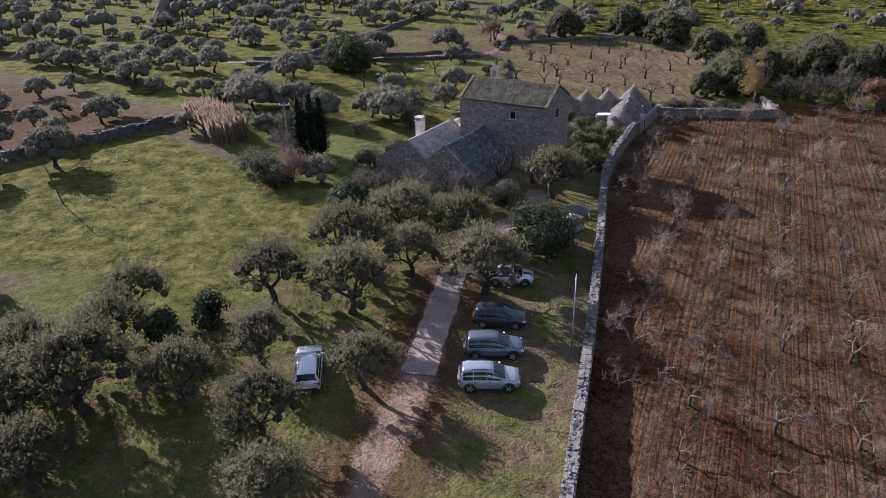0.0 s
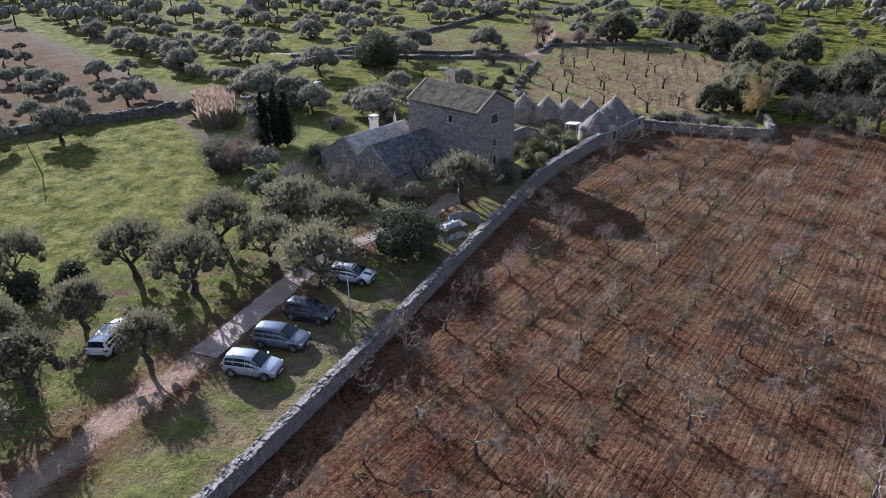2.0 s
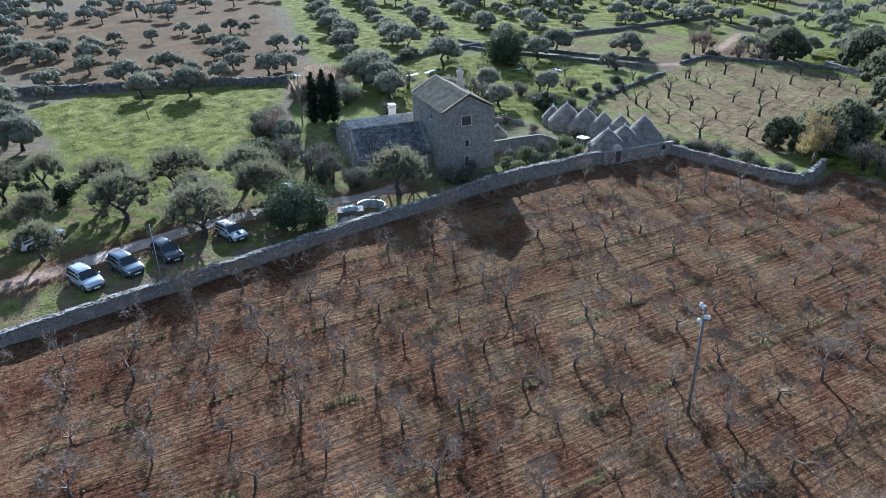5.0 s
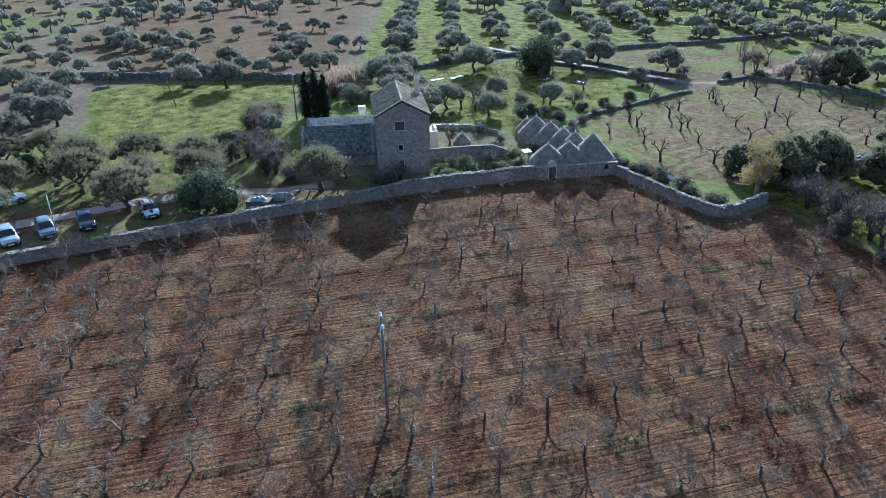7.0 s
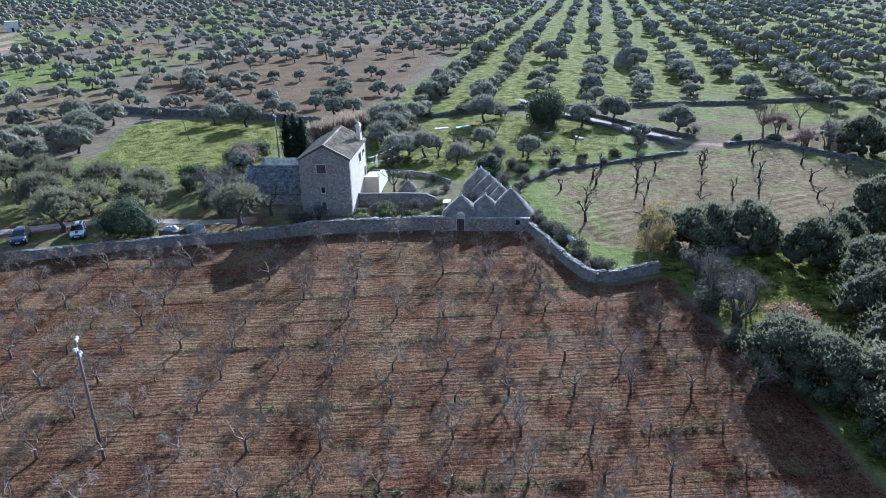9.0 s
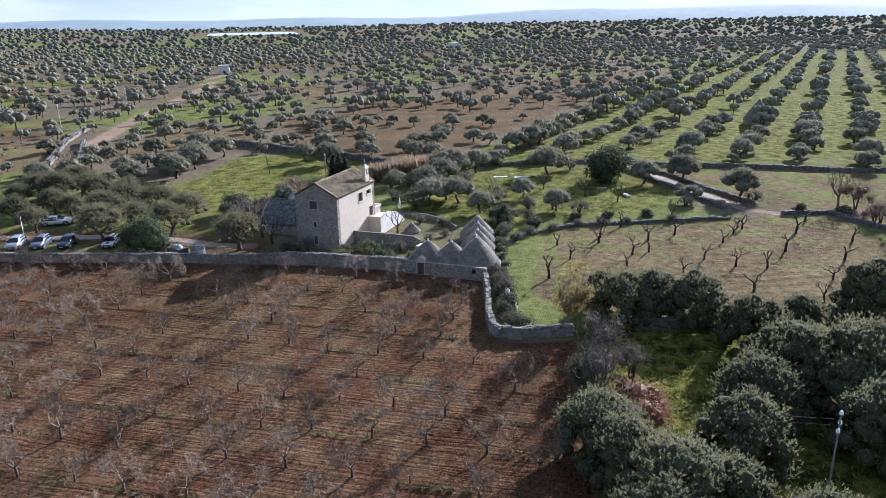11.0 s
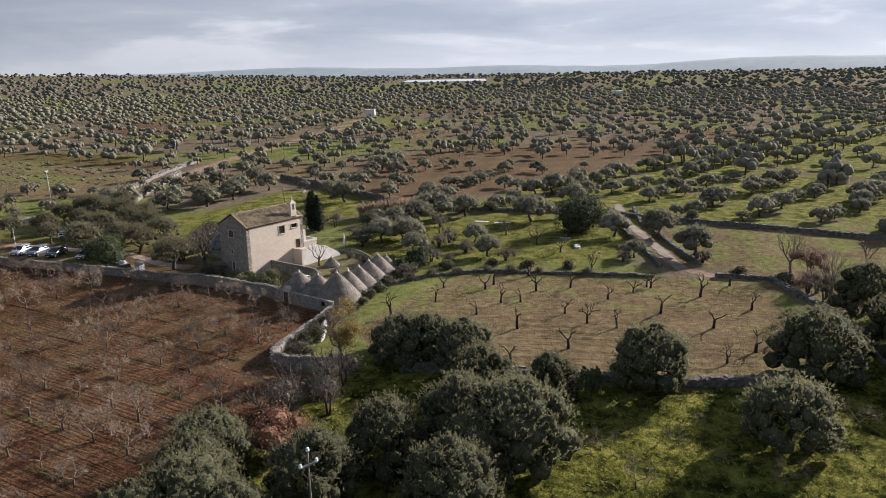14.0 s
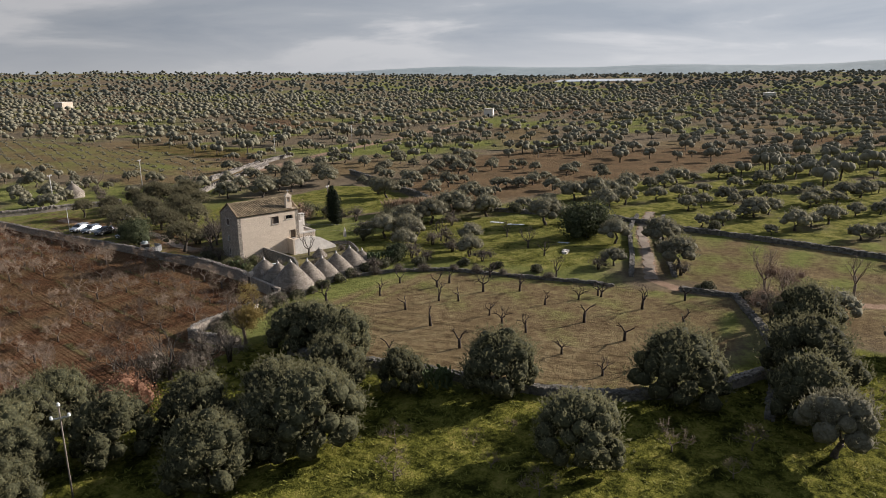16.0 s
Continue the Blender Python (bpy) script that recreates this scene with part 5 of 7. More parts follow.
def tufts(centres, n, long, wide, seed, fill=0.7, each=8, rise=0.7, reach=1.1):
    """Upright shoots of narrow leaves that fan out from points over ellipsoids; returns arrays."""
    r = np.random.RandomState(seed)
    c = np.array(centres, float)
    area = (c[:, 3] * c[:, 4] + c[:, 5] * c[:, 4])
    k = n // each
    pick = r.choice(len(c), k, p=area / area.sum())
    d = r.normal(size=(k, 3))
    d /= np.linalg.norm(d, axis=1)[:, None]
    d[:, 2] = np.where(d[:, 2] < -0.5, -d[:, 2] * 0.6, d[:, 2])
    rad = fill + (reach - fill) * r.uniform(size=k) ** (0.6 if reach < 1.2 else 0.9)
    base = c[pick, :3] + d * c[pick, 3:] * rad[:, None]
    shoot = d * 0.55 + np.array((0, 0, rise)) + 0.25 * r.normal(size=(k, 3))
    shoot /= np.linalg.norm(shoot, axis=1)[:, None]
    base, shoot, d = (np.repeat(a, each, axis=0) for a in (base, shoot, d))
    m = len(base)
    ll, ww = long * r.uniform(0.6, 1.35, size=(m, 1)), wide * r.uniform(0.6, 1.3, size=(m, 1))
    p = base + shoot * long * r.uniform(-0.2, 1.1, size=(m, 1))
    a = shoot + 0.55 * r.normal(size=(m, 3))
    a /= np.linalg.norm(a, axis=1)[:, None]
    b_ = np.cross(a, d + 0.7 * r.normal(size=(m, 3)))
    b_ /= np.linalg.norm(b_, axis=1)[:, None] + 1e-9
    nrm = np.cross(a, b_)
    v = np.stack([p, p + a * ll * 0.5 + b_ * ww * 0.5 + nrm * ww * 0.12, p + a * ll, p + a * ll * 0.5 - b_ * ww * 0.5 + nrm * ww * 0.12], 1)
    return v.reshape(-1, 3), np.arange(4 * m).reshape(m, 4)


def sprays(centres, n, long, wide, seed, droop=0.0, fill=0.72):
    """Leaf sprays as small folded diamonds over ellipsoids (x, y, z, rx, ry, rz); returns arrays."""
    r = np.random.RandomState(seed)
    c = np.array(centres, float)
    area = (c[:, 3] * c[:, 4] + c[:, 5] * c[:, 4])
    pick = r.choice(len(c), n, p=area / area.sum())
    d = r.normal(size=(n, 3))
    d /= np.linalg.norm(d, axis=1)[:, None]
    d[:, 2] = np.where(d[:, 2] < -0.6, -d[:, 2] * 0.5, d[:, 2])
    rad = fill + (1.25 - fill) * r.uniform(size=n) ** 0.6
    p = c[pick, :3] + d * c[pick, 3:] * rad[:, None]
    nrm = d + 0.5 * r.normal(size=(n, 3))
    nrm /= np.linalg.norm(nrm, axis=1)[:, None]
    a = np.cross(nrm, r.normal(size=(n, 3)))
    a /= np.linalg.norm(a, axis=1)[:, None] + 1e-9
    b_ = np.cross(nrm, a)
    ll, ww = long * r.uniform(0.6, 1.3, size=(n, 1)), wide * r.uniform(0.6, 1.3, size=(n, 1))
    tip = a * ll
    tip[:, 2] -= droop * ll[:, 0]
    v = np.stack([p - tip * 0.5, p + b_ * ww * 0.5 + nrm * ww * 0.12, p + tip * 0.5, p - b_ * ww * 0.5 + nrm * ww * 0.12], 1)
    return v.reshape(-1, 3), np.arange(4 * n).reshape(n, 4)


def lump_core(centres, scale, seed, seg=7, rows=4):
    """Closed uneven lumps inside the crown that stop the light."""
    r = np.random.RandomState(seed)
    vs, fs, i = [], [], 0
    for x, y, z, a, b_, c in centres:
        ring = []
        for k in range(rows + 1):
            t = math.pi * k / rows
            for q in range(seg):
                s = scale * (r.uniform(0.8, 1.1) if 0 < k < rows else 0.95)
                ring.append((x + a * s * math.sin(t) * math.cos(2 * math.pi * q / seg), y + b_ * s * math.sin(t) * math.sin(2 * math.pi * q / seg), z + c * s * math.cos(t)))
        vs += ring
        for k in range(rows):
            for q in range(seg):
                fs.append((i + k * seg + q, i + k * seg + (q + 1) % seg, i + (k + 1) * seg + (q + 1) % seg, i + (k + 1) * seg + q))
        i += len(ring)
    return np.array(vs), np.array(fs)


def joined(*pairs):
    v, f, i = [], [], 0
    for a, b_ in pairs:
        v.append(a)
        f.append(b_ + i)
        i += len(a)
    return np.concatenate(v), np.concatenate(f)


def olive_lobes(r, rad, n, s0=0.27, s1=0.42, rise=1.45, foot=1.75):
    """Overlapping lobes of an olive crown of the given radius: a broad, slightly uneven dome above a short trunk."""
    out = []
    sx, sy = r.uniform(0.86, 1.12), r.uniform(0.86, 1.12)
    for k in range(n):
        a, f = 2 * math.pi * k * 0.382 + r.uniform(-0.4, 0.4), math.sqrt((k + 0.5) / n)
        d = rad * 0.72 * f * r.uniform(0.86, 1.1)
        s = rad * r.uniform(s0, s1)
        zc = foot + rise * math.sqrt(max(0.0, 1 - (0.95 * f) ** 2)) + r.uniform(-0.22, 0.3)
        out.append((d * sx * math.cos(a), d * sy * math.sin(a), zc, s, s * r.uniform(0.85, 1.15), s * r.uniform(0.78, 1.0)))
    return out


def olive_trunk(r, g, fine, tall, tips=None, depth=3, reach=0.95):
    lean = Vector((r.uniform(-0.35, 0.35), r.uniform(-0.35, 0.35), 1)).normalized()
    fork = lean * tall
    bend = Vector((r.uniform(-0.15, 0.15), r.uniform(-0.15, 0.15), 0))
    g.tube([(0, 0, -0.25), tuple(fork * 0.25 + bend * 0.5), tuple(fork * 0.6 + bend), tuple(fork)], [0.30, 0.20, 0.16, 0.17], 8 if fine else 5)
    for k in range(4 if fine else 2):
        a = 2 * math.pi * k / 4 + r.uniform(-0.5, 0.5)
        limbs(g, r, fork, Vector((math.cos(a) * 0.8, math.sin(a) * 0.8, r.uniform(0.5, 1.0))).normalized(), reach, 0.10, depth, 0.8, tips if tips is not None else [], 5 if fine else 4, 0.25, (2, 3))


def olive_kind(seed, grade):
    """Trunk and crown meshes of an olive with a crown about 2.5 m in radius: dense, airy, middling or plain."""
    r = random.Random(seed)
    g = Geo()
    fine = grade in ("airy", "dense")
    olive_trunk(r, g, fine, r.uniform(0.9, 1.2), None, 3 if fine else 2, 0.9)
    if grade == "airy":
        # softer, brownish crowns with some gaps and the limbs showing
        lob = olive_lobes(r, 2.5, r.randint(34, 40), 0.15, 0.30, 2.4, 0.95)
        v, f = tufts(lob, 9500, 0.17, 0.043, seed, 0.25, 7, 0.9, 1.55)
        leaf, core, mat = LEAF_AIRY, lump_core(lob, 0.50, seed, 6, 4), CROWN_AIRY_SHADE
    elif grade == "dense":
        lob = olive_lobes(r, 2.5, r.randint(34, 40), 0.20, 0.33, 3.0, 0.05)
        # a skirt of low boughs that hang almost to the ground
        for k in range(11):
            a, d, w = 2 * math.pi * k / 11 + r.uniform(-0.25, 0.25), r.uniform(1.35, 1.95), r.uniform(0.48, 0.68)
            lob.append((d * math.cos(a), d * math.sin(a), r.uniform(0.65, 1.15), w, w, w * 0.95))
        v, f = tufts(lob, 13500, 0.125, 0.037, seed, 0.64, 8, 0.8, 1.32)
        leaf, core, mat = LEAF_GLADE, lump_core(lob, 0.80, seed, 7, 4), CROWN_GLADE_SHADE
    elif grade == "middling":
        lob = olive_lobes(r, 2.5, r.randint(20, 24), 0.25, 0.38, 2.1, 1.05)
        v, f = tufts(lob, 3400, 0.24, 0.075, seed, 0.78)
        leaf, core, mat = LEAF_OLIVE, lump_core(lob, 0.88, seed, 7, 4), CROWN
    else:
        lob = olive_lobes(r, 2.5, r.randint(17, 21), 0.24, 0.38, 2.0, 0.85)
        v, f = tufts(lob, 1300, 0.24, 0.090, seed, 0.62, 6, 0.7, 1.24)
        leaf, core, mat = LEAF_OLIVE, lump_core(lob, 0.84, seed, 6, 4), CROWN
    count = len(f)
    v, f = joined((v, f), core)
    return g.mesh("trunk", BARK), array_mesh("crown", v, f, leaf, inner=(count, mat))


OLIVES_DENSE = [olive_kind(100 + k, "dense") for k in range(5)]
OLIVES_AIRY = [olive_kind(120 + k, "airy") for k in range(5)]
OLIVES_MID = [olive_kind(140 + k, "middling") for k in range(4)]
OLIVES_PLAIN = [olive_kind(200 + k, "plain") for k in range(5)]


def plant(kind, name, label, category, x, y, s, turn, group="", tall=1.0):
    t = thing(name, label, category, Matrix.LocRotScale((x, y, ground_z(x, y)), Euler((0, 0, turn)), (s, s, s * tall)), group)
    for pn, me in zip(("trunk", "crown"), kind):
        part(pn, me, None, t)
    return t


rng = random.Random(77)
CAR_PARK_OLIVES = [(-34.5, 25.3, 2.6), (-33.2, 33.6, 2.3), (-35.0, 38.4, 2.1), (-26.0, 42.8, 2.6), (-19.6, 43.0, 2.8), (-22.8, 50.0, 2.9), (-17.0, 49.6, 2.2), (-22.9, 35.4, 1.9), (-25.9, 30.3, 2.1), (-31.0, 28.0, 3.1), (-19.3, 28.2, 2.2), (-15.2, 34.4, 1.8), (-16.1, 23.1, 1.9), (-10.3, 47.9, 2.9), (-14.2, 56.3, 2.6), (-19.8, 56.5, 2.6), (-7.7, 69.3, 2.7), (-37.2, 30.2, 2.3), (-29.3, 21.8, 2.0), (-35, 22, 2.5), (-41, 26, 2.6)]
MEADOW_OLIVES = [(-33.8, 92.8, 2.9), (-37.4, 95.0, 2.4), (-53.0, 38.6, 3.0), (-57.6, 34.6, 2.9), (-63.5, 38.0, 3.2), (-70.5, 34.5, 3.0), (-76.5, 39.0, 3.1), (-84.0, 30.0, 3.1), (-47.5, 32.5, 2.7), (-38.6, 108.2, 2.0), (-29.8, 113.6, 2.2), (-67.4, 66.5, 3.2), (-72, 60, 2.6), (-58.4, 113.4, 3.6), (-55.3, 93.8, 3.8), (-35.2, 97.4, 2.7), (-50.0, 130.6, 2.7), (-52.0, 138.0, 3.1), (-39.2, 144.4, 3.3), (-48, 93, 3.2), (-43, 91, 2.8), (-60, 99, 3.0), (-28, 101.5, 2.2)]
GLADE_OLIVES = [(14.0, 118.0, 3.0), (12.5, 120.8, 3.1), (13.8, 125.2, 3.1), (19.7, 129.0, 3.0), (16.3, 134.6, 2.3), (11.9, 143.0, 3.6), (19.5, 154.2, 3.3), (4.5, 157.5, 4.2), (-4.2, 167.2, 4.2), (-17.5, 165.0, 3.7), (27.5, 130.0, 3.6), (28.8, 135.2, 4.0), (2.5, 168.2, 3.3), (31.6, 132.6, 3.0), (24.4, 132.2, 2.4), (47.5, 115.2, 2.8), (47.8, 124.6, 2.6), (9.6, 116.6, 2.2), (50.0, 124.0, 3.2), (52.0, 116.5, 3.0), (8.5, 170.5, 2.8), (37.6, 113.2, 2.8), (41.0, 114.4, 2.7), (44.4, 116.8, 3.2), (44.2, 120.2, 2.4), (38.6, 122.6, 3.1), (32.6, 125.6, 3.2), (37.0, 132.4, 3.3)]
for spots, kinds, what in ((CAR_PARK_OLIVES, OLIVES_AIRY, "airy brownish-green olive tree in the grassy car park"), (MEADOW_OLIVES, OLIVES_MID, "grey-green olive tree beside the green meadow"), (GLADE_OLIVES, OLIVES_DENSE, "broad grey-green olive tree over shaded grass")):
    for x, y, rad in spots:
        kind = rng.choice(OLIVES_MID if y > 169 else kinds)
        plant(kind, "olive_tree", what, "olive tree", x, y, rad * (1.4 if kinds is OLIVES_AIRY else 1.22 if kinds is OLIVES_DENSE else 1.12) / 2.5, rng.uniform(0, 6.28), "olive trees", (0.82 if kinds is OLIVES_DENSE else 0.70) + 0.2 / (rad / 2.5))


# ---- groves ----
def far_kinds(seed, n_spray, long, wide, seg, rows, cores=6):
    r = random.Random(seed)
    if cores > 2:
        lob = olive_lobes(r, 2.5, cores, 0.36, 0.50, 1.4, 1.45)
    elif cores == 2:
        lob = [(0.75, 0.2, 2.5, 1.9, 1.8, 1.35), (-0.8, -0.3, 2.3, 1.8, 1.9, 1.25)]
    else:
        lob = [(0, 0, 2.1, 2.7, 2.5, 1.5)]
    pairs = [lump_core(lob, 0.88 if n_spray else 0.95, seed, seg, rows)]
    if n_spray:
        pairs.append(sprays(lob, n_spray, long, wide, seed, 0.0, 0.8))
    v, f = joined(*pairs)
    a = np.array([(math.cos(2.1 * k) * 0.22, math.sin(2.1 * k) * 0.22) for k in range(3)])
    tv = np.concatenate([np.c_[a, np.full(3, -0.2)], np.c_[a * 0.7 + (0.2, 0.1), np.full(3, 2.0)]])
    tf = np.array([(0, 1, 4, 3), (1, 2, 5, 4), (2, 0, 3, 5)])
    return (v, f), (tv, tf)


def grove_points():
    """Trees of the surrounding groves on loose grids, row by row."""
    r = np.random.RandomState(9)
    rowd, acro = np.array((-0.925, 0.38)), np.array((0.38, 0.925))
    pts = []
    for i in range(-60, 260):
        for j in range(-40, 60):
            p = np.array((-60.0, 110.0)) + rowd * i * 5.4 + acro * j * 12.0
            p = p + r.normal(size=2) * (0.9, 0.9)
            pts.append(p)
    p = np.array(pts)
    strip = inside(STRIPS, p[:, 0], p[:, 1]) > 0
    q = []
    for i in range(-130, 195):
        for j in range(-132, 122):
            q.append(np.array((-60.0, 60.0)) + np.array((0.97, 0.24)) * (-i * 8.4) + np.array((-0.24, 0.97)) * j * 8.6 + r.normal(size=2) * 2.4)
    q = np.array(q)
    q = q[~(inside(STRIPS, q[:, 0], q[:, 1]) > -3)]
    p = p[strip]
    p = np.concatenate([p, q])
    keep = r.uniform(size=len(p)) < np.where(np.arange(len(p)) < strip.sum(), 0.92, np.where(np.hypot(p[:, 0] - 60, p[:, 1] - 100) > 270, 0.82, 0.76))
    for poly, margin in ((FIELD, 4), (MEADOW, 3), (YARD, 2), (ORCHARD, 4), (NORTH, 2), (STUBBLE, 2), (COURT, 14), (LANE_FIELD, 0)):
        keep &= inside(poly, p[:, 0], p[:, 1]) < -margin
    gl = inside(GLADE, p[:, 0], p[:, 1])
    keep &= (gl < 1) | ((p[:, 1] > 176) & (r.uniform(size=len(p)) < 0.7))
    keep &= line_distance([(-86, -2), (-150, -20), (-262, -45), (-362, -78)], p[:, 0], p[:, 1]) > 4.5
    keep &= np.minimum(line_distance(TRACK, p[:, 0], p[:, 1]), line_distance(LANE, p[:, 0], p[:, 1])) > 4
    keep &= np.hypot(p[:, 0] + 16, p[:, 1] - 85) > 18
    for spots in (CAR_PARK_OLIVES, MEADOW_OLIVES, GLADE_OLIVES):
        for x, y, rad in spots:
            keep &= np.hypot(p[:, 0] - x, p[:, 1] - y) > 4
    # thinner stretches and small clearings
    thin = waves(p[:, 0], p[:, 1], 85.0, 33) + 0.5 * waves(p[:, 0], p[:, 1], 30.0, 34)
    keep &= (thin > -0.55) | (r.uniform(size=len(p)) < 0.22) | (np.hypot(p[:, 0] - 60, p[:, 1] - 100) < 190)
    # where the lens can look at all
    d = p - np.array((60, 100.0))
    ang = np.degrees(np.arctan2(-d[:, 0], d[:, 1]))
    dist = np.hypot(d[:, 0], d[:, 1])
    keep &= (ang > -40) & (ang < 165)
    keep &= (dist < 330) | ((ang > 38) & (dist < 980))
    return p[keep], dist[keep]


def scatter(kinds, pts, scales, seed):
    """Copies of array meshes, joined: returns vertices and faces."""
    r = np.random.RandomState(seed)
    pick, turn = r.randint(len(kinds), size=len(pts)), r.uniform(0, 6.28, size=len(pts))
    vs, fs, i = [], [], 0
    z0 = height(pts[:, 0], pts[:, 1])
    for k, (v, f) in enumerate(kinds):
        sel = np.where(pick == k)[0]
        if not len(sel):
            continue
        c, s = np.cos(turn[sel])[:, None], np.sin(turn[sel])[:, None]
        sc = scales[sel][:, None]
        x = (v[None, :, 0] * c - v[None, :, 1] * s) * sc + pts[sel, 0][:, None]
        y = (v[None, :, 0] * s + v[None, :, 1] * c) * sc + pts[sel, 1][:, None]
        z = v[None, :, 2] * sc + z0[sel][:, None]
        vs.append(np.stack([x, y, z], -1).reshape(-1, 3))
        fs.append((f[None] + (np.arange(len(sel)) * len(v))[:, None, None] + i).reshape(-1, f.shape[1]))
        i += len(sel) * len(v)
    return np.concatenate(vs), np.concatenate(fs)


def make_groves():
    pts, dist = grove_points()
    r = np.random.RandomState(19)
    order = np.argsort(np.hypot(pts[:, 0] + 20, pts[:, 1] - 85))
    pts, dist = pts[order], dist[order]
    size = np.clip(r.normal(0.97, 0.25, size=len(pts)), 0.45, 1.5) * np.where(dist > 300, 0.9, 1.0) * np.where(inside(STRIPS, pts[:, 0], pts[:, 1]) > 0, 1.12, 1.0)
    near = 220
    g2 = random.Random(4)
    for (x, y), s in zip(pts[:near], size[:near]):
        plant(g2.choice(OLIVES_PLAIN), "olive_tree", "grey-green olive tree in the grove", "olive tree", float(x), float(y), float(s), g2.uniform(0, 6.28), "olive trees of the grove", 0.88)
    pts, size, dist = pts[near:], size[near:], dist[near:]
    mid = dist < 300
    far_off = dist > 520
    for name, sel, spec, lab in (("olive_grove", mid, (64, 0.44, 0.25, 6, 4, 5), "grey-green olive trees in wide rows"), ("outer_olive_grove", ~mid & ~far_off, (18, 0.66, 0.38, 5, 4, 2), "grey-green olive trees on the open plain"), ("distant_olive_grove", far_off, (0, 1.5, 1.2, 6, 3, 1), "grey-green olive trees filling the plain")):
        kinds = [far_kinds(300 + k, *spec) for k in range(5)]
        t = thing(name, lab, "olive grove", kind="stuff")
        v, f = scatter([k[0] for k in kinds], pts[sel], size[sel], 5)
        ob = part("crowns", array_mesh("crowns", v, f, CROWN_FAR, True), None, t)
        tagged(ob, kind="stuff")
        v, f = scatter([k[1] for k in kinds], pts[sel], size[sel], 5)
        tagged(part("trunks", array_mesh("trunks", v, f, BARK), None, t), kind="stuff")
    # young trees in rows on the pale field
    gx, gy = np.meshgrid(np.arange(-150, -25, 4.6), np.arange(-210, 5, 4.6))
    young = np.stack([gx.ravel() * 0.93 + gy.ravel() * 0.36 + 20, -gx.ravel() * 0.36 + gy.ravel() * 0.93 - 30], 1) + r.normal(size=(gx.size, 2)) * 0.4
    young = young[(inside(STUBBLE, young[:, 0], young[:, 1]) > 1) & (r.uniform(size=len(young)) < 0.85)]
    v, f = scatter([far_kinds(350 + k, 10, 1.2, 0.8, 5, 2, 2)[0] for k in range(3)], young, np.clip(r.normal(0.27, 0.07, size=len(young)), 0.15, 0.5), 8)
    tagged(new("young_trees", array_mesh("young_trees", v, f, CROWN_FAR)), "rows of young green saplings on a pale field", "saplings", kind="stuff")
    # beyond: low clumps out to the horizon, distance haze mixed into their colour
    n = 6500
    d = 960 + 2600 * r.uniform(size=n) ** 1.3
    a = np.radians(r.uniform(40, 162, size=n))
    far = np.stack([60 - np.sin(a) * d, 100 + np.cos(a) * d], 1)
    along, aside = (far[:, 0] + 1850) * -0.933 + (far[:, 1] + 600) * -0.36, (far[:, 0] + 1850) * -0.36 + (far[:, 1] + 600) * 0.933
    open_ = ~((np.abs(aside) < 135) & (along > -380) & (along < 310))
    far, d, n = far[open_], d[open_], int(open_.sum())
    kinds = [far_kinds(400 + k, 0, 1, 1, 5, 2, 1)[0] for k in range(3)]
    v, f = scatter(kinds, far, np.clip(r.normal(1.9, 0.6, size=n), 0.9, 3.6) * (d / 1500) ** 0.5, 6)
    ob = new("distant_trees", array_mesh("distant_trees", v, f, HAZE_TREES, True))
    tagged(ob, "tree clumps in a haze-tinted tone towards the horizon", "trees", kind="stuff")


make_groves()


# ---- bare trees ----
def bare_kind(seed, material, trunk, length, rad, depth, forks, spread, up, n_limb, kink=0.22, twigs=0, bark=None):
    r = random.Random(seed)
    g, t, tips = Geo(), Geo(), []
    lean = Vector((r.uniform(-0.1, 0.1), r.uniform(-0.1, 0.1), 1)).normalized()
    top = lean * trunk
    t.tube([(0, 0, -0.2), tuple(top * 0.4 + Vector((r.uniform(-0.06, 0.06), 0, 0))), tuple(top)], [rad * 1.35, rad, rad * 1.05], 7)
    for k in range(n_limb):
        a = 2 * math.pi * k / n_limb + r.uniform(-0.5, 0.5)
        limbs(g, r, top, Vector((math.cos(a), math.sin(a), r.uniform(0.55, 1.1))).normalized(), length * r.uniform(0.8, 1.15), rad * 0.62, depth, spread, tips, 5, kink, forks, 0.72, up)
    if twigs:
        # fine end twigs, as thin crossed slivers
        for p in tips:
            for k in range(twigs):
                d = Vector((r.gauss(0, 0.6), r.gauss(0, 0.6), r.uniform(0.1, 1.0))).normalized()
                s = d.orthogonal().normalized() * 0.009
                q = p - d * 0.15
                e = p + d * r.uniform(0.25, 0.62)
                g.face((q + s, q - s, e - s * 0.6, e + s * 0.6))
    return t.mesh("trunk", bark or material), g.mesh("branchwork", material)


FIGS = [bare_kind(500 + k, BARK_PALE, 0.55 + 0.12 * (k % 3), 0.68, 0.088, 5, (2, 3), 1.0, 0.10, 3 + k % 2, 0.26, 3, BARK_FIG) for k in range(6)]
FIGS_SMALL = [bare_kind(520 + k, BARK_PALE, 0.5, 0.5, 0.055, 4, (2, 3), 0.85, 0.2, 3, 0.24, 4, BARK_FIG) for k in range(3)]
ALMONDS = [bare_kind(540 + k, BARK_BLACK, 0.9 + 0.2 * (k % 3), 0.85, 0.17, 2 + k % 2, (2, 3), 0.95, 0.25, 2 + k % 2, 0.5, 3) for k in range(6)]
TALL_BARE = [bare_kind(560 + k, BARK_PALE, 1.6, 1.25, 0.16, 5, (2, 3), 0.55, 0.5, 4) for k in range(2)]
BARE_MID = [bare_kind(570 + k, BARK, 0.9, 0.95, 0.14, 4, (2, 3), 0.7, 0.3, 4) for k in range(3)]


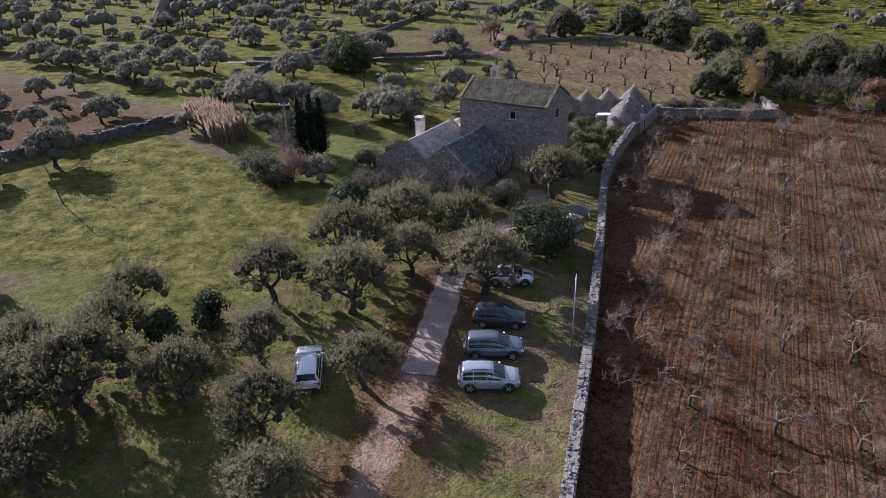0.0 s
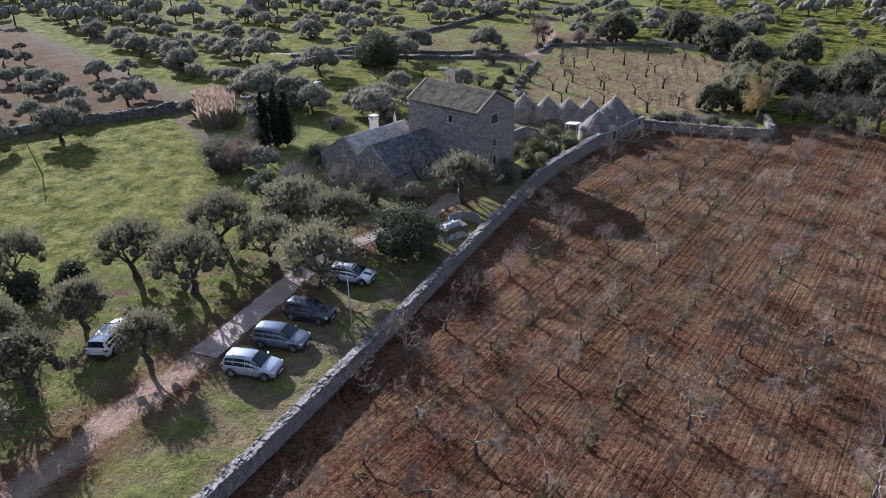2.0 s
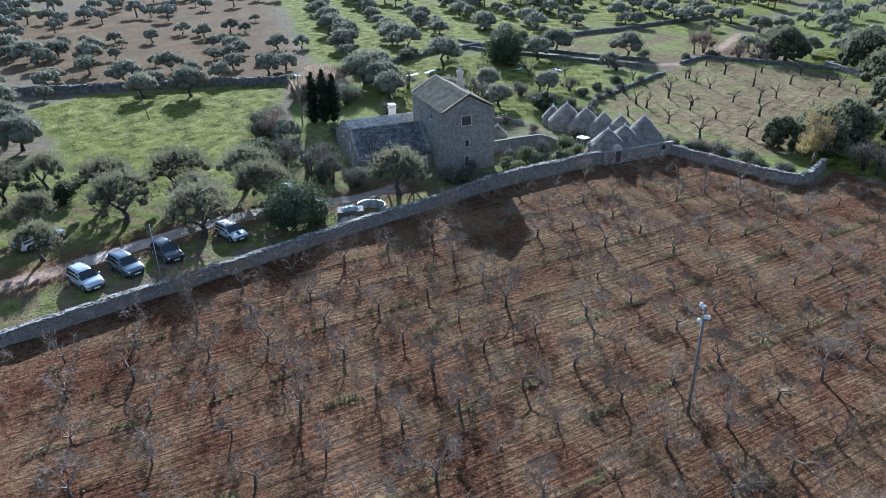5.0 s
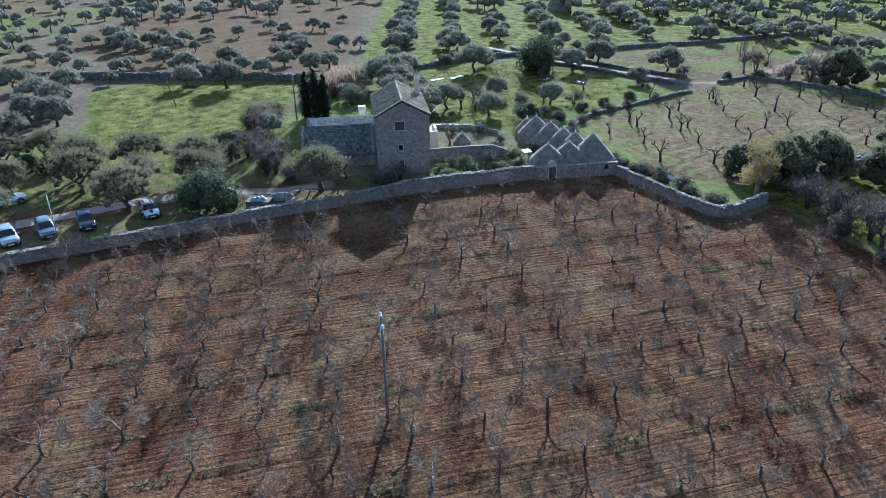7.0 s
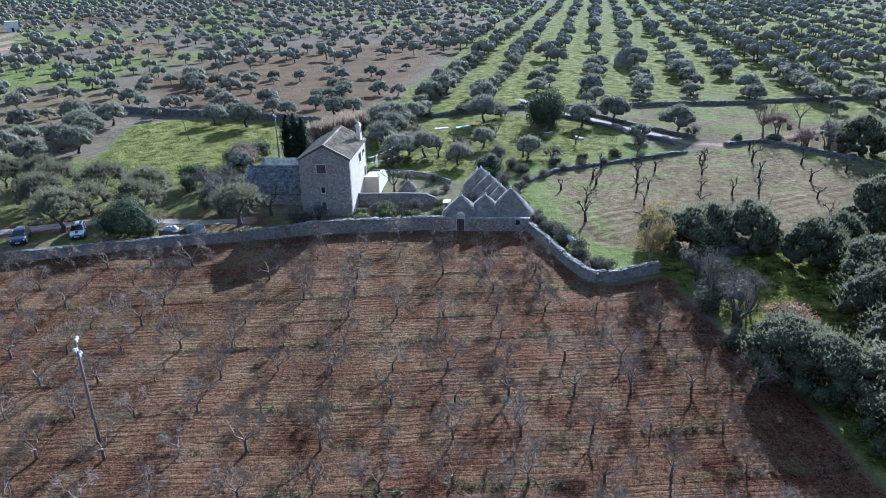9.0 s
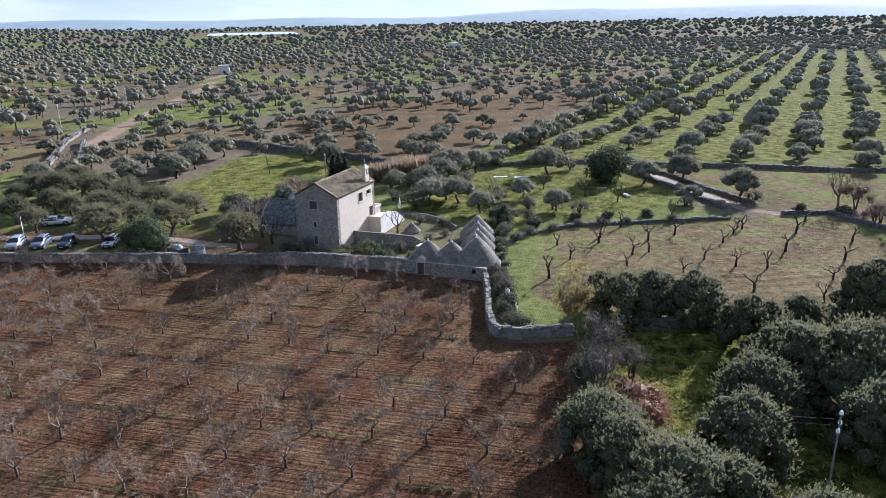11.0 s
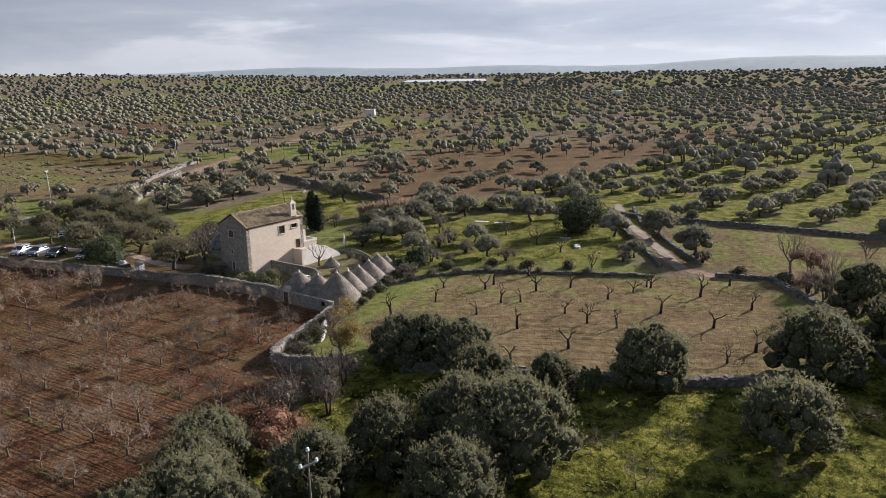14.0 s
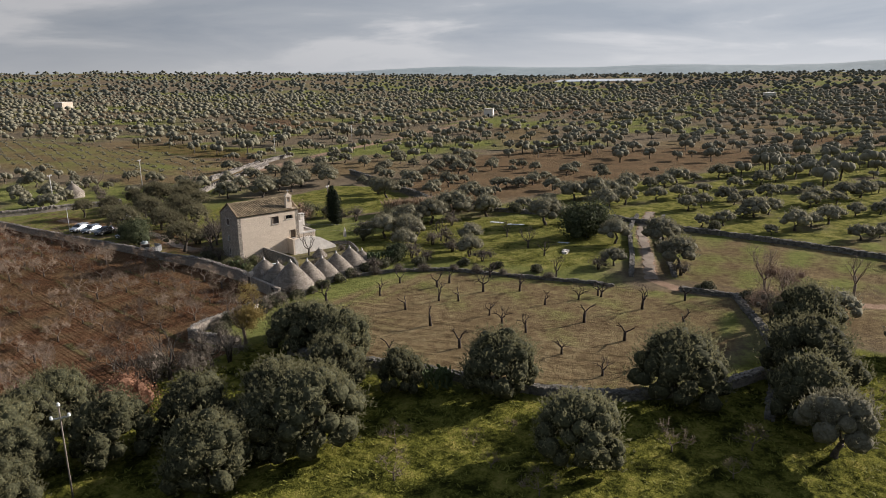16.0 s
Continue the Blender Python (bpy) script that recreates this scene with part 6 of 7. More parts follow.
def plant_bare(kind, name, label, category, x, y, s, turn, group=""):
    t = thing(name, label, category, Matrix.LocRotScale((x, y, ground_z(x, y)), Euler((0, 0, turn)), (s, s, s)), group)
    part("trunk", kind[0], None, t)
    part("branchwork", kind[1], None, t)
    return t


rng = random.Random(31)
GAPS = {(-2, 2), (-1, 2), (0, 2), (1, 2), (0, 6), (-1, 6), (0, 7), (1, 4), (2, 9), (2, 6)}
for j in range(-9, 13):
    for i in range(-5, 12):
        p = FIG_O + FIG_A * i + FIG_B * j
        if (i, j) in GAPS or float(inside(FIELD, np.array([p.x]), np.array([p.y]))[0]) < 1.7 or p.y < 14 or (p.y > 106 and p.x > 40):
            continue
        x, y = p.x + rng.uniform(-0.35, 0.35), p.y + rng.uniform(-0.35, 0.35)
        small = rng.random() < 0.22
        plant_bare(rng.choice(FIGS_SMALL if small else FIGS), "fig_tree", "small bare young fig tree on red soil" if small else "bare pale-barked fig tree on red ploughed soil", "fig tree", x, y, rng.uniform(0.85, 1.2), rng.uniform(0, 6.28), "fig trees in the ploughed field")

ORCH_O, ORCH_A, ORCH_B = Vector((-6.33, 131.3)), Vector((3.353, 6.277)), Vector((-7.36, 4.08))
ORCH_ODD = [(-3.7, 134.0), (-14.8, 125.7), (-20.8, 139.7), (-7.9, 122.1), (-17.9, 137.5), (-12, 113), (-16, 119.5), (-1, 152), (-9, 156)]
spots = [ORCH_O + ORCH_A * i + ORCH_B * j for i in range(-6, 7) for j in range(-5, 6)] + [Vector(p) for p in ORCH_ODD]
for p in spots:
    x, y = p.x + rng.uniform(-0.6, 0.6), p.y + rng.uniform(-0.6, 0.6)
    if float(inside(ORCHARD, np.array([x]), np.array([y]))[0]) > 0.8:
        plant_bare(rng.choice(ALMONDS), "almond_tree", "bare hard-pruned dark almond tree in the brown orchard", "almond tree", x, y, rng.uniform(0.68, 1.0), rng.uniform(0, 6.28), "pruned almond trees in the orchard")

for x, y, s in ((-21.5, 65.0, 1.25), (-25.5, 66.5, 1.1), (-17.5, 66.0, 1.1), (-32, 101, 1.0), (-37, 103, 1.1), (-34.2, 99.4, 1.1), (-31, 113, 1.0), (-40, 119, 1.1), (-36, 124, 0.9), (-45, 112, 1.0), (-26.1, 130.8, 0.9), (-6, 90, 0.8), (-4.5, 88.5, 0.8), (-3.5, 86, 0.7), (22.6, 114.6, 1.35), (27.0, 113.8, 1.45), (31.0, 113.6, 1.4), (36.5, 112.4, 1.3)):
    plant_bare(rng.choice(BARE_MID), "bare_tree", "bare brown branching tree over brushwood", "tree", x, y, s, rng.uniform(0, 6.28))
for x, y, s in ((-13.5, 70.5, 1.5), (-10.4, 73.0, 1.35)):
    plant_bare(rng.choice(BARE_MID), "bare_tree", "bare brown tree beside the stone tower", "tree", x, y, s, rng.uniform(0, 6.28))
plant_bare(BARE_MID[1], "bare_tree", "dark bare tree in front of the whitewashed stair", "tree", -16.9, 89.8, 1.05, 0.6)
yellow = plant_bare(TALL_BARE[0], "leafy_tree", "slender tree with thin yellowing leaves at the wall corner", "tree", 16.2, 112.4, 1.12, 1.0)
r_ = random.Random(12)
lobes_ = [(r_.gauss(0, 0.7), r_.gauss(0, 0.7), r_.uniform(1.2, 6.2), r_.uniform(0.5, 0.8), r_.uniform(0.5, 0.8), r_.uniform(0.5, 0.9)) for _ in range(22)]
v_, f_ = sprays(lobes_, 4400, 0.18, 0.11, 12, -0.2, 0.2)
part("foliage", array_mesh("foliage", v_, f_, LEAF_YELLOW), None, yellow, "thin yellow-brown leaves")
heap = Geo()
r_ = random.Random(21)
for k in range(9):
    x, y, s = r_.uniform(-1.1, 1.1), r_.uniform(-0.5, 0.5), r_.uniform(0.25, 0.5)
    heap.box((x, y, -0.1), (x + s * 1.4, y + s, s * 0.8), jit=0.08, rng=r_)
whole("stone_heap", heap, COPING, "small heap of pale stones in the grass", "stones", m=pose(-39.9, 125.8, ground_z(-39.9, 125.8)))
for x, y, s in ((24.9, 140.5, 0.9), (14.3, 159.8, 1.1), (10.9, 165.1, 1.2), (25.4, 153.8, 1.0), (6.2, 170.9, 1.0), (-3.0, 172.5, 1.0), (15.8, 164.8, 0.9), (29.2, 143.7, 1.1), (21.8, 146.0, 0.8), (24.0, 149.0, 0.7), (18.0, 147.5, 0.6)):
    plant_bare(rng.choice(FIGS_SMALL), "sapling", "small leafless sapling in the glade grass", "sapling", x, y, s, rng.uniform(0, 6.28), "saplings in the glade")
for x, y, s in ((-20.5, 161.5, 1.35), (-33, 158, 1.2), (-37, 168, 1.1), (-46.5, 20.5, 1.5), (-38, -8, 1.2)):
    plant_bare(rng.choice(TALL_BARE), "bare_tree", "tall bare tree with fine upright branches", "tree", x, y, s, rng.uniform(0, 6.28))


# ---- evergreens, scrub, reeds, cactus ----
def bushy(name, label, category, x, y, rad, tall, material, seed, n=1500, long=0.34, wide=0.2, lobes=8, trunk=True, core=0.72):
    r = random.Random(seed)
    lob = []
    for k in range(lobes):
        a, d = r.uniform(0, 6.28), rad * r.uniform(0.0, 0.68)
        s = rad * r.uniform(0.34, 0.55)
        h = tall * (1 - 0.45 * (d / rad) ** 2)
        zc = r.uniform(0.35, 0.95) * max(0.3, h - s * 0.6)
        lob.append((d * math.cos(a), d * math.sin(a), max(s * 0.5, zc), s, s, min(s, h * 0.5)))
    t = thing(name, label, category, Matrix.Translation((x, y, ground_z(x, y))))
    v, f = joined(sprays(lob, n, long, wide, seed, -0.3 if core < 0.4 else 0.0, 0.72 if core > 0.4 else 0.15), lump_core(lob, core, seed))
    part("crown", array_mesh("crown", v, f, material), None, t)
    if trunk:
        for k in range(3):
            g = Geo()
            a = k * 2.1
            g.tube([(0.1 * math.cos(a), 0.1 * math.sin(a), -0.2), (0.35 * math.cos(a) * rad * 0.4, 0.35 * math.sin(a) * rad * 0.4, tall * 0.35), (math.cos(a) * rad * 0.4, math.sin(a) * rad * 0.4, tall * 0.65)], [0.13, 0.1, 0.04], 5)
            part("stem", g, BARK, t)
    return t


bushy("carob_tree", "dense dark green carob tree beside the stone wall", "carob tree", -7.2, 56.2, 3.6, 5.0, LEAF_DARK, 1, 9000, 0.25, 0.12, 16)
bushy("carob_tree", "dense dark green evergreen tree by the track", "tree", -52.3, 124.6, 5.0, 6.2, LEAF_DARK, 2, 6500, 0.5, 0.26, 16)
bushy("laurel_bush", "dark glossy evergreen bush by the drive", "bush", -27.0, 61.5, 2.3, 3.4, LEAF_DARK, 3, 2200, 0.3, 0.2, 9)
bushy("laurel_bush", "dark evergreen bush by the drive", "bush", -29.5, 39.2, 1.8, 2.2, LEAF_DARK, 4, 1500, 0.3, 0.2, 8)
bushy("laurel_bush", "dark evergreen bush by the drive", "bush", -31.5, 36.5, 1.6, 2.0, LEAF_DARK, 5, 1500, 0.3, 0.2, 8)
bushy("red_leaf_bush", "bush with dry reddish-brown leaves at the field corner", "bush", 33.6, 116.5, 2.6, 3.8, LEAF_DRY, 6, 3600, 0.22, 0.13, 16)
BRUSH = [(-10.5, 105.4, 1.1, 1.2), (-13.2, 107.2, 1.2, 1.4), (-16.4, 109.2, 1.1, 1.2), (-18.6, 112.4, 1.2, 1.3), (-20.8, 116.2, 1.1, 1.1), (-21.8, 119.6, 1.2, 1.3), (-22.8, 123.6, 1.1, 1.1), (-24.2, 130.5, 1.2, 1.3), (-33.7, 103.4, 2.2, 2.6), (-24.0, 109.0, 1.6, 2.0), (-31.3, 109.2, 1.7, 2.0), (-42.5, 78.1, 2.4, 3.2), (-40.6, 75.6, 2.2, 3.0), (-36.0, 86.0, 2.0, 2.4), (4.6, 105.7, 1.6, 2.3), (7.6, 106.2, 1.7, 2.5), (15.4, 106.6, 1.3, 1.6), (-48.0, 98.0, 2.2, 3.0), (-20.5, 96.0, 1.2, 1.4), (-22.0, 92.5, 1.0, 1.2), (-15.5, 97.0, 1.0, 1.2), (-13.0, 95.0, 0.9, 1.1), (-24.2, 63.4, 2.5, 3.8), (-20.0, 64.6, 3.0, 4.4), (-16.3, 65.6, 2.7, 4.0), (-27.0, 66.0, 2.2, 3.4), (-22.2, 67.4, 2.2, 3.6), (-12.2, 66.4, 1.8, 2.6), (-37.0, 104.0, 2.0, 2.8), (-31.5, 109.0, 2.0, 2.6), (-9.4, 98.8, 1.4, 1.8), (1.2, 104.6, 1.4, 2.2), (-15.0, 105.4, 1.6, 2.4), (-24.0, 106.0, 2.2, 3.0), (-28.0, 117.0, 2.0, 2.4), (-8.6, 86.4, 1.3, 1.6), (-8.2, 91.6, 1.2, 1.5), (-20.5, 161.0, 2.6, 4.6), (-24.5, 160.5, 2.0, 3.4), (-33.0, 134.5, 2.0, 2.6), (-63.0, 118.0, 2.4, 3.2), (-36.0, 146.0, 1.8, 2.4), (24.5, 114.6, 2.3, 4.4), (29.2, 114.2, 2.4, 4.6), (20.8, 115.2, 2.3, 4.2), (26.8, 117.0, 2.2, 4.0), (36.2, 113.8, 2.2, 4.2), (-33, 2, 2.0, 2.4), (-38, 8, 1.8, 2.0), (-43, 2, 2.0, 2.2), (-48, 9, 1.8, 2.0), (-36, -6, 2.0, 2.6), (-52, -4, 2.0, 2.2), (-57, 4, 1.8, 1.8), (-43, 13, 1.7, 2.0), (-29, 8, 1.8, 2.2), (-60, -12, 2.0, 2.0), (-48, -18, 2.0, 2.2), (-40, -18, 1.8, 2.0), (-62, 93, 2.0, 2.4), (-58, 89, 2.2, 2.6), (-52, 88, 2.0, 2.4), (-47, 87, 2.0, 2.2), (-7.2, 79, 1.6, 2.6), (-7.5, 76, 1.6, 2.6)]
for k, (x, y, rad, tall) in enumerate(BRUSH):
    bushy("brush_bush", "leafless grey-brown brushwood thicket", "bush", x, y, rad, tall, LEAF_TWIG, 150 + k, int(800 * rad), 0.36, 0.034, 9, True, 0.3)
bushy("russet_bush", "large russet leafless shrub beside the cypresses", "bush", -36.7, 67.7, 3.4, 4.6, LEAF_RUSSET, 181, 5200, 0.36, 0.04, 14, True, 0.35)
bushy("russet_bush", "tall russet leafless shrub by the lane", "bush", -32.5, 160.4, 3.6, 5.2, LEAF_RUSSET, 183, 4600, 0.4, 0.04, 14, True, 0.3)
bushy("russet_bush", "russet shrub at the end of the lane", "bush", -24.0, 159.4, 2.6, 3.8, LEAF_RUSSET, 182, 2600, 0.36, 0.04, 10, True, 0.35)
bushy("laurel_bush", "dense dark evergreen bush behind the trulli", "bush", -21.8, 105.0, 2.3, 3.0, LEAF_DARK, 190, 2600, 0.24, 0.15, 12)
SCRUB = [(-30.0, 90.6, 2.4, 3.2), (-45.3, 84.0, 2.6, 3.4), (-27.5, 78.0, 2.0, 2.6), (-30.0, 74.5, 2.2, 2.8), (-4.0, 79.5, 1.2, 1.3), (-6.3, 77.0, 1.3, 1.5), (-40, 67.5, 2.9, 3.2), (-43, 70.5, 2.4, 3.0), (-37.5, 65.5, 2.2, 2.6), (-16.5, 64.5, 1.8, 2.4), (-12.5, 67.0, 1.7, 2.2), (-23.5, 61.0, 2.0, 2.6), (11.0, 106.6, 1.5, 1.9), (13.5, 106.2, 1.4, 1.7), (8.5, 105.9, 1.5, 2.0), (15.8, 107.6, 1.3, 1.3), (6.0, 105.3, 1.3, 1.8), (4.0, 105.2, 1.2, 1.6), (1.5, 105.5, 1.2, 1.4), (-1.5, 105.6, 1.1, 1.3), (27, 112.5, 1.8, 2.2), (24.5, 114.5, 1.6, 2.0), (33, 112, 1.5, 1.8)]
for k, (x, y, rad, tall) in enumerate(SCRUB):
    bushy("scrub_bush", "tangled grey-brown scrub bush", "bush", x, y, rad, tall, LEAF_SCRUB, 20 + k, int(900 * rad), 0.26, 0.1, 7, True, 0.5)
COURT_SHRUBS = [(-6.3, 84.2, 1.3, 1.7), (-7.0, 87.6, 1.5, 1.8), (-7.2, 94.6, 1.4, 1.6), (-4.6, 84.5, 1.2, 1.4), (-4.5, 94.0, 1.2, 1.4), (-3.2, 91.0, 1.4, 1.6), (-5.2, 87.5, 1.5, 1.7), (-1.6, 93.2, 1.0, 1.3)]
for k, (x, y, rad, tall) in enumerate(COURT_SHRUBS):
    bushy("garden_shrub", "light green leafy shrub in the walled court", "shrub", x, y, rad, tall, LEAF_SHRUB, 220 + k, int(1100 * rad), 0.24, 0.09, 8, True, 0.5)
HEDGE = [(-24, 116, 1.2, 1.2), (-25.5, 121, 1.1, 1.1), (-27, 127, 1.2, 1.3), (-21, 109.5, 1.3, 1.4), (-17.5, 105.5, 1.3, 1.4), (-20, 105, 1.4, 1.6), (-63, 91, 2.0, 2.2), (-64, 97, 2.0, 2.4), (-66, 103, 2.2, 2.4), (-67, 110, 2.2, 2.2), (-68, 143, 2.0, 2.0), (-30, 151, 1.3, 1.5), (-28, 157, 1.4, 1.6), (-4.5, 105.0, 1.1, 1.3), (-7.5, 104.9, 1.0, 1.2), (-10.5, 105.0, 1.1, 1.3), (-13.5, 104.8, 1.2, 1.5)]
for k, (x, y, rad, tall) in enumerate(HEDGE):
    bushy("scrub_bush", "low dull green scrub along a dry stone wall", "bush", x, y, rad, tall, LEAF_SCRUB, 60 + k, int(500 * rad), 0.34, 0.18, 6, False, 0.7)


def make_cypress(x, y, tall, rad, seed):
    r = random.Random(seed)
    t = thing("cypress_tree", "tall narrow dark green cypress", "cypress", Matrix.Translation((x, y, ground_z(x, y))), "cypresses")
    lob = []
    for k in range(16):
        f = k / 15
        w = rad * (0.80 + 0.10 * math.sin(f * 3.0) + r.uniform(-0.06, 0.06)) * (1 - 0.62 * max(0, f - 0.72) / 0.28)
        lob.append((r.uniform(-0.14, 0.14), r.uniform(-0.14, 0.14), 0.6 + f * (tall - 1.0), w, w, tall / 15))
    v, f = joined(sprays(lob, 2400, 0.36, 0.09, seed), lump_core(lob, 0.82, seed))
    part("crown", array_mesh("crown", v, f, LEAF_CYPRESS), None, t)
    g = Geo()
    g.tube([(0, 0, -0.2), (0, 0, 1.5)], [0.16, 0.12], 7)
    part("trunk", g, BARK, t)


for k, (x, y, tall) in enumerate(((-38.8, 75.0, 7.6), (-38.0, 76.3, 7.9), (-37.4, 77.5, 7.2))):
    make_cypress(x, y, tall, 1.1, 90 + k)


def make_reeds(x, y, rad, seed):
    r = np.random.RandomState(seed)
    n = 700
    a, d = r.uniform(0, 6.28, n), rad * np.sqrt(r.uniform(size=n))
    bx, by = d * np.cos(a), d * np.sin(a)
    h = r.uniform(2.0, 3.6, n)
    lx, ly = r.normal(0, 0.35, n), r.normal(0, 0.35, n)
    w = 0.07
    v = np.stack([np.stack([bx - w, by, np.full(n, -0.1)], 1), np.stack([bx + w, by, np.full(n, -0.1)], 1), np.stack([bx + lx + w * 1.6, by + ly + 0.1, h * 0.8], 1), np.stack([bx + lx * 1.5, by + ly * 1.5, h], 1)], 1).reshape(-1, 3)
    t = thing("reed_clump", "clump of dry tan giant reeds", "reeds", Matrix.Translation((x, y, ground_z(x, y))), kind="stuff")
    tagged(part("stalks", array_mesh("stalks", v, np.arange(4 * n).reshape(n, 4), LEAF_REED), None, t), kind="stuff")


for k, (x, y) in enumerate(((-52.5, 81), (-55.5, 83.5), (-57.5, 86), (-60, 87.5))):
    make_reeds(x, y, 2.4, k)


def make_cactus(x, y, s, seed):
    """A prickly pear of flat rounded pads."""
    r = random.Random(seed)
    t = thing("prickly_pear", "green prickly pear cactus with flat pads", "cactus", Matrix.Translation((x, y, ground_z(x, y))), "prickly pears")
    ends = [(Vector((r.uniform(-0.6, 0.6) * s, r.uniform(-0.6, 0.6) * s, 0)), 0) for _ in range(7)]
    while ends:
        p, lvl = ends.pop()
        d = Vector((r.uniform(-0.6, 0.6), r.uniform(-0.6, 0.6), 1)).normalized()
        side = d.cross(Vector((r.uniform(-1, 1), r.uniform(-1, 1), 0.1))).normalized()
        flat = d.cross(side)
        hgt, wid = r.uniform(0.38, 0.55) * s, r.uniform(0.14, 0.2) * s
        g = Geo()
        rows = []
        for f, w in ((0.0, 0.25), (0.25, 0.75), (0.6, 1.0), (0.88, 0.7), (1.0, 0.15)):
            c = p + d * hgt * f
            rows.append([c + side * wid * w * math.cos(q * math.pi / 3) + flat * 0.05 * w * math.sin(q * math.pi / 3) for q in range(6)])
        g.rings(rows)
        part("pad", g, LEAF_CACTUS, t)
        if lvl < 3:
            for _ in range(r.choice((1, 2, 2))):
                ends.append((p + d * hgt * 0.95, lvl + 1))


for k, (x, y, s) in enumerate(((-17.5, 103.6, 1.3), (-19.0, 104.6, 1.2), (14.6, 136.9, 1.3), (13.9, 138.5, 1.2), (-4.0, 86.8, 1.0), (-3.0, 89.5, 1.0))):
    make_cactus(x, y, s, 70 + k)


# ---- grass tufts ----
def make_tufts(name, poly, n, tall, seed, material, label, ok=None):
    r = np.random.RandomState(seed)
    xs, ys = [p[0] for p in poly], [p[1] for p in poly]
    x, y = r.uniform(max(min(xs), -85), min(max(xs), 62), n * 4), r.uniform(max(min(ys), 12), min(max(ys), 178), n * 4)
    keep = (inside(poly, x, y) > 0.5) & (waves(x, y, 5, seed) + r.normal(0, 0.5, n * 4) > 0.0)
    if ok is not None:
        keep &= ok(x, y)
    x, y = x[keep][:n], y[keep][:n]
    n = len(x)
    z = height(x, y)
    vs = []
    for k in range(4):
        a = r.uniform(0, 6.28, n)
        h, w, o = tall * r.uniform(0.5, 1.3, n), 0.02 + 0.05 * r.uniform(size=n), r.uniform(0.05, 0.3, n)
        c, s = np.cos(a), np.sin(a)
        vs.append(np.stack([np.stack([x - s * w, y + c * w, z - 0.03], 1), np.stack([x + s * w, y - c * w, z - 0.03], 1), np.stack([x + c * o + s * w * 0.7, y + s * o - c * w * 0.7, z + h * 0.7], 1), np.stack([x + c * o * 1.6, y + s * o * 1.6, z + h], 1)], 1))
    v = np.concatenate(vs).reshape(-1, 3)
    ob = new(name, array_mesh(name, v, np.arange(len(v)).reshape(-1, 4), material))
    tagged(ob, label, "grass", kind="stuff")


make_tufts("meadow_grass", MEADOW, 3500, 0.05, 1, LEAF_GRASS, "bright green uneven meadow grass")
make_tufts("yard_grass", YARD, 2000, 0.05, 2, LEAF_GRASS, "short patchy grass of the car park", lambda x, y: line_distance(DRIVE + [(-12, 20)], x, y) > 2.2)
make_tufts("glade_grass", GLADE, 12000, 0.2, 3, LEAF_GRASS, "lush green grass under olive trees")
make_tufts("north_grass", NORTH, 2500, 0.11, 4, LEAF_GRASS, "green grass behind the trulli")
det_ = FIG_A.x * FIG_B.y - FIG_A.y * FIG_B.x
make_tufts("field_weeds", FIELD, 18000, 0.19, 5, LEAF_WEED, "green weeds along the tree lines", lambda x, y: (np.abs((((x - FIG_O.x) * FIG_B.y - (y - FIG_O.y) * FIG_B.x) / det_ + 0.5) % 1 - 0.5) * 4.6 < 0.35) & (waves(x, y, 7, 31) > 0.1))


# ---- cars ----
def lerp_at(table, x):
    """Value at x in a table of (x, value), eased between its points."""
    for (xa, va), (xb, vb) in zip(table, table[1:]):
        if x <= xb:
            return va + (vb - va) * max(0.0, min(1.0, (x - xa) / (xb - xa)))
    return table[-1][1]


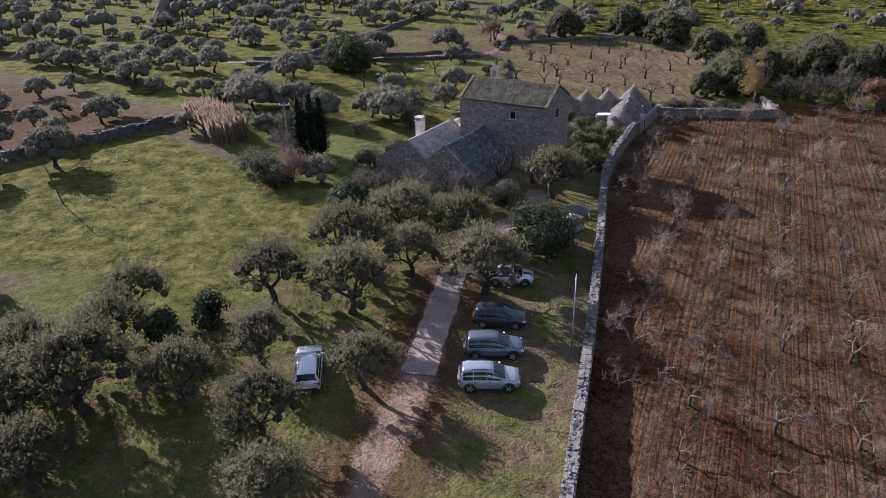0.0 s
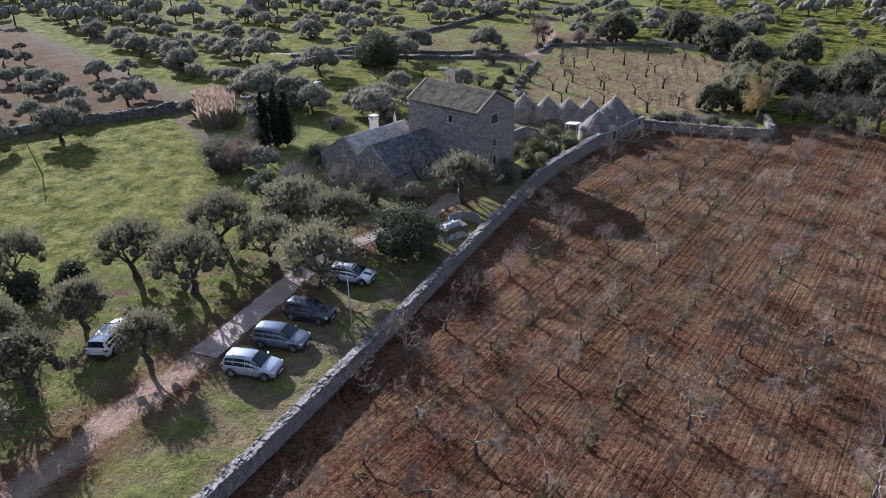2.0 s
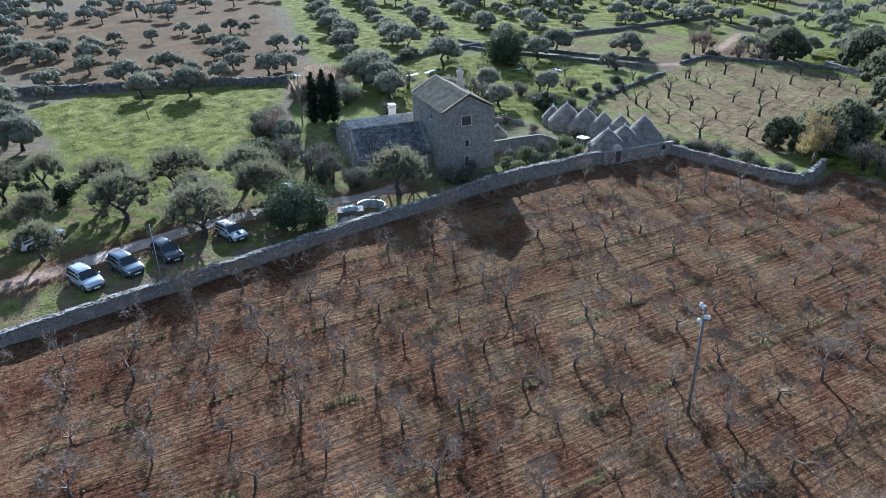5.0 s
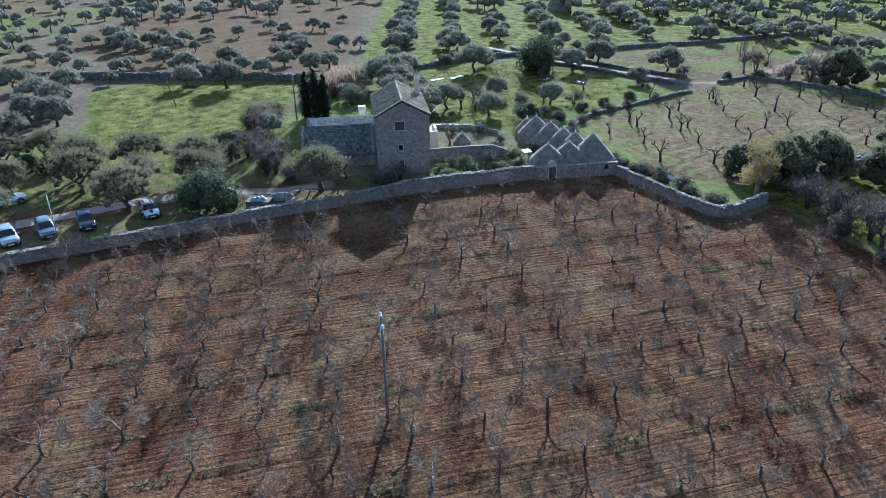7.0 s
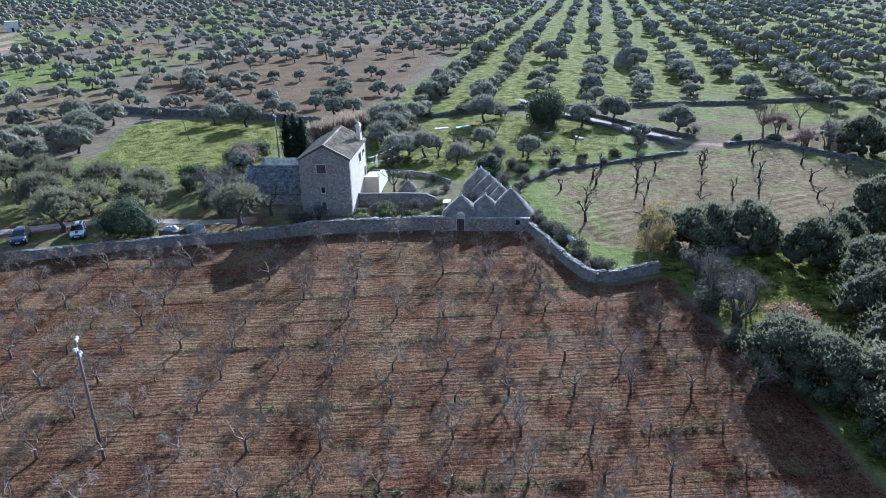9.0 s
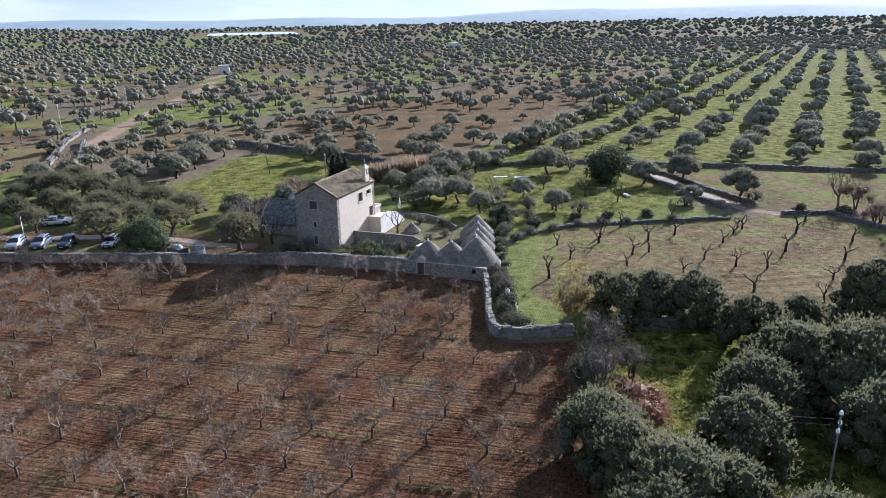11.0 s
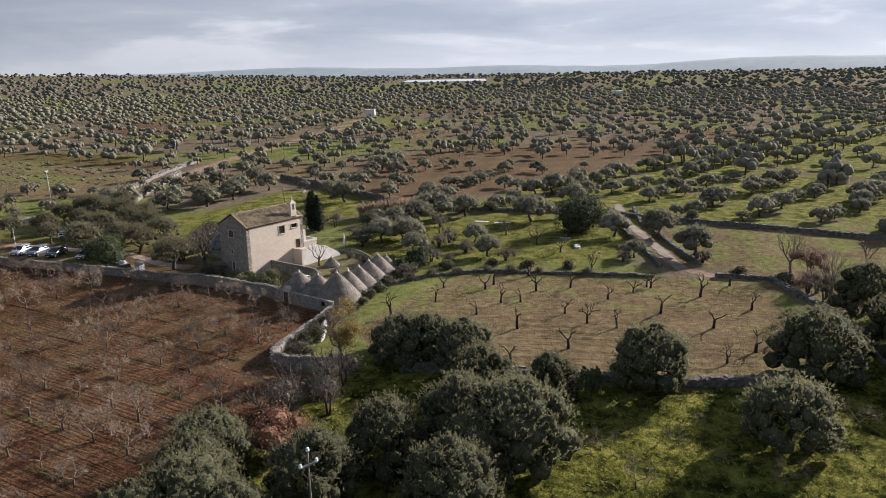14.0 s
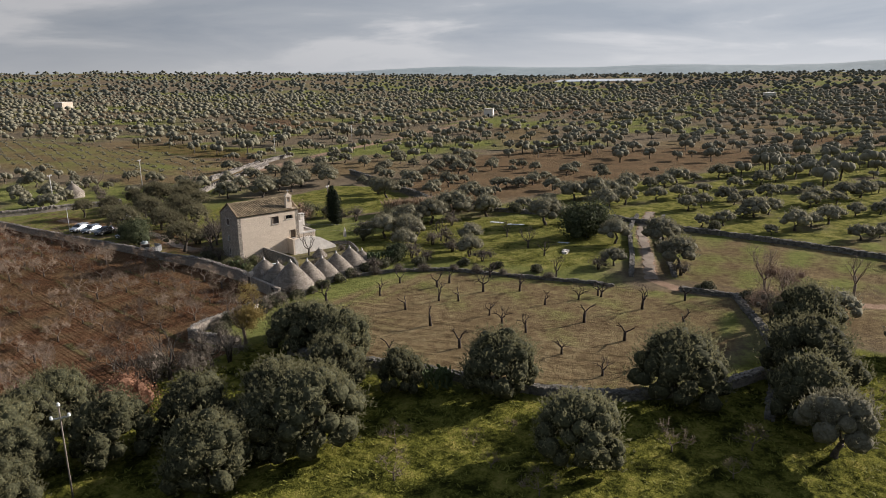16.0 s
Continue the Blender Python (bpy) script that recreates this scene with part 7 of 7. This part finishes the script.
def make_car(x, y, yaw, colour, label, long=4.4, wide=1.82, tall=1.62, rails=False, hatch=0.0, dark_cabin=False):
    """A parked car that points along local +x: one smooth lofted shell, panes, wheels with rims, lamps, mirrors, bumpers."""
    m_paint = paint("car_paint", colour, 0.22, 0.35)
    car = thing("car", label, "car", pose(x, y, ground_z(x, y) + 0.02, 0, 0, yaw), "parked cars")
    k, w, q = long / 4.4, wide / 2, tall / 1.62
    belt_t = [(-2.2 * k, 0.93 * q), (-1.0 * k, 0.98 * q), (0.9 * k, 0.95 * q), (1.35 * k, 0.93 * q), (2.0 * k, 0.80 * q), (2.2 * k, 0.66 * q)]
    top_t = [(-2.2 * k, 0.86 * q), (-2.17 * k, 1.02 * q), (-2.10 * k, 1.12 * q), ((-1.84 + hatch) * k, 1.53 * q), ((-1.55 + hatch) * k, 1.59 * q), (-0.5 * k, 1.62 * q), (0.05 * k, 1.58 * q), (0.32 * k, 1.50 * q), (1.12 * k, 1.03 * q), (1.3 * k, 0.99 * q), (1.8 * k, 0.93 * q), (2.05 * k, 0.86 * q), (2.16 * k, 0.76 * q), (2.2 * k, 0.62 * q)]
    wide_t = [(-2.2 * k, 0.80), (-2.12 * k, 0.90), (-1.9 * k, 0.97), (-1.2 * k, 1.0), (1.2 * k, 1.0), (1.75 * k, 0.96), (2.05 * k, 0.86), (2.2 * k, 0.68)]
    low_t = [(-2.2 * k, 0.42), (-2.05 * k, 0.27), (-1.6 * k, 0.22), (1.6 * k, 0.22), (2.05 * k, 0.26), (2.2 * k, 0.36)]

    def section(px):
        hw, lo = w * lerp_at(wide_t, px), lerp_at(low_t, px)
        top = lerp_at(top_t, px)
        belt = min(lerp_at(belt_t, px), top - 0.04)
        rise = max(0.0, top - belt)
        inn = min(1.0, rise / (0.5 * q))
        half = [(0.84 * hw, lo), (0.97 * hw, lo + 0.10), (hw, lo + 0.28), (1.0 * hw, (lo + belt) / 2 + 0.08), (0.965 * hw, belt - 0.05), (0.92 * hw, belt), ((0.90 - 0.06 * inn) * hw, belt + rise * 0.45), ((0.86 - 0.14 * inn) * hw, top - 0.07 * (0.4 + inn)), ((0.70 - 0.10 * inn) * hw, top - 0.012), (0.35 * hw, top + 0.012)]
        return half

    xs = sorted({*[px for px, _ in top_t], *[px for px, _ in wide_t], 0.7 * k, -0.9 * k, 0.5 * k, 0.9 * k, -1.8 * k})
    g = Geo()
    g.rings([[(px, -a, z) for a, z in section(px)] + [(px, a, z) for a, z in reversed(section(px))] for px in xs])
    part("body", g, m_paint, car)

    def strip(name, x0, x1, f0, f1, side, mat):
        """A pane along the side between two heights of the cabin."""
        rows = []
        for t in range(4):
            px = x0 + (x1 - x0) * t / 3
            s = section(px)
            (ya, za), (yb, zb) = s[5], s[7]
            pa, pb = (ya + (yb - ya) * f0, za + (zb - za) * f0), (ya + (yb - ya) * f1, za + (zb - za) * f1)
            rows.append([(px, side * (pa[0] + 0.018), pa[1]), (px, side * (pb[0] + 0.022), pb[1]), (px, side * (pb[0] - 0.05), pb[1]), (px, side * (pa[0] - 0.05), pa[1])])
        q3 = Geo()
        q3.rings(rows, smooth=False)
        part(name, q3, mat, car)

    for side in (-1, 1):
        for x0, x1 in (((-1.84 + hatch * 0.5) * k, -1.14 * k), (-1.10 * k, -0.20 * k), (-0.16 * k, 0.78 * k)):
            strip("side_window", x0, x1, 0.02, 0.97, side, GLASS)

    def sheet(name, x0, x1, f, mat, lift=0.02):
        """A pane across the car that lies on the shell."""
        rows = []
        for t in range(6):
            px = x0 + (x1 - x0) * t / 5
            z = lerp_at(top_t, px) + lift
            hw = w * lerp_at(wide_t, px) * (f + (0.12 if z < 1.25 * q else 0.0))
            rows.append([(px, -hw, z - 0.02), (px, -hw * 0.5, z + 0.006), (px, hw * 0.5, z + 0.006), (px, hw, z - 0.02), (px, hw, z - 0.06), (px, -hw, z - 0.06)])
        q3 = Geo()
        q3.rings(rows, smooth=False)
        part(name, q3, mat, car)

    sheet("windscreen", 0.33 * k, 1.10 * k, 0.70, GLASS)
    sheet("rear_window", -2.09 * k, (-1.87 + hatch) * k, 0.64, GLASS)
    if dark_cabin:
        sheet("roof_panel", -1.7 * k, 0.25 * k, 0.60, TRIM)
        sheet("roof_centre", -1.45 * k, 0.1 * k, 0.38, m_paint, 0.032)
        sheet("bonnet_stripe", 1.2 * k, 2.0 * k, 0.22, TRIM, 0.012)
    for wx in (-1.36 * k, 1.36 * k):
        for side in (-1, 1):
            y0, y1 = side * (w - 0.22), side * (w + 0.012)
            ang = [2 * math.pi * t / 18 for t in range(18)]
            tg = Geo()
            tg.rings([[(wx + rr * math.cos(a), yy, 0.335 + rr * math.sin(a)) for a in ang] for rr, yy in ((0.25, y0), (0.335, y0), (0.335, y1 - side * 0.02), (0.31, y1), (0.22, y1))])
            wheel = part("wheel", tg, RUBBER, car)
            rgm = Geo()
            for t in range(5):
                a = 2 * math.pi * t / 5
                ca, sa = math.cos(a), math.sin(a)
                rgm.rings([[(wx + ca * r0 - sa * ww, y1 + side * out, 0.335 + sa * r0 + ca * ww) for r0, ww in ((0.02, -0.05), (0.02, 0.05), (0.23, 0.055), (0.23, -0.055))] for out in (0.004, 0.018)], smooth=False)
            part("rim", rgm, ALLOY, wheel)
            ar = Geo()
            arch = [math.pi * t / 10 for t in range(11)]
            ar.rings([[(wx + rr * math.cos(a), yy, 0.335 + rr * math.sin(a)) for a in arch] for rr, yy in ((0.33, side * (w - 0.10)), (0.36, side * (w + 0.008)), (0.43, side * (w + 0.012)), (0.43, side * (w - 0.10)))], closed=False)
            part("wheel_arch", ar, TRIM, car)
    for side in (-1, 1):
        sill = Geo()
        y0, y1 = sorted((side * w * 0.9, side * (w + 0.01)))
        sill.box((-1.0 * k, y0, 0.21), (1.0 * k, y1, 0.33))
        part("sill_trim", sill, TRIM, car)
        for nm, px, pz, y_in, y_out, dx, mt in (("headlight", 2.02 * k, 0.72 * q, 0.50, 0.88, 0.13, LAMP_CLEAR), ("tail_light", -2.10 * k, 0.90 * q, 0.55, 0.92, 0.09, LAMP_RED)):
            t3 = Geo()
            y0, y1 = sorted((side * w * y_in, side * w * y_out))
            t3.rings([[(px - dx, y0, pz - 0.08), (px - dx, y1, pz - 0.06), (px - dx, y1, pz + 0.09), (px - dx, y0, pz + 0.07)], [(px + dx, y0, pz - 0.07), (px + dx * 0.4, y1, pz - 0.05), (px + dx * 0.3, y1, pz + 0.07), (px + dx * 0.9, y0, pz + 0.05)]], smooth=False)
            part(nm, t3, mt, car)
        t3 = Geo()
        y0, y1 = side * (w * 0.93), side * (w + 0.18)
        t3.rings([[(0.78 * k, y0, 0.98 * q), (0.90 * k, y0, 0.98 * q), (0.90 * k, y0, 1.06 * q), (0.78 * k, y0, 1.06 * q)], [(0.72 * k, y1, 0.96 * q), (0.82 * k, y1, 0.96 * q), (0.82 * k, y1, 1.12 * q), (0.72 * k, y1, 1.12 * q)]])
        part("mirror", t3, TRIM if dark_cabin else m_paint, car)
        for dx in (-0.85, 0.05):
            t3 = Geo()
            y0, y1 = sorted((side * (w * 0.95), side * (w * 0.985 + 0.02)))
            t3.box((dx - 0.1, y0, 0.84 * q), (dx + 0.06, y1, 0.87 * q))
            part("door_handle", t3, TRIM, car)
        if rails:
            t3 = Geo()
            t3.tube([(-1.3 * k, side * w * 0.66, tall - 0.02), (-1.15 * k, side * w * 0.66, tall + 0.045), (-0.2 * k, side * w * 0.66, tall + 0.045), (-0.05 * k, side * w * 0.66, tall - 0.02)], 0.02, 5)
            part("roof_rail", t3, TRIM, car)
    for nm, x0, x1, z0, z1, f in (("bumper", 2.06 * k, 2.23 * k, 0.3, 0.48, 0.66), ("rear_bumper", -2.23 * k, -2.05 * k, 0.32, 0.56, 0.76), ("grille", 2.12 * k, 2.215 * k, 0.52, 0.64, 0.5)):
        t3 = Geo()
        t3.box((x0, -w * f, z0), (x1, w * f, z1))
        part(nm, t3, TRIM, car)
    for px, z0 in ((2.235 * k, 0.36), (-2.235 * k, 0.60)):
        t3 = Geo()
        t3.box((px - 0.012, -0.26, z0), (px + 0.012, 0.26, z0 + 0.11))
        part("number_plate", t3, PLATE, car)
    return car


make_car(-7.55, 36.5, 14, (0.42, 0.45, 0.48), "silver compact off-road car parked on the grass", 3.95, 1.76, 1.58, True)
make_car(-7.95, 40.0, 13, (0.15, 0.175, 0.205), "grey-blue family off-road car parked on the grass", 4.05, 1.76, 1.56)
make_car(-8.3, 43.8, 8, (0.05, 0.054, 0.062), "dark grey hatchback parked in the shade", 3.85, 1.70, 1.50)
make_car(-8.7, 50.15, 10, (0.72, 0.73, 0.72), "small white hatchback with black roof edges and bonnet stripe", 3.8, 1.72, 1.42, dark_cabin=True)
make_car(-19.35, 34.9, 112, (0.80, 0.80, 0.79), "white family car parked under olive trees", 4.7, 1.84, 1.52)


# ---- poles and wires ----
def make_pole(x, y, tall, label, mat, rad=0.13, arms=2, turn=0.0, lean=(0, 0), ins=True, drop=0.0, peak=False):
    p = thing("utility_pole", label, "utility pole", pose(x, y, ground_z(x, y), lean[0], lean[1], turn), "utility poles")
    g = Geo()
    g.tube([(0, 0, -0.3), (0, 0, tall * 0.5), (0, 0, tall)], [rad, rad * 0.85, rad * 0.7], 8)
    part("shaft", g, mat, p)
    tops = []
    for k in range(arms):
        z = tall - 0.25 - drop - 0.55 * k
        a = Geo()
        s = 1 if k % 2 else -1
        if arms == 1:
            a.box((-0.6, -0.05, z - 0.05), (0.6, 0.05, z + 0.05))
            ends = [(-0.55, z), (0.55, z)] + ([(0.0, tall)] if peak else [])
        else:
            a.tube([(0, 0, z), (s * 0.25, 0, z - 0.05), (s * 0.32, 0, z + 0.1)], 0.025, 5)
            ends = [(s * 0.32, z + 0.1), (s * 0.10, z + 0.02)]
        arm = part("bracket", a, STEEL, p)
        for ex, ez in ends:
            tops.append((ex, ez + 0.25))
            if ins:
                q = Geo()
                q.rings([[(ex + rr * math.cos(t * math.pi / 5), rr * math.sin(t * math.pi / 5), ez + zz) for t in range(10)] for rr, zz in ((0.05, 0.0), (0.12, 0.03), (0.12, 0.1), (0.07, 0.13), (0.1, 0.16), (0.1, 0.22), (0.03, 0.27))])
                part("insulator", q, PORCELAIN, arm, "white porcelain insulator")
    return tops


make_pole(35.0, 62.8, 7.9, "wooden utility pole with white insulators in the field", POLE_WOOD, 0.115, 3, -8)
make_pole(43.8, 126.0, 7.4, "slim pale utility pole among olive trees", POLE_WOOD, 0.07, 1, -28, drop=0.65, peak=True)
make_pole(-2.85, 41.6, 6.0, "thin grey metal pole beside the stone wall", STEEL, 0.05, 0, 10, ins=False)
make_pole(-57.8, 56.6, 4.4, "leaning dark wooden pole in the meadow", WOOD, 0.08, 0, 30, (6, -8), ins=False)
make_pole(-39.6, 73.4, 7.4, "weathered wooden pole beside the cypresses", POLE_WOOD, 0.12, 1, 20)
make_pole(-20.3, 2.7, 7.5, "pale concrete utility pole beyond the car park", CONCRETE_POLE, 0.12, 1, 20)
make_pole(-49.7, -6.2, 7.5, "pale concrete utility pole by the lane", CONCRETE_POLE, 0.12, 1, 20)
make_pole(-121.9, -30.5, 7.5, "pale concrete utility pole by the lane", CONCRETE_POLE, 0.12, 1, 20)


def wire(a, b_, sag, label, mat=WIRE):
    g = Geo()
    a, b_ = Vector(a), Vector(b_)
    pts = [a.lerp(b_, k / 14) - Vector((0, 0, sag * 4 * (k / 14) * (1 - k / 14))) for k in range(15)]
    g.tube(pts, 0.010, 3)
    whole("cable", g, mat, label, "cable", "overhead cables")


for dx, dz in ((-0.35, 7.75), (0.35, 7.2), (-0.3, 6.65)):
    wire((35 + dx, 62.8, dz + 0.1), (43.7 + dx, 125.9, 7.25 - abs(dx)), 0.9, "thin dark overhead cable over the field")
    wire((35 + dx, 62.8, dz + 0.1), (26.5 + dx, 0, 7.3), 0.9, "thin dark overhead cable over the field")
wire((-2.75, 41.6, 5.7), (-39.6, 73.4, 7.0), 0.9, "thin dark cable to the meadow pole")
wire((-19.3, 85.2, 5.6), (-39.6, 73.4, 7.1), 0.5, "thin dark cable from the farmhouse")
wire((-19.3, 85.2, 5.2), (-46, 92, 6.0), 0.6, "thin dark cable from the farmhouse")
for high, end, low in ((4.6, (-31.5, 93.0), 3.6), (4.0, (-29.0, 93.5), 2.6), (3.2, (-20.4, 97.0), 1.6)):
    wire((-18.6, 86.2, high), (*end, low), 0.35, "thin pale line from the farmhouse to the trees", STEEL)
wire((-20.3, 2.7, 7.2), (-49.7, -6.2, 7.2), 0.8, "thin dark cable along the lane")


# ---- by the wall: covered pile and round tank ----
def make_pile():
    t = thing("covered_pile", "heap under a crumpled grey-white tarpaulin beside the wall", "tarpaulin", pose(-5.2, 61.6, 0, 0, 0, 60))
    r = random.Random(3)
    n, m = 16, 10
    rows = []
    for i in range(n):
        row = []
        for j in range(m):
            a, b_ = i / (n - 1) * 2 - 1, j / (m - 1) * 2 - 1
            h = 1.5 * max(0, 1 - abs(a) ** 3) * max(0, 1 - abs(b_) ** 3) + r.uniform(-0.09, 0.09)
            row.append((a * 1.5, b_ * 0.9, max(0.05, h)))
        rows.append(row)
    g = Geo()
    g.rings(rows, closed=False, smooth=False)
    part("sheet", g, TARP_GREY, t)
    g = Geo()
    g.box((-1.35, -0.75, 0), (1.35, 0.75, 1.15), jit=0.05, rng=r)
    part("pile", g, WOOD, t)
    t = thing("curved_fence", "curved blue-grey corrugated metal fence by the wall", "fence", pose(-5.0, 63.9, 0))
    for q in range(14):
        a0, a1 = math.radians(10 + q * 15), math.radians(24.5 + q * 15)
        g = Geo()
        g.rings([[(rr * math.cos(a), rr * math.sin(a), z) for rr, a in ((1.5, a0), (1.56, (a0 + a1) / 2), (1.5, a1), (1.46, a1), (1.52, (a0 + a1) / 2), (1.46, a0))] for z in (-0.1, 1.05)], smooth=False)
        part("panel", g, STEEL, t)


make_pile()

def make_awning():
    a = thing("awning", "white cloth awning on thin posts in the trulli court", "awning", pose(-4.4, 95.0, 0, 0, 0, -14))
    g = Geo()
    g.rings([[(u, v, 2.15 + 0.1 * math.sin(1.6 * u + v) + 0.06 * v) for v in (-0.5, 0.0, 0.4)] for u in (-0.9, -0.5, 0.0, 0.5, 0.9)], closed=False)
    part("cloth", g, TARP, a)
    for u, v in ((-0.85, -0.45), (0.85, -0.45), (-0.85, 0.35), (0.85, 0.35)):
        p = Geo()
        p.tube([(u, v, 0), (u, v, 2.1)], 0.03, 6)
        part("post", p, STEEL, a)


make_awning()


def make_sheet(x, y, long, wide, turn, seed):
    """A crumpled white sheet lying over the grass."""
    r = random.Random(seed)
    g = Geo()
    g.rings([[(u * long / 2 + r.uniform(-0.15, 0.15), v * wide / 2 + r.uniform(-0.12, 0.12), 0.06 + 0.08 * (1 - u * u) * (1 - v * v) + r.uniform(0, 0.06)) for v in (-1, -0.5, 0, 0.5, 1)] for u in (-1, -0.7, -0.35, 0, 0.35, 0.7, 1)], closed=False, smooth=False)
    whole("ground_sheet", g, TARP, "crumpled white sheet lying on the grass", "sheet", "sheets on the grass", m=pose(x, y, ground_z(x, y), 0, 0, turn))


for k, (x, y, long, wide, turn) in enumerate(((-55.5, 104.0, 2.8, 0.9, 100), (-55.5, 108.2, 3.2, 0.9, 110), (-46.5, 122.6, 1.8, 0.7, 95))):
    make_sheet(x, y, long, wide, turn, 30 + k)

b = thing("old_boat", "small pale upturned boat lying in the weeds", "boat", pose(10.2, 106.7, 0.72, 0, 22, 21))
g = Geo()
g.rings([[(px, wd * math.cos(a), hh * math.sin(a)) for a in (math.pi * q / 8 for q in range(9))] for px, wd, hh in ((-1.7, 0.2, 0.2), (-1.2, 0.32, 0.3), (0, 0.4, 0.34), (1.2, 0.3, 0.28), (1.8, 0.05, 0.14))], closed=False)
part("hull", g, COPING, b)
g = Geo()
g.tube([(-1.7, 0, 0.21), (-1.2, 0, 0.31), (0, 0, 0.35), (1.2, 0, 0.29), (1.8, 0, 0.14)], 0.04, 5)
part("keel", g, COPING, b)


# ---- far things ----
make_pole(-174.2, -37.8, 7.5, "pale concrete utility pole by the lane", CONCRETE_POLE, 0.12, 1, 20)


def make_hut(x, y, lx, ly, tall, label, mat, turn=20):
    h = thing("farm_hut", label, "hut", pose(x, y, ground_z(x, y), 0, 0, turn))
    g = Geo()
    g.box((-lx / 2, -ly / 2, -0.5), (lx / 2, ly / 2, tall))
    part("wall", g, mat, h)
    g = Geo()
    g.box((-lx / 2 - 0.2, -ly / 2 - 0.2, tall), (lx / 2 + 0.2, ly / 2 + 0.2, tall + 0.25))
    part("roof", g, COPING, h)
    g = Geo()
    g.box((lx / 2 - 0.02, -0.6, 0), (lx / 2 + 0.03, 0.6, 2.0))
    part("door", g, DARK_VOID, h)


make_hut(-352, -72, 5, 6, 5.0, "small whitewashed square farm hut by a far road", WHITEWASH)
make_hut(-300, -505, 14, 9, 7.0, "pale flat-roofed farm building among olive trees", PLASTER)
make_hut(-700, 40, 14, 9, 5.0, "pale flat-roofed farm building in the plain", WHITEWASH)
make_hut(-900, 260, 12, 9, 6.0, "pale flat-roofed farm building in the plain", WHITEWASH)
make_trullo(-126, 174, 1.6, 7.2, 3.6, 88)
make_trullo(-29.5, -5.0, 1.3, 4.2, 2.5, 89)


def make_far():
    g = Geo()
    d = Vector((-0.933, -0.36))
    s = Vector((d.y, -d.x))
    c = Vector((-1850, -600))
    zc = ground_z(c.x, c.y) + 1.2
    ring = [(-190, -95), (-160, -112), (190, -118), (230, -90), (240, 85), (200, 122), (-150, 108), (-185, 80)]
    pts = [c + d * u + s * v2 for u, v2 in ring]
    g.rings([[(p.x, p.y, zc - 9) for p in pts], [(p.x, p.y, zc) for p in pts]], smooth=False)
    whole("reservoir", g, GLASSHOUSE, "pale still reservoir shining in the far plain", "reservoir")
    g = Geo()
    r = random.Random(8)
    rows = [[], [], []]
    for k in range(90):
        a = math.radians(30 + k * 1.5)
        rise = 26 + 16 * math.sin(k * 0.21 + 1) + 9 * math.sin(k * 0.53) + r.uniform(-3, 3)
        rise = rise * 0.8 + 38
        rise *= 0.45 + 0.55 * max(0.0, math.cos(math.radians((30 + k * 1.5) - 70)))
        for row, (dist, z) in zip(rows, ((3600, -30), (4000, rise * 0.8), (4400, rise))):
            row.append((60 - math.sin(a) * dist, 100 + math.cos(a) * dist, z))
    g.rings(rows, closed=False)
    whole("backdrop_hills", g, HAZE, "low hills with blue-grey haze in their colour on the horizon", "hills", kind="structure")


make_far()
